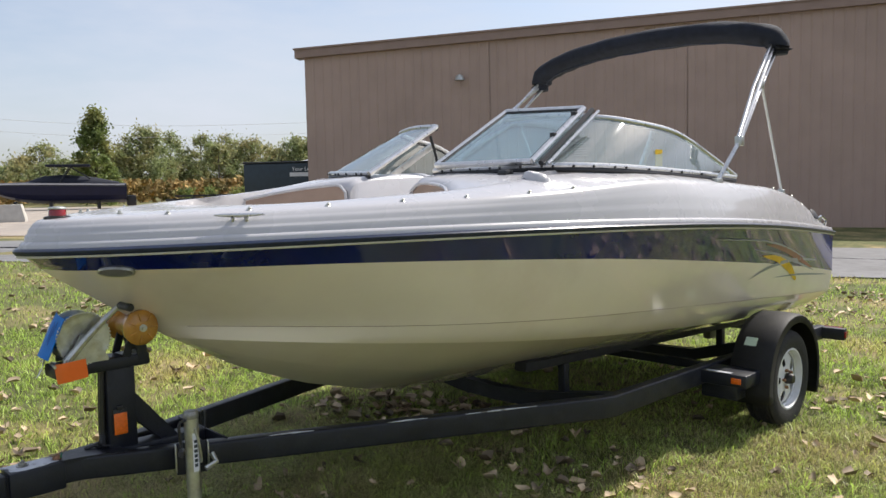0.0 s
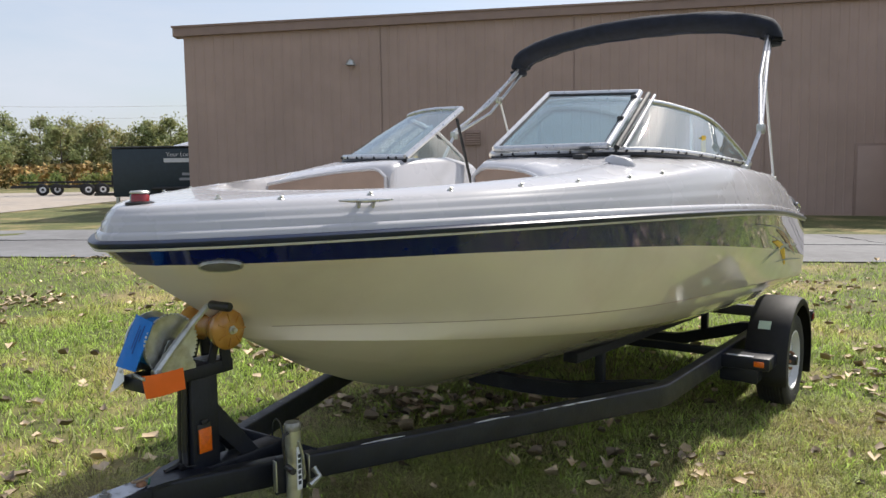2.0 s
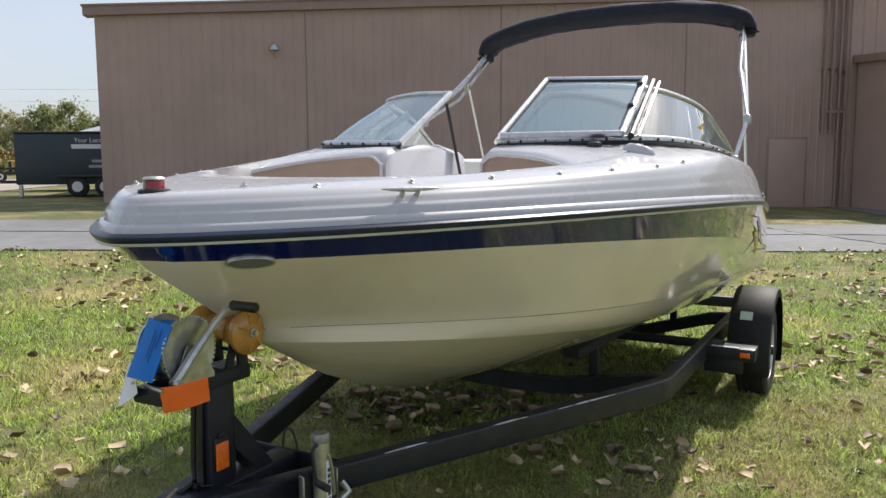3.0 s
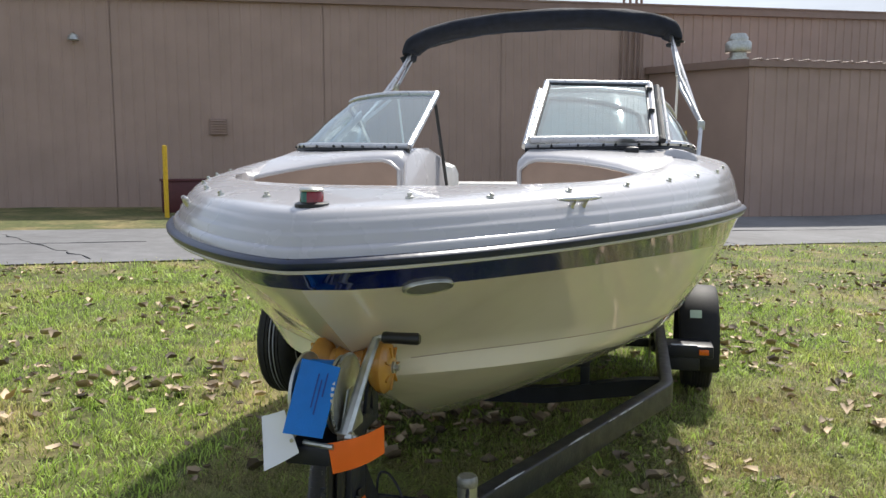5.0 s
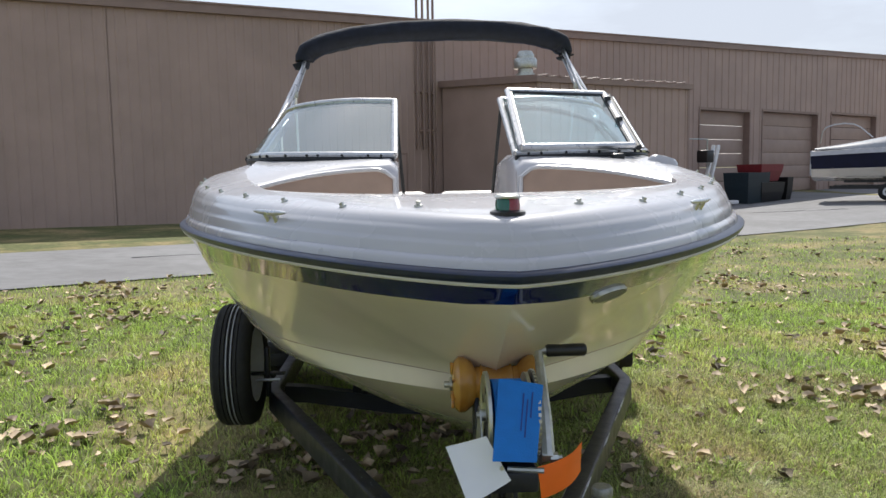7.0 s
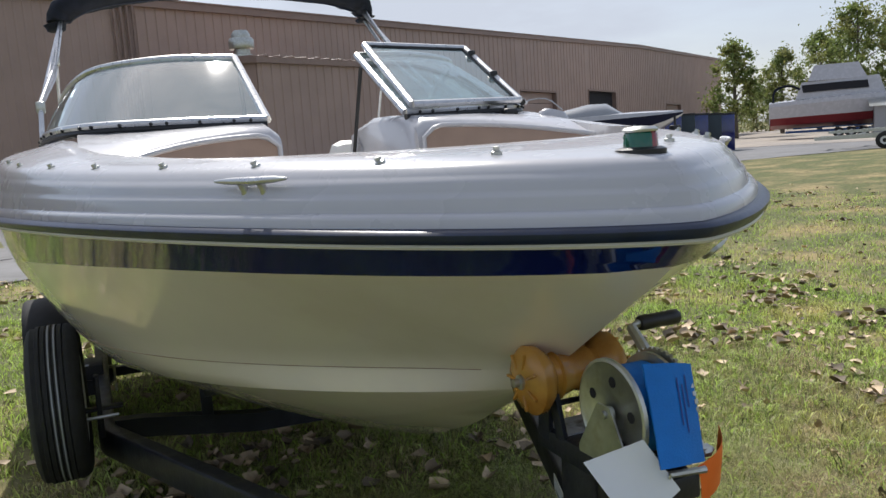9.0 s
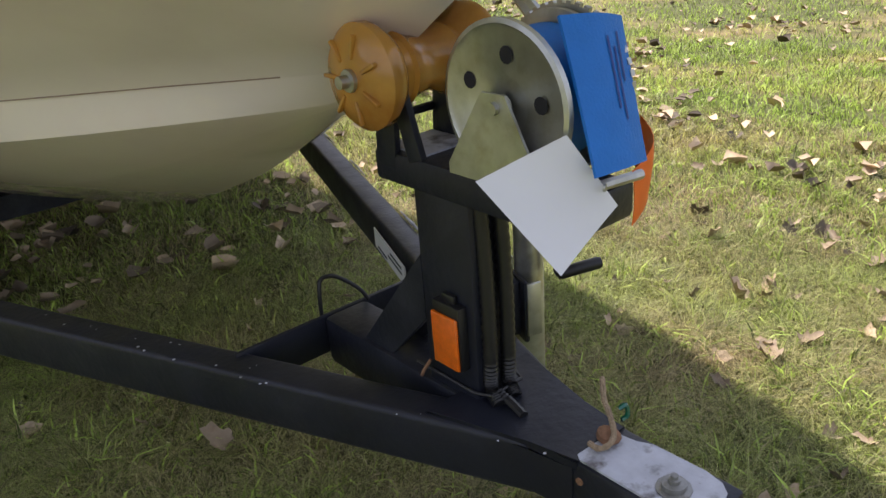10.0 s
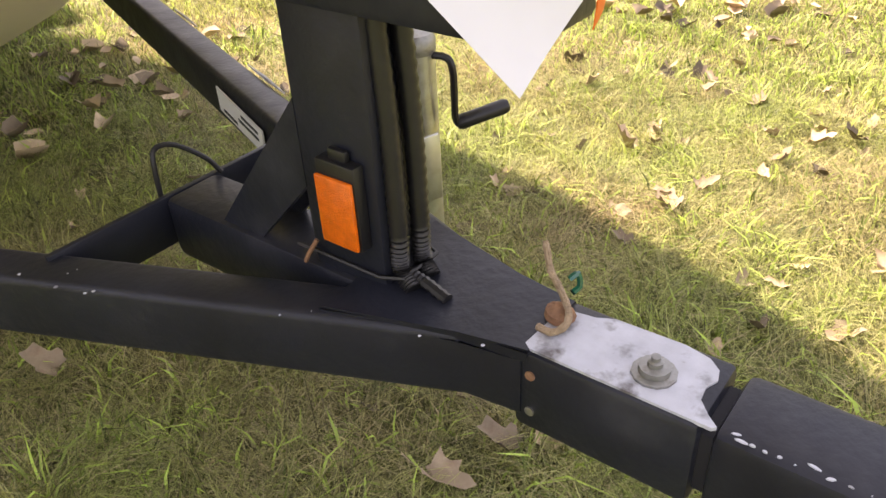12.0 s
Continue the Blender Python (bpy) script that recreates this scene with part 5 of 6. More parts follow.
def wheel(sgn):
    gz = float(ground_z(sgn * WX))
    c = Matrix.Translation((sgn * WX, WY, gz + WR - 0.008)) @ pose(0, 0, 0, 0, 0, 0 if sgn > 0 else 180)
    prof = [(0.195, -0.085), (0.225, -0.094), (0.27, -0.097), (0.298, -0.088), (WR - 0.006, -0.072)]
    for k, x in enumerate((-0.050, -0.030, -0.010, 0.010, 0.030, 0.050)):
        prof += [(WR, x - 0.008), (WR, x + 0.006), (WR - 0.008, x + 0.008), (WR - 0.008, x + 0.011)]
    prof += [(WR - 0.006, 0.074), (0.298, 0.088), (0.27, 0.097), (0.225, 0.094), (0.195, 0.085)]
    w = add("wheel", turned([(0.200, -0.085), (0.19, -0.088), (0.185, -0.07), (0.175, -0.03), (0.172, 0.03), (0.182, 0.065), (0.188, 0.088), (0.200, 0.086), (0.196, 0.06), (0.17, 0.045)], c, 40), M_WHITEP, "trailer wheel with a white steel rim")
    add("tyre", turned(prof, c, 56), M_RUBBER, "worn black trailer tyre", w)
    bm = bmesh.new()
    for k in range(5):
        a0 = 2 * math.pi * k / 5
        row = []
        for f, r, x in ((0.56, 0.168, 0.040), (0.46, 0.14, 0.050), (0.42, 0.10, 0.058), (0.52, 0.075, 0.060)):
            row.append([c @ Vector((x, r * math.cos(a0 + f * (2 * j / 4 - 1)), r * math.sin(a0 + f * (2 * j / 4 - 1)))) for j in range(5)])
        loft(row, bm=bm)
    turned([(0.085, 0.058), (0.07, 0.062), (0.045, 0.060), (0.0, 0.06)], c, 24, bm)
    add("rim_disc", bm, M_WHITEP, "", w)
    add("rim_back", turned([(0.17, 0.0), (0.0, 0.0)], c, 24), M_SHADEBLACK, "", w)
    hub = add("hub", turned([(0.035, 0.055), (0.034, 0.095), (0.028, 0.108), (0, 0.11)], c, 18), M_BLACKP, "", w)
    for k in range(5):
        a = 2 * math.pi * (k + 0.5) / 5
        add("lug_nut", turned([(0.010, 0.058), (0.010, 0.078), (0.005, 0.082), (0, 0.082)], c @ Matrix.Translation((0, 0.057 * math.cos(a), 0.057 * math.sin(a))), 6), M_RUST, "", w)
    # fender
    fr, bm = 0.405, bmesh.new()
    cz = gz + WR
    rows = []
    for k in range(25):
        a = radians(-14 + 218 * k / 24)
        cc, ss_ = -math.cos(a), math.sin(a)
        row = []
        for x, dr in ((-0.135, -0.11), (-0.135, 0.0), (-0.115, 0.012), (0.0, 0.016), (0.10, 0.012), (0.122, 0.0), (0.126, -0.045)):
            row.append(Vector((sgn * (WX + x), WY + (fr + dr) * cc, cz + (fr + dr) * ss_)))
        rows.append(row)
    loft(rows, bm=bm)
    fe = add("fender", bm, M_FENDER, "black plastic wheel fender")
    mod = fe.modifiers.new("thickness", "SOLIDIFY")
    mod.thickness = 0.006
    st = add("step", span((sgn * 0.95, WY - 0.60, cz + 0.035), (sgn * 1.28, WY - 0.385, cz + 0.115), 0.010), M_PAINT, "black fender step plate")
    add("step_wear", span((sgn * 1.02, WY - 0.595, cz + 0.1155), (sgn * 1.18, WY - 0.56, cz + 0.117)), M_BARE, "", st)
    add("side_marker", span((sgn * 1.19, WY - 0.612, cz + 0.060), (sgn * 1.25, WY - 0.599, cz + 0.095), 0.004), M_AMBER, "small amber side marker", st)
    add("step_bracket", span((sgn * 0.97, WY - 0.55, cz - 0.06), (sgn * 1.2, WY - 0.42, cz + 0.035), 0.008), M_PAINT, "", st)
    if sgn > 0:
        a = radians(40)
        m = Matrix.Translation((WX - 0.03, WY - (fr + 0.018) * math.cos(a), cz + (fr + 0.018) * math.sin(a))) @ pose(0, 0, 0, 50, 0, 0)
        add("sticker", box((0.075, 0.06, 0.001), m), M_STICK, "pale green dealer sticker", fe)
    return w


for sgn in (1, -1):
    wheel(sgn)
add("axle", beam((-1.1, WY, 0.27), (1.1, WY, 0.27), 0.055, 0.055, 0.004), M_PAINT)
for sgn in (1, -1):
    add("leaf_spring", tube(spline([(sgn * 0.93, WY - 0.38, 0.33), (sgn * 0.93, WY, 0.235), (sgn * 0.93, WY + 0.38, 0.33)], 12), 0.024, 8), M_PAINT)
    add("u_bolt", tube([(sgn * 0.90, WY - 0.04, 0.16), (sgn * 0.90, WY - 0.04, 0.32), (sgn * 0.96, WY - 0.04, 0.32), (sgn * 0.96, WY - 0.04, 0.16)], 0.008, 8), M_GALV)
# cross members and bunks
for y, zc in ((2.95, 0.25), (4.95, 0.19)):
    bm = bmesh.new()
    pts = [(-0.95, y, 0.34), (-0.80, y, 0.33), (-0.30, y, zc), (0.0, y, zc - 0.01), (0.30, y, zc), (0.80, y, 0.33), (0.95, y, 0.34)]
    loft([[Vector((p[0], y + oy, p[2] + oz)) for oy, oz in ((-0.035, -0.045), (0.035, -0.045), (0.035, 0.045), (-0.035, 0.045))] for p in pts], True, True, bm)
    add("cross_member", bm, M_PAINT, angle=30)
for sgn in (1, -1):
    for x, y0, y1 in ((0.52, 2.55, 5.6),):
        add("bunk", beam((sgn * x, y0, 0.55), (sgn * x, y1, 0.425), 0.09, 0.055, 0.01), M_RUBBER, "dark carpeted bunk board")
        for y in (2.95, 4.95):
            zb = 0.55 - 0.041 * (y - 2.55)
            add("bunk_post", beam((sgn * x, y, 0.28), (sgn * x, y, zb - 0.03), 0.05, 0.05, 0.004, up=(0, 1, 0)), M_PAINT)
rear = add("rear_bar", beam((-1.17, 5.72, 0.335), (1.17, 5.72, 0.335), 0.06, 0.09, 0.006, up=(0, 0, 1)), M_PAINT)
for sgn in (1, -1):
    add("tail_marker", span((sgn * 1.170, 5.69, 0.31), (sgn * 1.180, 5.75, 0.36), 0.003), M_REDL, "red end marker", rear)
    add("tail_light", span((sgn * 0.95, 5.75, 0.29), (sgn * 1.13, 5.80, 0.38), 0.01), M_REDL, "red tail light", rear)

# spare wheel on the starboard beam
spare = copy_thing(next(o for o in trailer.children if o.name.startswith("wheel") and o.children[0].matrix_world is not None and sum(v.co.x for v in o.data.vertices) < 0), Matrix.Translation((0.105, 2.68 - WY, 0.575 - 0.34)))
tagged(spare, "spare trailer wheel carried on the side beam")
cs = Matrix.Translation((-WX, WY, float(ground_z(-WX)) + WR - 0.008))
for x in (-0.010, 0.012):
    part("tyre_stripe", turned([(WR - 0.002, x - 0.0035), (WR + 0.0012, x - 0.003), (WR + 0.0012, x + 0.003), (WR - 0.002, x + 0.0035)], cs, 56), M_DECALG, spare, "pale moulding line round the tread")
add("spare_bracket", beam((-0.97, 2.68, 0.40), (-0.97, 2.68, 0.66), 0.02, 0.06, 0.004, up=(0, 1, 0)), M_PAINT)
add("spare_bracket", beam((-0.88, 2.68, 0.52), (-1.08, 2.68, 0.52), 0.05, 0.012, 0.003), M_PAINT)
add("spare_bolt", tube([(-0.90, 2.62, 0.50), (-1.02, 2.62, 0.50)], 0.008, 8), M_GALV)


# ---- distance ----
def leaf_cloud(name, clumps, n, size, mat, parent, seed, label=""):
    """Many small leaf cards round the clump centres, as one mesh."""
    r = np.random.RandomState(seed)
    idx = r.randint(0, len(clumps), n)
    cs = np.array([c[:3] for c in clumps])[idx]
    rad = np.array([c[3] for c in clumps])[idx]
    d = r.normal(size=(n, 3))
    d /= np.linalg.norm(d, axis=1)[:, None]
    p = cs + d * (rad * np.abs(r.normal(0, 0.62, n)))[:, None] * np.array([1.0, 1.0, 0.8])
    a = r.normal(size=(n, 3))
    a /= np.linalg.norm(a, axis=1)[:, None]
    b = np.cross(a, r.normal(size=(n, 3)))
    b /= np.linalg.norm(b, axis=1)[:, None]
    s = size * r.uniform(0.6, 1.4, n)[:, None]
    v = np.stack([p - a * s, p + b * s * 0.5, p + a * s, p - b * s * 0.5], 1).reshape(-1, 3)
    f = np.arange(4 * n).reshape(-1, 4)
    me = bpy.data.meshes.new(name)
    me.from_pydata(v.tolist(), [], f.tolist())
    me.materials.append(mat)
    ob = new(name, me)
    ob.parent = parent
    if label:
        tagged(ob, label)
    return ob


def tree(x, y, h, w, seed, label, mat=M_FOL, n=5000, low=0.15, size=0.14, clumps=46, cone=False):
    r = random.Random(seed)
    z0 = float(ground_z(x)) - 0.1
    t = thing("tree", label, "tree", "trees round the yard")
    lean = r.uniform(-0.02, 0.02) * h
    trunk = part("trunk", tube([(x, y, z0), (x + lean, y, z0 + h * 0.35), (x + lean * 1.5, y, z0 + h * 0.7), (x + lean * 2, y, z0 + h * 0.95)], [0.028 * h, 0.020 * h, 0.010 * h, 0.002 * h], 8), M_BARK, t)
    cl = []
    for k in range(clumps):
        f = low + (1 - low) * (k + r.random()) / clumps
        g = (f - low) / (1 - low)
        prof = ((1 - g) ** 0.75 if cone else math.sin(math.pi * min(1.0, g * 0.80 + 0.18)) ** 0.8) * w / 2
        a = r.uniform(0, 2 * math.pi)
        q = prof * r.uniform(0.35, 1.0)
        c = (x + lean + q * math.cos(a), y + q * math.sin(a), z0 + h * f)
        cl.append((*c, r.uniform(0.10, 0.19) * w + 0.1 if not cone else r.uniform(0.07, 0.13) * w))
        if k % 3 == 0:
            part("limb", tube([(x + lean, y, z0 + h * max(low * 0.7, f - 0.12)), ((x + lean + c[0]) / 2, (y + c[1]) / 2, z0 + h * (f - 0.04)), c], [0.007 * h, 0.005 * h, 0.001 * h], 5), M_BARK, t)
    leaf_cloud("crown", cl, n, size, mat, t, seed)
    return t


def polar(az, d):
    """A place by bearing (degrees from x) and distance from the first standpoint."""
    return 3.3 + d * math.cos(radians(az)), -0.8 + d * math.sin(radians(az))


# west side: tall young tree, hedgerow of trees, corn, boat on stands, box trailer
tx, ty = polar(158.6, 70)
tree(tx, ty, 7.6, 5.6, 3, "tall bushy green tree at the yard's edge", n=15000, low=0.05, size=0.13, clumps=110, cone=True)
r0 = random.Random(11)
for k, az_ in enumerate(np.arange(141.0, 170.5, 1.0)):
    d = 128 + r0.uniform(-8, 8)
    x, y = polar(float(az_) + r0.uniform(-0.3, 0.3), d)
    hh = (6.4 if az_ > 157 else 8.4) + r0.uniform(-1.8, 1.6)
    if az_ > 163:
        hh = 5.8 + r0.uniform(-1.5, 1.5)
    tree(x, y, hh, 8.0 + r0.uniform(-1, 2.5), 20 + k, "grey-green tree in a distant row", M_FOL2, n=5200, low=0.02, size=0.21, clumps=44)
corn = thing("corn_field", "ripe tawny corn field below the trees", "field", kind="stuff")
rr = np.random.RandomState(4)
cl = []
for k in range(2600):
    az_, d = rr.uniform(139, 172), rr.uniform(78, 96)
    x, y = polar(az_, d)
    cl.append((x, y, 0.4 + rr.uniform(0.2, 2.0), 0.35))
leaf_cloud("corn_leaves", cl, 26000, 0.26, M_CORN, corn, 8)
for k, az_ in enumerate((148.0, 149.6, 151.5, 153.0)):
    x, y = polar(az_, 74)
    sh = thing("shrub", "dark clipped green shrub", "shrub", "shrubs by the corn")
    leaf_cloud("foliage", [(x + r0.uniform(-0.7, 0.7), y + r0.uniform(-0.7, 0.7), 0.5 + r0.uniform(0.0, 1.0), 0.55) for _ in range(8)], 700, 0.12, M_FOL, sh, 90 + k)
# overhead wires on two poles
for k, zz in enumerate((9.0, 10.4)):
    wi = thing("power_line", "thin overhead cable above the field", "cable", "overhead cables")
    a, b = polar(139, 110), polar(176, 110)
    part("wire", tube(spline([(a[0], a[1], zz), ((a[0] + b[0]) / 2, (a[1] + b[1]) / 2, zz - 1.0), (b[0], b[1], zz + 1.5)], 14), 0.02, 5), M_INKW, wi)


def far_boat(name, label, at, L, beam_, hgt, m_low, m_mid, m_top, cabin=0, arch=False, blocks=True):
    """A parked boat; x towards its bow, keel near z 0.55."""
    t = thing(name, label, "boat", at=at)
    def hullring(f):
        b = beam_ / 2 * (1 - max(0, (f - 0.45) / 0.55) ** 2.2)
        k = 0.55 + 0.90 * hgt * max(0, (f - 0.5) / 0.5) ** 2.3
        top = 0.55 + hgt * (0.90 + 0.12 * math.sin(math.pi * min(1.0, f * 0.75)))
        return b, k, top
    fs = [0, 0.15, 0.3, 0.45, 0.6, 0.7, 0.8, 0.88, 0.94, 0.98, 1.0]
    lows, mids, decks = [], [], []
    for f in fs:
        b, k, top = hullring(f)
        x = (f - 0.5) * L
        zc = k + (top - k) * 0.42
        lows.append([Vector((x, -b * 0.92, zc)), Vector((x, -b * 0.75, k + (top - k) * 0.16)), Vector((x, 0, k)), Vector((x, b * 0.75, k + (top - k) * 0.16)), Vector((x, b * 0.92, zc))])
        mids.append([Vector((x, -b * 0.92, zc)), Vector((x, -b, k + (top - k) * 0.86))])
        decks.append([Vector((x, -b, k + (top - k) * 0.86)), Vector((x, -b * 0.96, top)), Vector((x, -b * 0.55, top + 0.05 * hgt)), Vector((x, b * 0.55, top + 0.05 * hgt)), Vector((x, b * 0.96, top)), Vector((x, b, k + (top - k) * 0.86))])
    part("hull_bottom", loft(lows, cap=False), m_low, t)
    bm = loft(mids)
    loft([[Vector((p.x, -p.y, p.z)) for p in r] for r in mids], bm=bm)
    part("hull_side", bm, m_mid, t)
    bm = loft(decks)
    b, k, top = hullring(0)
    add_box(bm, (0.05, beam_ * 0.95, hgt * 0.75), Matrix.Translation((-L / 2, 0, 0.62 + hgt * 0.5)))
    part("deck", bm, m_top, t)
    return t, hullring


# dark runabout on stands
bx, by = polar(161.2, 57)
m = pose(bx, by, 0.25, 0, 0, -112)
fb, hr = far_boat("runabout_boat", "dark navy wakeboard runabout parked on low stands", m, 8.6, 2.5, 1.30, M_NAVYD, M_NAVYD, M_BLACKP)
part("sheer_band", loft([[Vector((x_, s_ * (w + 0.012), z)), Vector((x_, s_ * (w + 0.012), z + 0.09))] for s_ in (1,) for x_, w, z in ((-4.2, 1.23, 1.66), (-1.0, 1.24, 1.74), (1.0, 1.19, 1.78), (2.6, 0.86, 1.80), (3.6, 0.44, 1.79))]), M_GEL, fb, "pale band along the sheer")
part("cockpit_cover", loft([[Vector((x_, w * math.cos(a_), 1.80 + h_ * math.sin(a_))) for a_ in [math.pi * k / 8 for k in range(9)]] for x_, w, h_ in ((-3.9, 1.0, 0.10), (-2.4, 1.1, 0.42), (-0.6, 1.1, 0.62), (0.6, 1.0, 0.52), (1.7, 0.7, 0.12))]), M_CANVAS, fb, "black fitted canvas cover")
for sx in (-1, 1):
    part("tower_leg", tube([(-0.4, sx * 1.05, 1.9), (-1.0, sx * 0.95, 2.9), (-2.2, sx * 0.95, 2.1)], 0.05, 6), M_BLACKP, fb)
part("tower_top", span((-2.2, -1.0, 2.9), (0.4, 1.0, 3.05), 0.05), M_CANVAS, fb)
part("stern_drive", span((-4.9, -0.3, 0.3), (-4.3, 0.3, 1.0), 0.08), M_BLACKP, fb)
for sx in (-2.6, 0.2, 2.2):
    part("stand", span((sx - 0.1, -0.6, 0.12), (sx + 0.1, 0.6, 0.75)), M_BLACKP, fb)
# black box trailer
ct = thing("cargo_trailer", "black enclosed box trailer with white lettering, parked beside the hall", "trailer", at=pose(-21.4, 16.28, 0.40, 0, 0, 36))
part("body", span((-1.75, -1.05, 0.40), (1.75, 1.05, 2.02), 0.05), M_TEAL, ct)
part("roof_cap", span((-1.77, -1.07, 2.02), (1.77, 1.07, 2.09), 0.03), M_BLACKP, ct)
for sx in (-0.45, 0.4):
    w = part("wheel", turned([(0, -0.1), (0.28, -0.1), (0.33, -0.07), (0.33, 0.07), (0.28, 0.1), (0, 0.1)], Matrix.Translation((sx + 0.6, -1.05, 0.33)) @ pose(0, 0, 0, 0, 0, 90), 20), M_RUBBER, ct)
    part("rim", turned([(0.17, -0.115), (0.1, -0.12), (0, -0.12)], Matrix.Translation((sx + 0.6, -1.05, 0.33)) @ pose(0, 0, 0, 0, 0, 90) @ pose(0, 0, 0, 0, 0, 0), 14), M_WHITEP, w)
part("fender", span((-0.4, -1.2, 0.62), (1.6, -1.05, 0.72), 0.02), M_BLACKP, ct)
part("jockey_stand", span((-1.68, -1.0, 0.0), (-1.58, -0.9, 0.5)), M_GALV, ct)
part("drawbar", span((-2.8, -0.06, 0.42), (-1.75, 0.06, 0.52)), M_BLACKP, ct)


def words(text, size, m, mat, parent):
    cu = bpy.data.curves.new("lettering", "FONT")
    cu.body, cu.size, cu.extrude, cu.align_x = text, size, 0.004, "CENTER"
    tmp = bpy.data.objects.new("lettering", cu)
    me = bpy.data.meshes.new_from_object(tmp)
    bpy.data.objects.remove(tmp)
    me.materials.append(mat)
    o = new("lettering", me)
    o.parent = parent
    o.matrix_local = m
    return o


words("Your Local Boat", 0.20, pose(0.75, -1.062, 1.74, 90, 0, 0), M_INKW, ct)
for k, (x0, x1, z) in enumerate(((0.0, 1.5, 1.54), (0.6, 1.6, 1.10), (0.5, 1.5, 0.93))):
    part("lettering_bar", span((x0, -1.063, z), (x1, -1.055, z + (0.14 if k == 0 else 0.09))), M_INKW if k == 0 else M_DECALG, ct)
# pale covered boat and empty trailers behind
cb = thing("covered_boat", "boat under a pale grey cover beyond the box trailer", "boat", at=pose(-25.7, 20.0, 0.26, 0, 0, 36))
part("cover", loft([[Vector((x, w * math.cos(a), 1.0 + h * math.sin(a))) for a in [math.pi * k / 8 for k in range(9)]] for x, w, h in ((-2.3, 0.5, 0.6), (-1.5, 1.0, 1.2), (0.5, 1.2, 1.7), (2.2, 0.9, 1.4), (3.3, 0.2, 0.8))]), M_GEL, cb)
part("hull", span((-2.2, -0.9, 0.5), (2.6, 0.9, 1.1), 0.2), M_GEL, cb)


def flat_trailer(at, label, L=5.0, mat=M_BLACKP, axles=2):
    t = thing("empty_trailer", label, "trailer", "empty boat trailers", at=at)
    for sy in (-0.9, 0.9):
        part("side_rail", span((-L / 2, sy - 0.05, 0.45), (L / 2, sy + 0.05, 0.58)), mat, t)
        part("bunk", span((-L / 2 + 0.5, sy * 0.55 - 0.07, 0.70), (L / 2 - 0.8, sy * 0.55 + 0.07, 0.80)), mat, t)
        for k in range(axles):
            w = part("wheel", turned([(0, -0.1), (0.28, -0.1), (0.34, -0.06), (0.34, 0.06), (0.28, 0.1), (0, 0.1)], Matrix.Translation((-0.9 + 0.75 * k, sy * 1.12, 0.34)) @ pose(0, 0, 0, 0, 0, 90), 16), M_RUBBER, t)
            part("rim", turned([(0.17, -0.11), (0.0, -0.09), (0.0, 0.09), (0.17, 0.11)], Matrix.Translation((-0.9 + 0.75 * k, sy * 1.12, 0.34)) @ pose(0, 0, 0, 0, 0, 90), 12), M_WHITEP, w)
    for x in (-L / 2 + 0.2, 0, L / 2 - 0.3):
        part("cross_bar", span((x - 0.05, -0.9, 0.45), (x + 0.05, 0.9, 0.56)), mat, t)
    part("drawbar", beam((L / 2 - 0.3, 0, 0.5), (L / 2 + 1.4, 0, 0.5), 0.1, 0.1), mat, t)
    part("winch_stand", span((L / 2 + 0.3, -0.06, 0.5), (L / 2 + 0.45, 0.06, 1.1)), mat, t)
    return t


for k, (az_, d) in enumerate(((149.0, 50), (151.6, 52))):
    x, y = polar(az_, d)
    flat_trailer(pose(x, y, 0.40, 0, 0, 62), "empty dark boat trailer parked by the field")
x, y = polar(163.9, 36)
cbk = tagged(part("concrete_block", loft([[Vector((sx * w, sy * 0.45 * w, z)) for sx, sy in ((-0.8, -1), (0.8, -1), (0.8, 1), (-0.8, 1))] for w, z in ((0.8, 0.0), (0.8, 0.15), (0.62, 0.72))], True, True), M_CONC, smooth=False), "pale concrete barrier block beside the drive", "barrier")
cbk.matrix_world = pose(x, y, 0.38, 0, 0, 65)


# ---- east side ----
def bearing8(px, d):
    """A place by its spread from the middle of the view at the bow, and its distance."""
    a = math.atan2(1.897, 0.598) - math.atan((px - 784) / 1405)
    return -0.83 + d * math.cos(a), -1.06 + d * math.sin(a)


x, y = bearing8(1215, 37)
m = pose(x, y, 0.30, 0, 0, -35)
sb_, hr = far_boat("speedboat", "navy and cream speedboat on a trailer before the hall", m, 7.4, 2.4, 1.35, M_CREAM, M_NAVYD, M_GEL)
part("cover", loft([[Vector((x_, w * math.cos(a_), 1.86 + h_ * math.sin(a_))) for a_ in [math.pi * k / 8 for k in range(9)]] for x_, w, h_ in ((-3.6, 0.95, 0.08), (-2.0, 1.05, 0.32), (-0.4, 1.05, 0.62), (0.4, 0.95, 0.60), (1.0, 0.75, 0.20), (1.3, 0.4, 0.06))]), M_DECALG, sb_, "grey fitted canvas cover")
part("bow_rail", tube(spline([(-3.4, -0.8, 2.1), (-3.2, -0.85, 2.75), (-2.2, -0.8, 2.85), (-1.5, -0.7, 2.3)], 10), 0.03, 6), M_ALU, sb_)
ft = flat_trailer(pose(x, y, 0.10, 0, 0, -35), "dark tandem trailer under a speedboat", 6.0)
sk = thing("jet_drive_stand", "slim dark jack post at the trailer's nose", "jack", at=pose(*bearing8(1357, 35), 0.1))
part("post", tube([(0, 0, 0), (0, 0, 1.9)], 0.05, 8), M_BLACKP, sk)
part("winch", span((-0.2, -0.15, 1.1), (0.2, 0.15, 1.5), 0.05), M_BLACKP, sk)
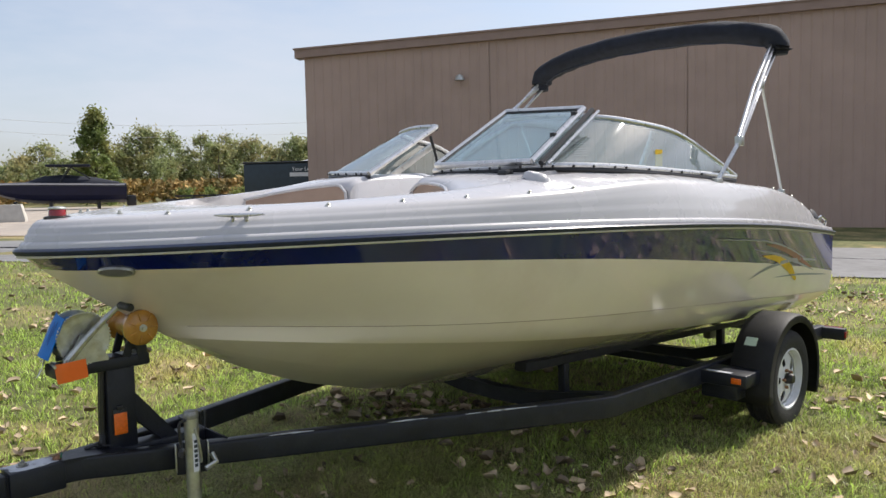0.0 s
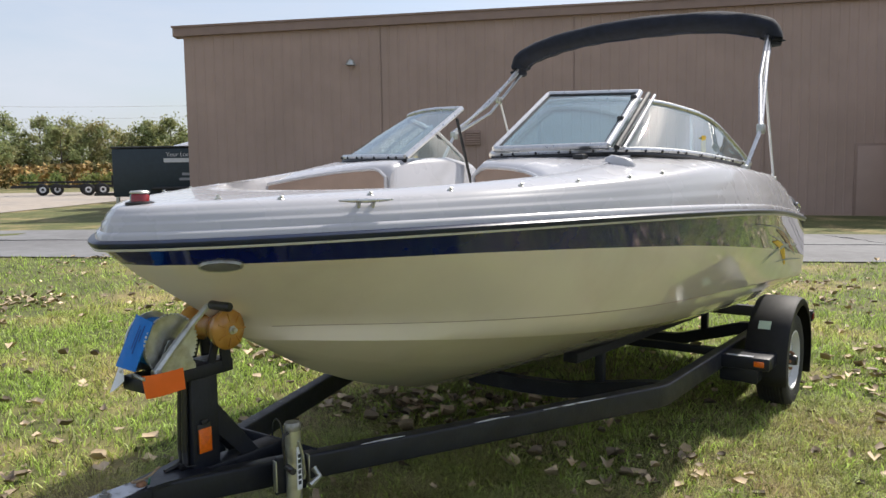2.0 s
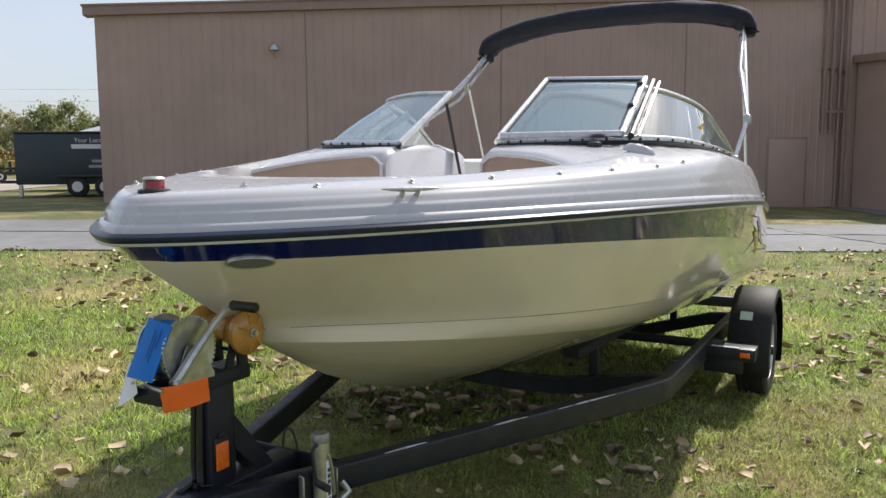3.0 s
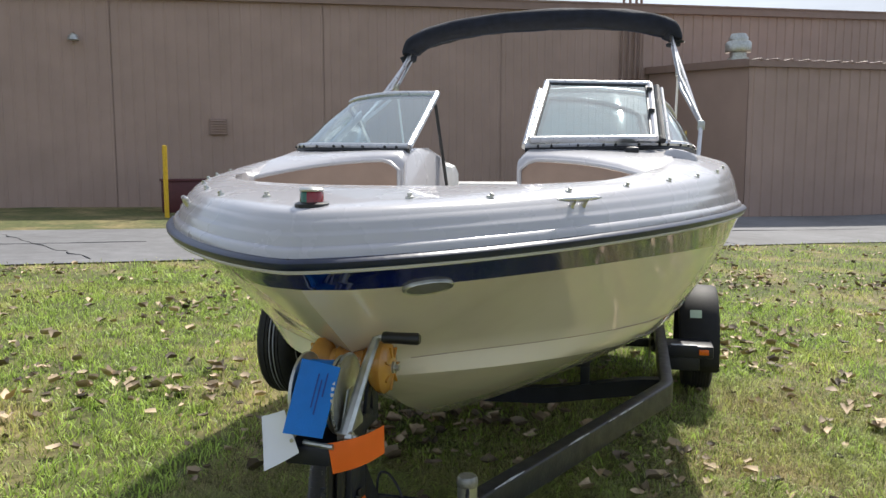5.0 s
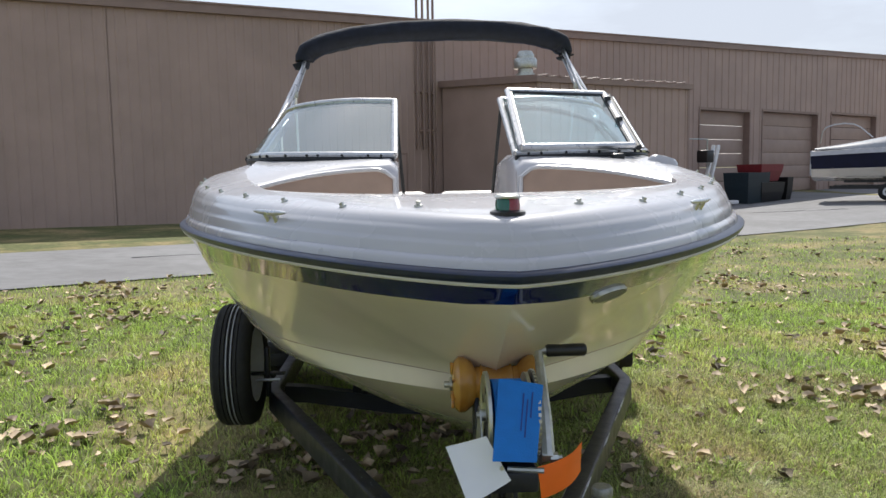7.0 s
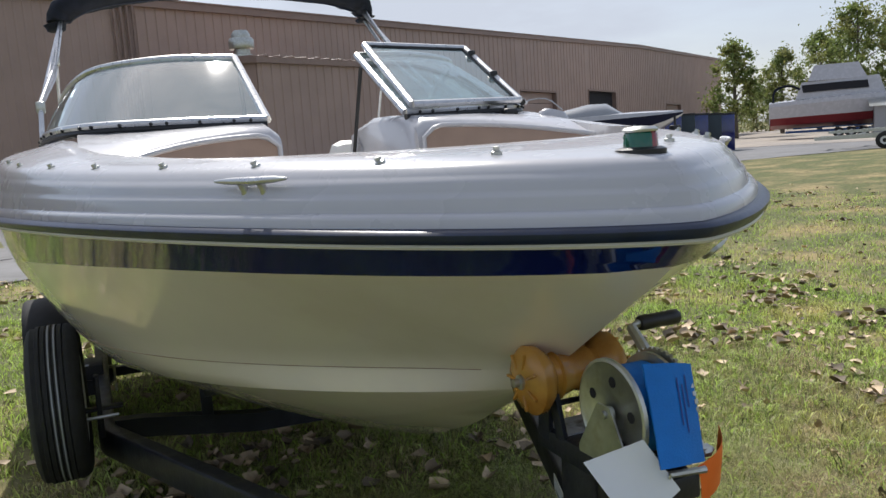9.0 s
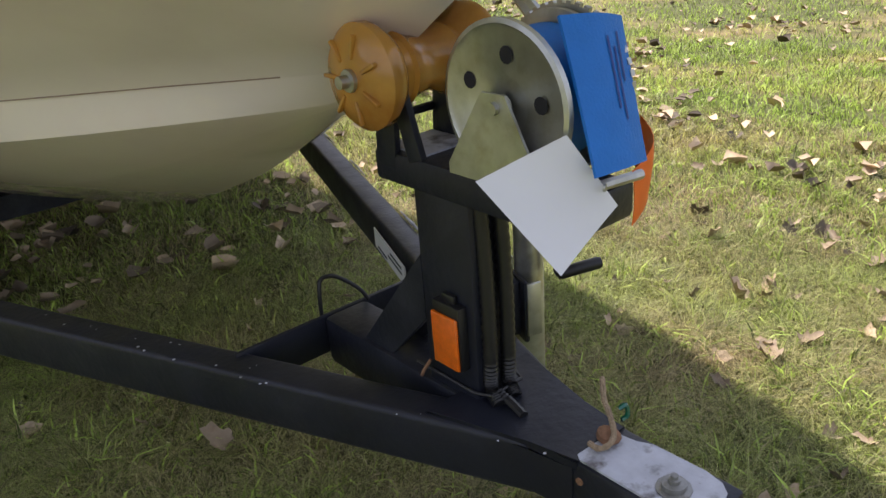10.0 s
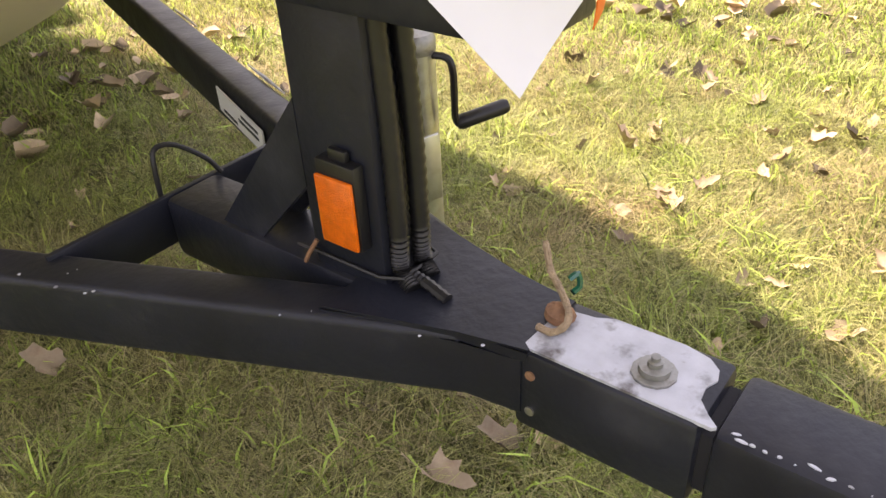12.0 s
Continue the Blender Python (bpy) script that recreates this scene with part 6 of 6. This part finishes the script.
for k in range(5):
    x, y = bearing8(1352 + 25 * k, 43 + 0.6 * k)
    c = thing("dark_container", "tall dark blue wrapped storage crate on the gravel", "crate", "dark crates beside the hall", at=pose(x, y, 0.1, 0, 0, -28))
    part("body", span((-0.42, -0.5, 0.0), (0.42, 0.5, 2.05 - 0.03 * k), 0.03), M_TEAL if k % 2 else M_NAVY, c)
    part("lid", span((-0.45, -0.53, 2.0 - 0.03 * k), (0.45, 0.53, 2.1 - 0.03 * k), 0.02), M_BLACKP, c)
for k, (px, d, h, w) in enumerate(((1478, 78, 8.6, 5.4), (1568, 92, 8.6, 5.0), (1640, 88, 9.6, 6.2), (1715, 78, 10.6, 7.5), (1790, 80, 10.5, 7), (1520, 120, 6, 9), (1700, 125, 6, 10), (1850, 120, 7, 10), (1950, 115, 6.5, 10))):
    x, y = bearing8(px, d)
    tree(x, y, h, w, 60 + k, "green leafy tree behind the boat yard", M_FOL2 if k > 4 else M_FOL, n=6500, low=0.22 if k < 5 else 0.05, size=0.16, clumps=50)
# cabin cruiser on a blue trailer
x, y = bearing8(1704, 62)
m = pose(x, y, 0.30, 0, 0, -48)
cr, hr = far_boat("cabin_cruiser", "white flybridge cabin cruiser with a red bottom on a blue trailer", m, 10.5, 3.2, 2.0, M_REDB, M_GEL, M_GEL)
part("cabin", loft([[Vector((x_, s * w, z)) for s in (-1, 1)] + [Vector((x_ + 0.4 * (1 if x_ < 0 else -1), s * w * 0.85, z + 1.15)) for s in (1, -1)] for x_, w, z in ((-3.6, 1.3, 2.5), (1.0, 1.2, 2.6), (1.9, 0.9, 2.65))], True, True), M_GEL, cr)
part("cabin_window", loft([[Vector((x_, -w, z)), Vector((x_ - 0.1, -w * 0.93, z + 0.5))] for x_, w, z in ((-3.1, 1.28, 2.95), (-1.0, 1.27, 3.0), (0.9, 1.2, 3.0))]), M_SHADEBLACK, cr)
part("flybridge", loft([[Vector((x_, s * w, 3.7)) for s in (-1, 1)] + [Vector((x_ * 0.75 - 0.3, s * w * 0.6, 4.75)) for s in (1, -1)] for x_, w in ((-2.8, 1.2), (0.8, 1.0))], True, True), M_GEL, cr)
part("stern_arch", tube(spline([(-5.0, -1.2, 2.2), (-4.9, -1.2, 3.2), (-4.0, -1.2, 3.5), (-3.3, -1.2, 3.2)], 10), 0.09, 6), M_CANVAS, cr)
part("bow_rail", tube(spline([(1.8, -1.2, 2.9), (3.5, -0.9, 3.1), (5.2, 0, 3.2), (3.5, 0.9, 3.1), (1.8, 1.2, 2.9)], 16), 0.025, 6), M_ALU, cr)
flat_trailer(pose(x, y, 0.10, 0, 0, -48), "long blue steel boat trailer", 8.5, M_BLUEP, 3)
for k, (px, d, r_) in enumerate(((1815, 38, -55), (1885, 40, -60), (1965, 42, -58))):
    x, y = bearing8(px, d)
    flat_trailer(pose(x, y, 0.10, 0, 0, r_), "empty galvanised boat trailer in the yard", 7.0, M_GALV, 3)
x, y = bearing8(1900, 62)
hs = thing("far_shed", "low grey shed beyond the boats", "shed", at=pose(x, y, 0.1, 0, 0, -50))
part("wall", span((-4.5, -3, 0), (4.5, 3, 1.9)), M_DECALG, hs)
part("roof", loft([[Vector((x_, -3.3, 1.9)), Vector((x_, 0, 2.6)), Vector((x_, 3.3, 1.9))] for x_ in (-4.8, 4.8)], cap=False), M_GALV, hs)

# by the hall doors: propeller stand, planter boxes, small green boat
sw = thing("engine_stand", "white steel engine stand on a low trolley", "stand", at=HALL @ Matrix.Translation((33.3, -3.6, -0.30)))
part("trolley", span((-1.9, -0.2, 0.25), (2.2, 0.2, 0.40), 0.03), M_INKW, sw)
for a in (-0.35, 0.0):
    part("strut", beam((a, 0, 0.35), (a + 0.9, 0, 2.7), 0.12, 0.12, up=(0, 1, 0)), M_INKW, sw)
part("bracket", span((-0.3, -0.25, 2.0), (0.2, 0.25, 2.5), 0.05), M_BLACKP, sw)
fn = thing("wire_fence", "chain-link gate panels by the hall doors", "fence", at=HALL @ Matrix.Translation((33.5, -1.6, -0.35)))
for k in range(4):
    part("post", tube([(-3.0 + 2.0 * k, 0, 0), (-3.0 + 2.0 * k, 0, 3.1)], 0.04, 6), M_GALV, fn)
for zz in (0.2, 3.1):
    part("rail", tube([(-3, 0, zz), (3, 0, zz)], 0.03, 6), M_GALV, fn)
for k, (s, z0, z1, w, mat, nm) in enumerate(((38.3, 0.0, 1.55, 0.9, M_TEAL, "dark teal tipped cart"), (39.4, 1.15, 1.9, 0.95, M_REDB, "red plastic bin on a dark stand"), (39.5, 0.0, 1.1, 1.0, M_BLACKP, "dark stand under a red bin"), (41.0, 0.0, 1.3, 0.25, M_BLACKP, "leaning dark panel"))):
    c = thing("yard_cart", nm + " by the hall doors", "cart", at=HALL @ Matrix.Translation((s - 1.2, -3.2, -0.3)))
    part("body", loft([[Vector((sx * w * f, sy * 0.6 * f, z)) for sx, sy in ((-1, -1), (1, -1), (1, 1), (-1, 1))] for f, z in ((0.75, z0), (0.95, z0 + (z1 - z0) * 0.6), (1.0, z1))], True, True), mat, c, smooth=False)
gb = HALL @ Matrix.Translation((49.5, -9.5, -0.25)) @ pose(0, 0, 0, 0, 0, -160)
g_, hr = far_boat("green_boat", "dark green runabout on a trailer before the hall", gb, 6.0, 2.2, 1.1, M_GREENP, M_GREENP, M_GEL)
part("wheel", turned([(0, -0.1), (0.3, -0.1), (0.36, -0.06), (0.36, 0.06), (0.3, 0.1), (0, 0.1)], Matrix.Translation((-0.4, 1.05, 0.36)) @ pose(0, 0, 0, 0, 0, 90), 18), M_RUBBER, g_)


# ---- grass and fallen leaves ----
def blades(name, n, lo, hi, height, width, mat, seed, label, keep=None, lay=0.5):
    r = np.random.RandomState(seed)
    x, y = r.uniform(lo[0], hi[0], n), r.uniform(lo[1], hi[1], n)
    if keep is not None:
        k = keep(x, y, r)
        x, y = x[k], y[k]
    gap = np.sin(x * 5.2 + 2 * np.sin(y * 3.7)) * np.sin(y * 6.1 + 2 * np.sin(x * 4.3)) + 0.7 * np.sin(x * 19 + 2 * np.sin(y * 13)) * np.sin(y * 21)
    k = r.uniform(0, 1, n if keep is None else len(x)) < 0.72 + 0.34 * gap
    x, y = x[k], y[k]
    n = len(x)
    z = ground_z(x)
    a, b = r.uniform(0, 2 * np.pi, n), r.uniform(0, 2 * np.pi, n)
    tuft = np.sin(x * 9.1 + 2.1 * np.sin(y * 5.3)) * np.sin(y * 8.3 + 1.7 * np.sin(x * 6.7)) + 0.6 * np.sin(x * 23 + 3 * np.sin(y * 17)) * np.sin(y * 27)
    h = height * r.uniform(0.45, 1.25, n) * (1 + 0.42 * tuft)
    tip = h * lay * r.uniform(0.2, 2.2, n)
    wx, wy = np.cos(a) * width * r.uniform(0.6, 1.3, n), np.sin(a) * width * r.uniform(0.6, 1.3, n)
    tx_, ty_ = np.cos(b) * tip, np.sin(b) * tip
    p0 = np.stack([x - wx, y - wy, z - 0.004], 1)
    p1 = np.stack([x + wx, y + wy, z - 0.004], 1)
    p2 = np.stack([x + wx * 0.8 + tx_ * 0.35, y + wy * 0.8 + ty_ * 0.35, z + h * 0.6], 1)
    p3 = np.stack([x - wx * 0.8 + tx_ * 0.35, y - wy * 0.8 + ty_ * 0.35, z + h * 0.6], 1)
    p4 = np.stack([x + tx_, y + ty_, z + h * (1.0 - 0.35 * np.minimum(1, tip / h * 0.6))], 1)
    v = np.stack([p0, p1, p2, p3, p4], 1).reshape(-1, 3)
    i = np.arange(n) * 5
    f4 = np.stack([i, i + 1, i + 2, i + 3], 1)
    f3 = np.stack([i + 3, i + 2, i + 4], 1)
    me = bpy.data.meshes.new(name)
    me.vertices.add(len(v))
    me.vertices.foreach_set("co", v.ravel())
    loops = np.concatenate([f4.ravel(), f3.ravel()]).astype(np.int32)
    me.loops.add(len(loops))
    me.loops.foreach_set("vertex_index", loops)
    starts = np.concatenate([np.arange(n) * 4, 4 * n + np.arange(n) * 3]).astype(np.int32)
    me.polygons.add(2 * n)
    me.polygons.foreach_set("loop_start", starts)
    me.update(calc_edges=True)
    me.validate()
    me.materials.append(mat)
    ob = new(name, me)
    return tagged(ob, label, "grass", kind="stuff")


def on_lawn(x, y, r):
    o = (x - CORNER.x) * -GY.x + (y - CORNER.y) * -GY.y
    s = (x - CORNER.x) * GX.x + (y - CORNER.y) * GX.y
    ne = np.interp(s, [-200, 20, 28, 34, 38, 46, 60, 300], [10.6, 10.9, 12.0, 13.9, 17.4, 24, 40, 260])
    d = np.hypot(x - 0.4, y - 1.0)
    return (o > ne + 0.02 + 0.12 * np.sin(s * 3.1) * np.sin(s * 7.7)) & (r.uniform(0, 1, len(x)) < np.clip(1.25 - d / 17.0, 0.22, 1))


def dry_patch(x, y, r):
    """Dead grass is thickest round the hitch."""
    d = np.hypot((x + 0.5) / 1.0, (y - 0.6) / 1.3)
    return r.uniform(0, 1, len(x)) < np.clip(1.25 - 0.75 * d, 0.20, 1.0)


blades("lawn_grass", 300000, (-1.3, -1.0), (3.4, 4.6), 0.045, 0.0016, M_BLADEN, 1, "short green and straw lawn grass near the trailer", None, 0.9)
blades("dry_lawn_grass", 330000, (-1.3, -1.0), (3.4, 4.6), 0.034, 0.0014, M_STRAW, 2, "flattened straw-coloured dead grass", dry_patch, 2.4)
blades("fine_grass", 190000, (-1.2, -0.9), (1.9, 2.3), 0.060, 0.0009, M_BLADEN, 6, "fine matted grass round the hitch", None, 1.7)
blades("mid_grass", 200000, (-5.5, -1), (5.5, 8), 0.055, 0.0030, M_BLADE, 4, "green lawn grass round the trailer", on_lawn, 0.9)
blades("outer_grass", 400000, (-13, -4.5), (14, 17), 0.058, 0.0042, M_BLADE, 3, "green and straw lawn round the boat", on_lawn, 0.8)


def leaf_mesh(seed, size):
    """A curled dry leaf: a lobed outline, cupped and creased along its rib."""
    r = random.Random(seed)
    me = bpy.data.meshes.new("leaf")
    n = 20
    verts, faces = [(0, 0, 0.004)], []
    curl, cup = r.uniform(0.2, 1.1), r.uniform(0.1, 1.1)
    for k in range(n):
        a = 2 * math.pi * k / n
        rad = size * (0.60 + 0.28 * math.cos(a) + 0.13 * math.cos(3 * a + 0.4) + (0.10 if k % 3 == 0 else -0.06) + r.uniform(-0.06, 0.06))
        x, y = rad * math.cos(a), rad * math.sin(a) * 0.8
        verts.append((x, y, 0.004 + abs(y) * cup + curl * x * x / size * 0.5 + r.uniform(0, 0.22) * size))
    for k in range(n):
        faces.append((0, 1 + k, 1 + (k + 1) % n))
    verts += [(-size * 0.5, 0, 0.006), (-size * 1.1, 0.05 * size, 0.012), (-size * 1.08, 0.09 * size, 0.012)]
    faces.append((n + 1, n + 2, n + 3))
    me.from_pydata(verts, [], faces)
    me.materials.append(M_LEAF)
    me.polygons.foreach_set("use_smooth", [True] * len(me.polygons))
    return me


leaf_meshes = [leaf_mesh(k, 0.034 + 0.004 * (k % 6)) for k in range(12)]
lr = random.Random(77)


def leaf_at(x, y):
    o = new("leaf", leaf_meshes[lr.randrange(12)])
    s = lr.uniform(0.7, 1.25)
    o.matrix_world = pose(x, y, float(ground_z(x)) + lr.uniform(0.008, 0.03), lr.uniform(-35, 35), lr.uniform(-35, 35), lr.uniform(0, 360)) @ Matrix.Diagonal((s, s, s, 1))
    o.parent = lawn


centres = [(lr.uniform(-4.2, 4.2), lr.uniform(-0.5, 7.5)) for _ in range(46)] + [(0.9, 0.38), (1.45, 0.5), (1.15, 0.6), (1.7, 1.0), (1.5, 0.2), (1.56, 3.9), (1.9, 3.4)]
for k in range(300):
    if k < 70:
        leaf_at(lr.uniform(-0.6, 2.8), lr.uniform(-0.3, 2.6))
    elif k < 110:
        leaf_at(1.35 + lr.gauss(0, 0.35), 0.65 + lr.gauss(0, 0.35))
    else:
        c = lr.choice(centres)
        leaf_at(c[0] + lr.gauss(0, 0.16), c[1] + lr.gauss(0, 0.16))


def leaf_scatter(name, n, seed):
    r = np.random.RandomState(seed)
    x, y = r.uniform(-14, 15, n), r.uniform(-4.5, 17, n)
    cx, cy = r.uniform(-13, 14, 160), r.uniform(0, 15, 160)
    pick = r.randint(0, 160, n)
    near = r.uniform(0, 1, n) < 0.55
    x = np.where(near, cx[pick] + r.normal(0, 0.25, n), x)
    y = np.where(near, cy[pick] + r.normal(0, 0.25, n), y)
    k = on_lawn(x, y, r) & ~((x > -1.0) & (x < 2.4) & (y > -0.8) & (y < 2.2))
    x, y = x[k], y[k]
    n = len(x)
    z = ground_z(x) + r.uniform(0.012, 0.05, n)
    a = r.uniform(0, 2 * np.pi, n)
    s = r.uniform(0.020, 0.060, n)
    c, d = np.cos(a), np.sin(a)
    # a lobed rim of eight points round a sunken middle, curled up at one side
    rim = [np.stack([x, y, z], 1)]
    curl = r.uniform(0.2, 1.3, n)
    for k in range(8):
        th = 2 * np.pi * k / 8
        rad = s * (0.85 + 0.35 * np.cos(th) + (0.16 if k % 2 else -0.12) + r.uniform(-0.16, 0.16, n))
        u, v_ = rad * np.cos(th), rad * np.sin(th) * 0.75
        rim.append(np.stack([x + u * c - v_ * d, y + u * d + v_ * c, z + np.abs(v_) * curl + 0.35 * s * r.uniform(0, 1, n)], 1))
    v = np.stack(rim, 1).reshape(-1, 3)
    i = (np.arange(n) * 9)[:, None]
    f = np.concatenate([np.concatenate([i, i + 1 + k, i + 1 + (k + 1) % 8], 1) for k in range(8)])
    me = bpy.data.meshes.new(name)
    me.from_pydata(v.tolist(), [], f.tolist())
    me.materials.append(M_LEAFS)
    me.polygons.foreach_set("use_smooth", [True] * len(me.polygons))
    return tagged(new(name, me), "scattered curled brown dry leaves on the lawn", "leaves", kind="stuff")


leaf_scatter("fallen_leaves", 9000, 5)
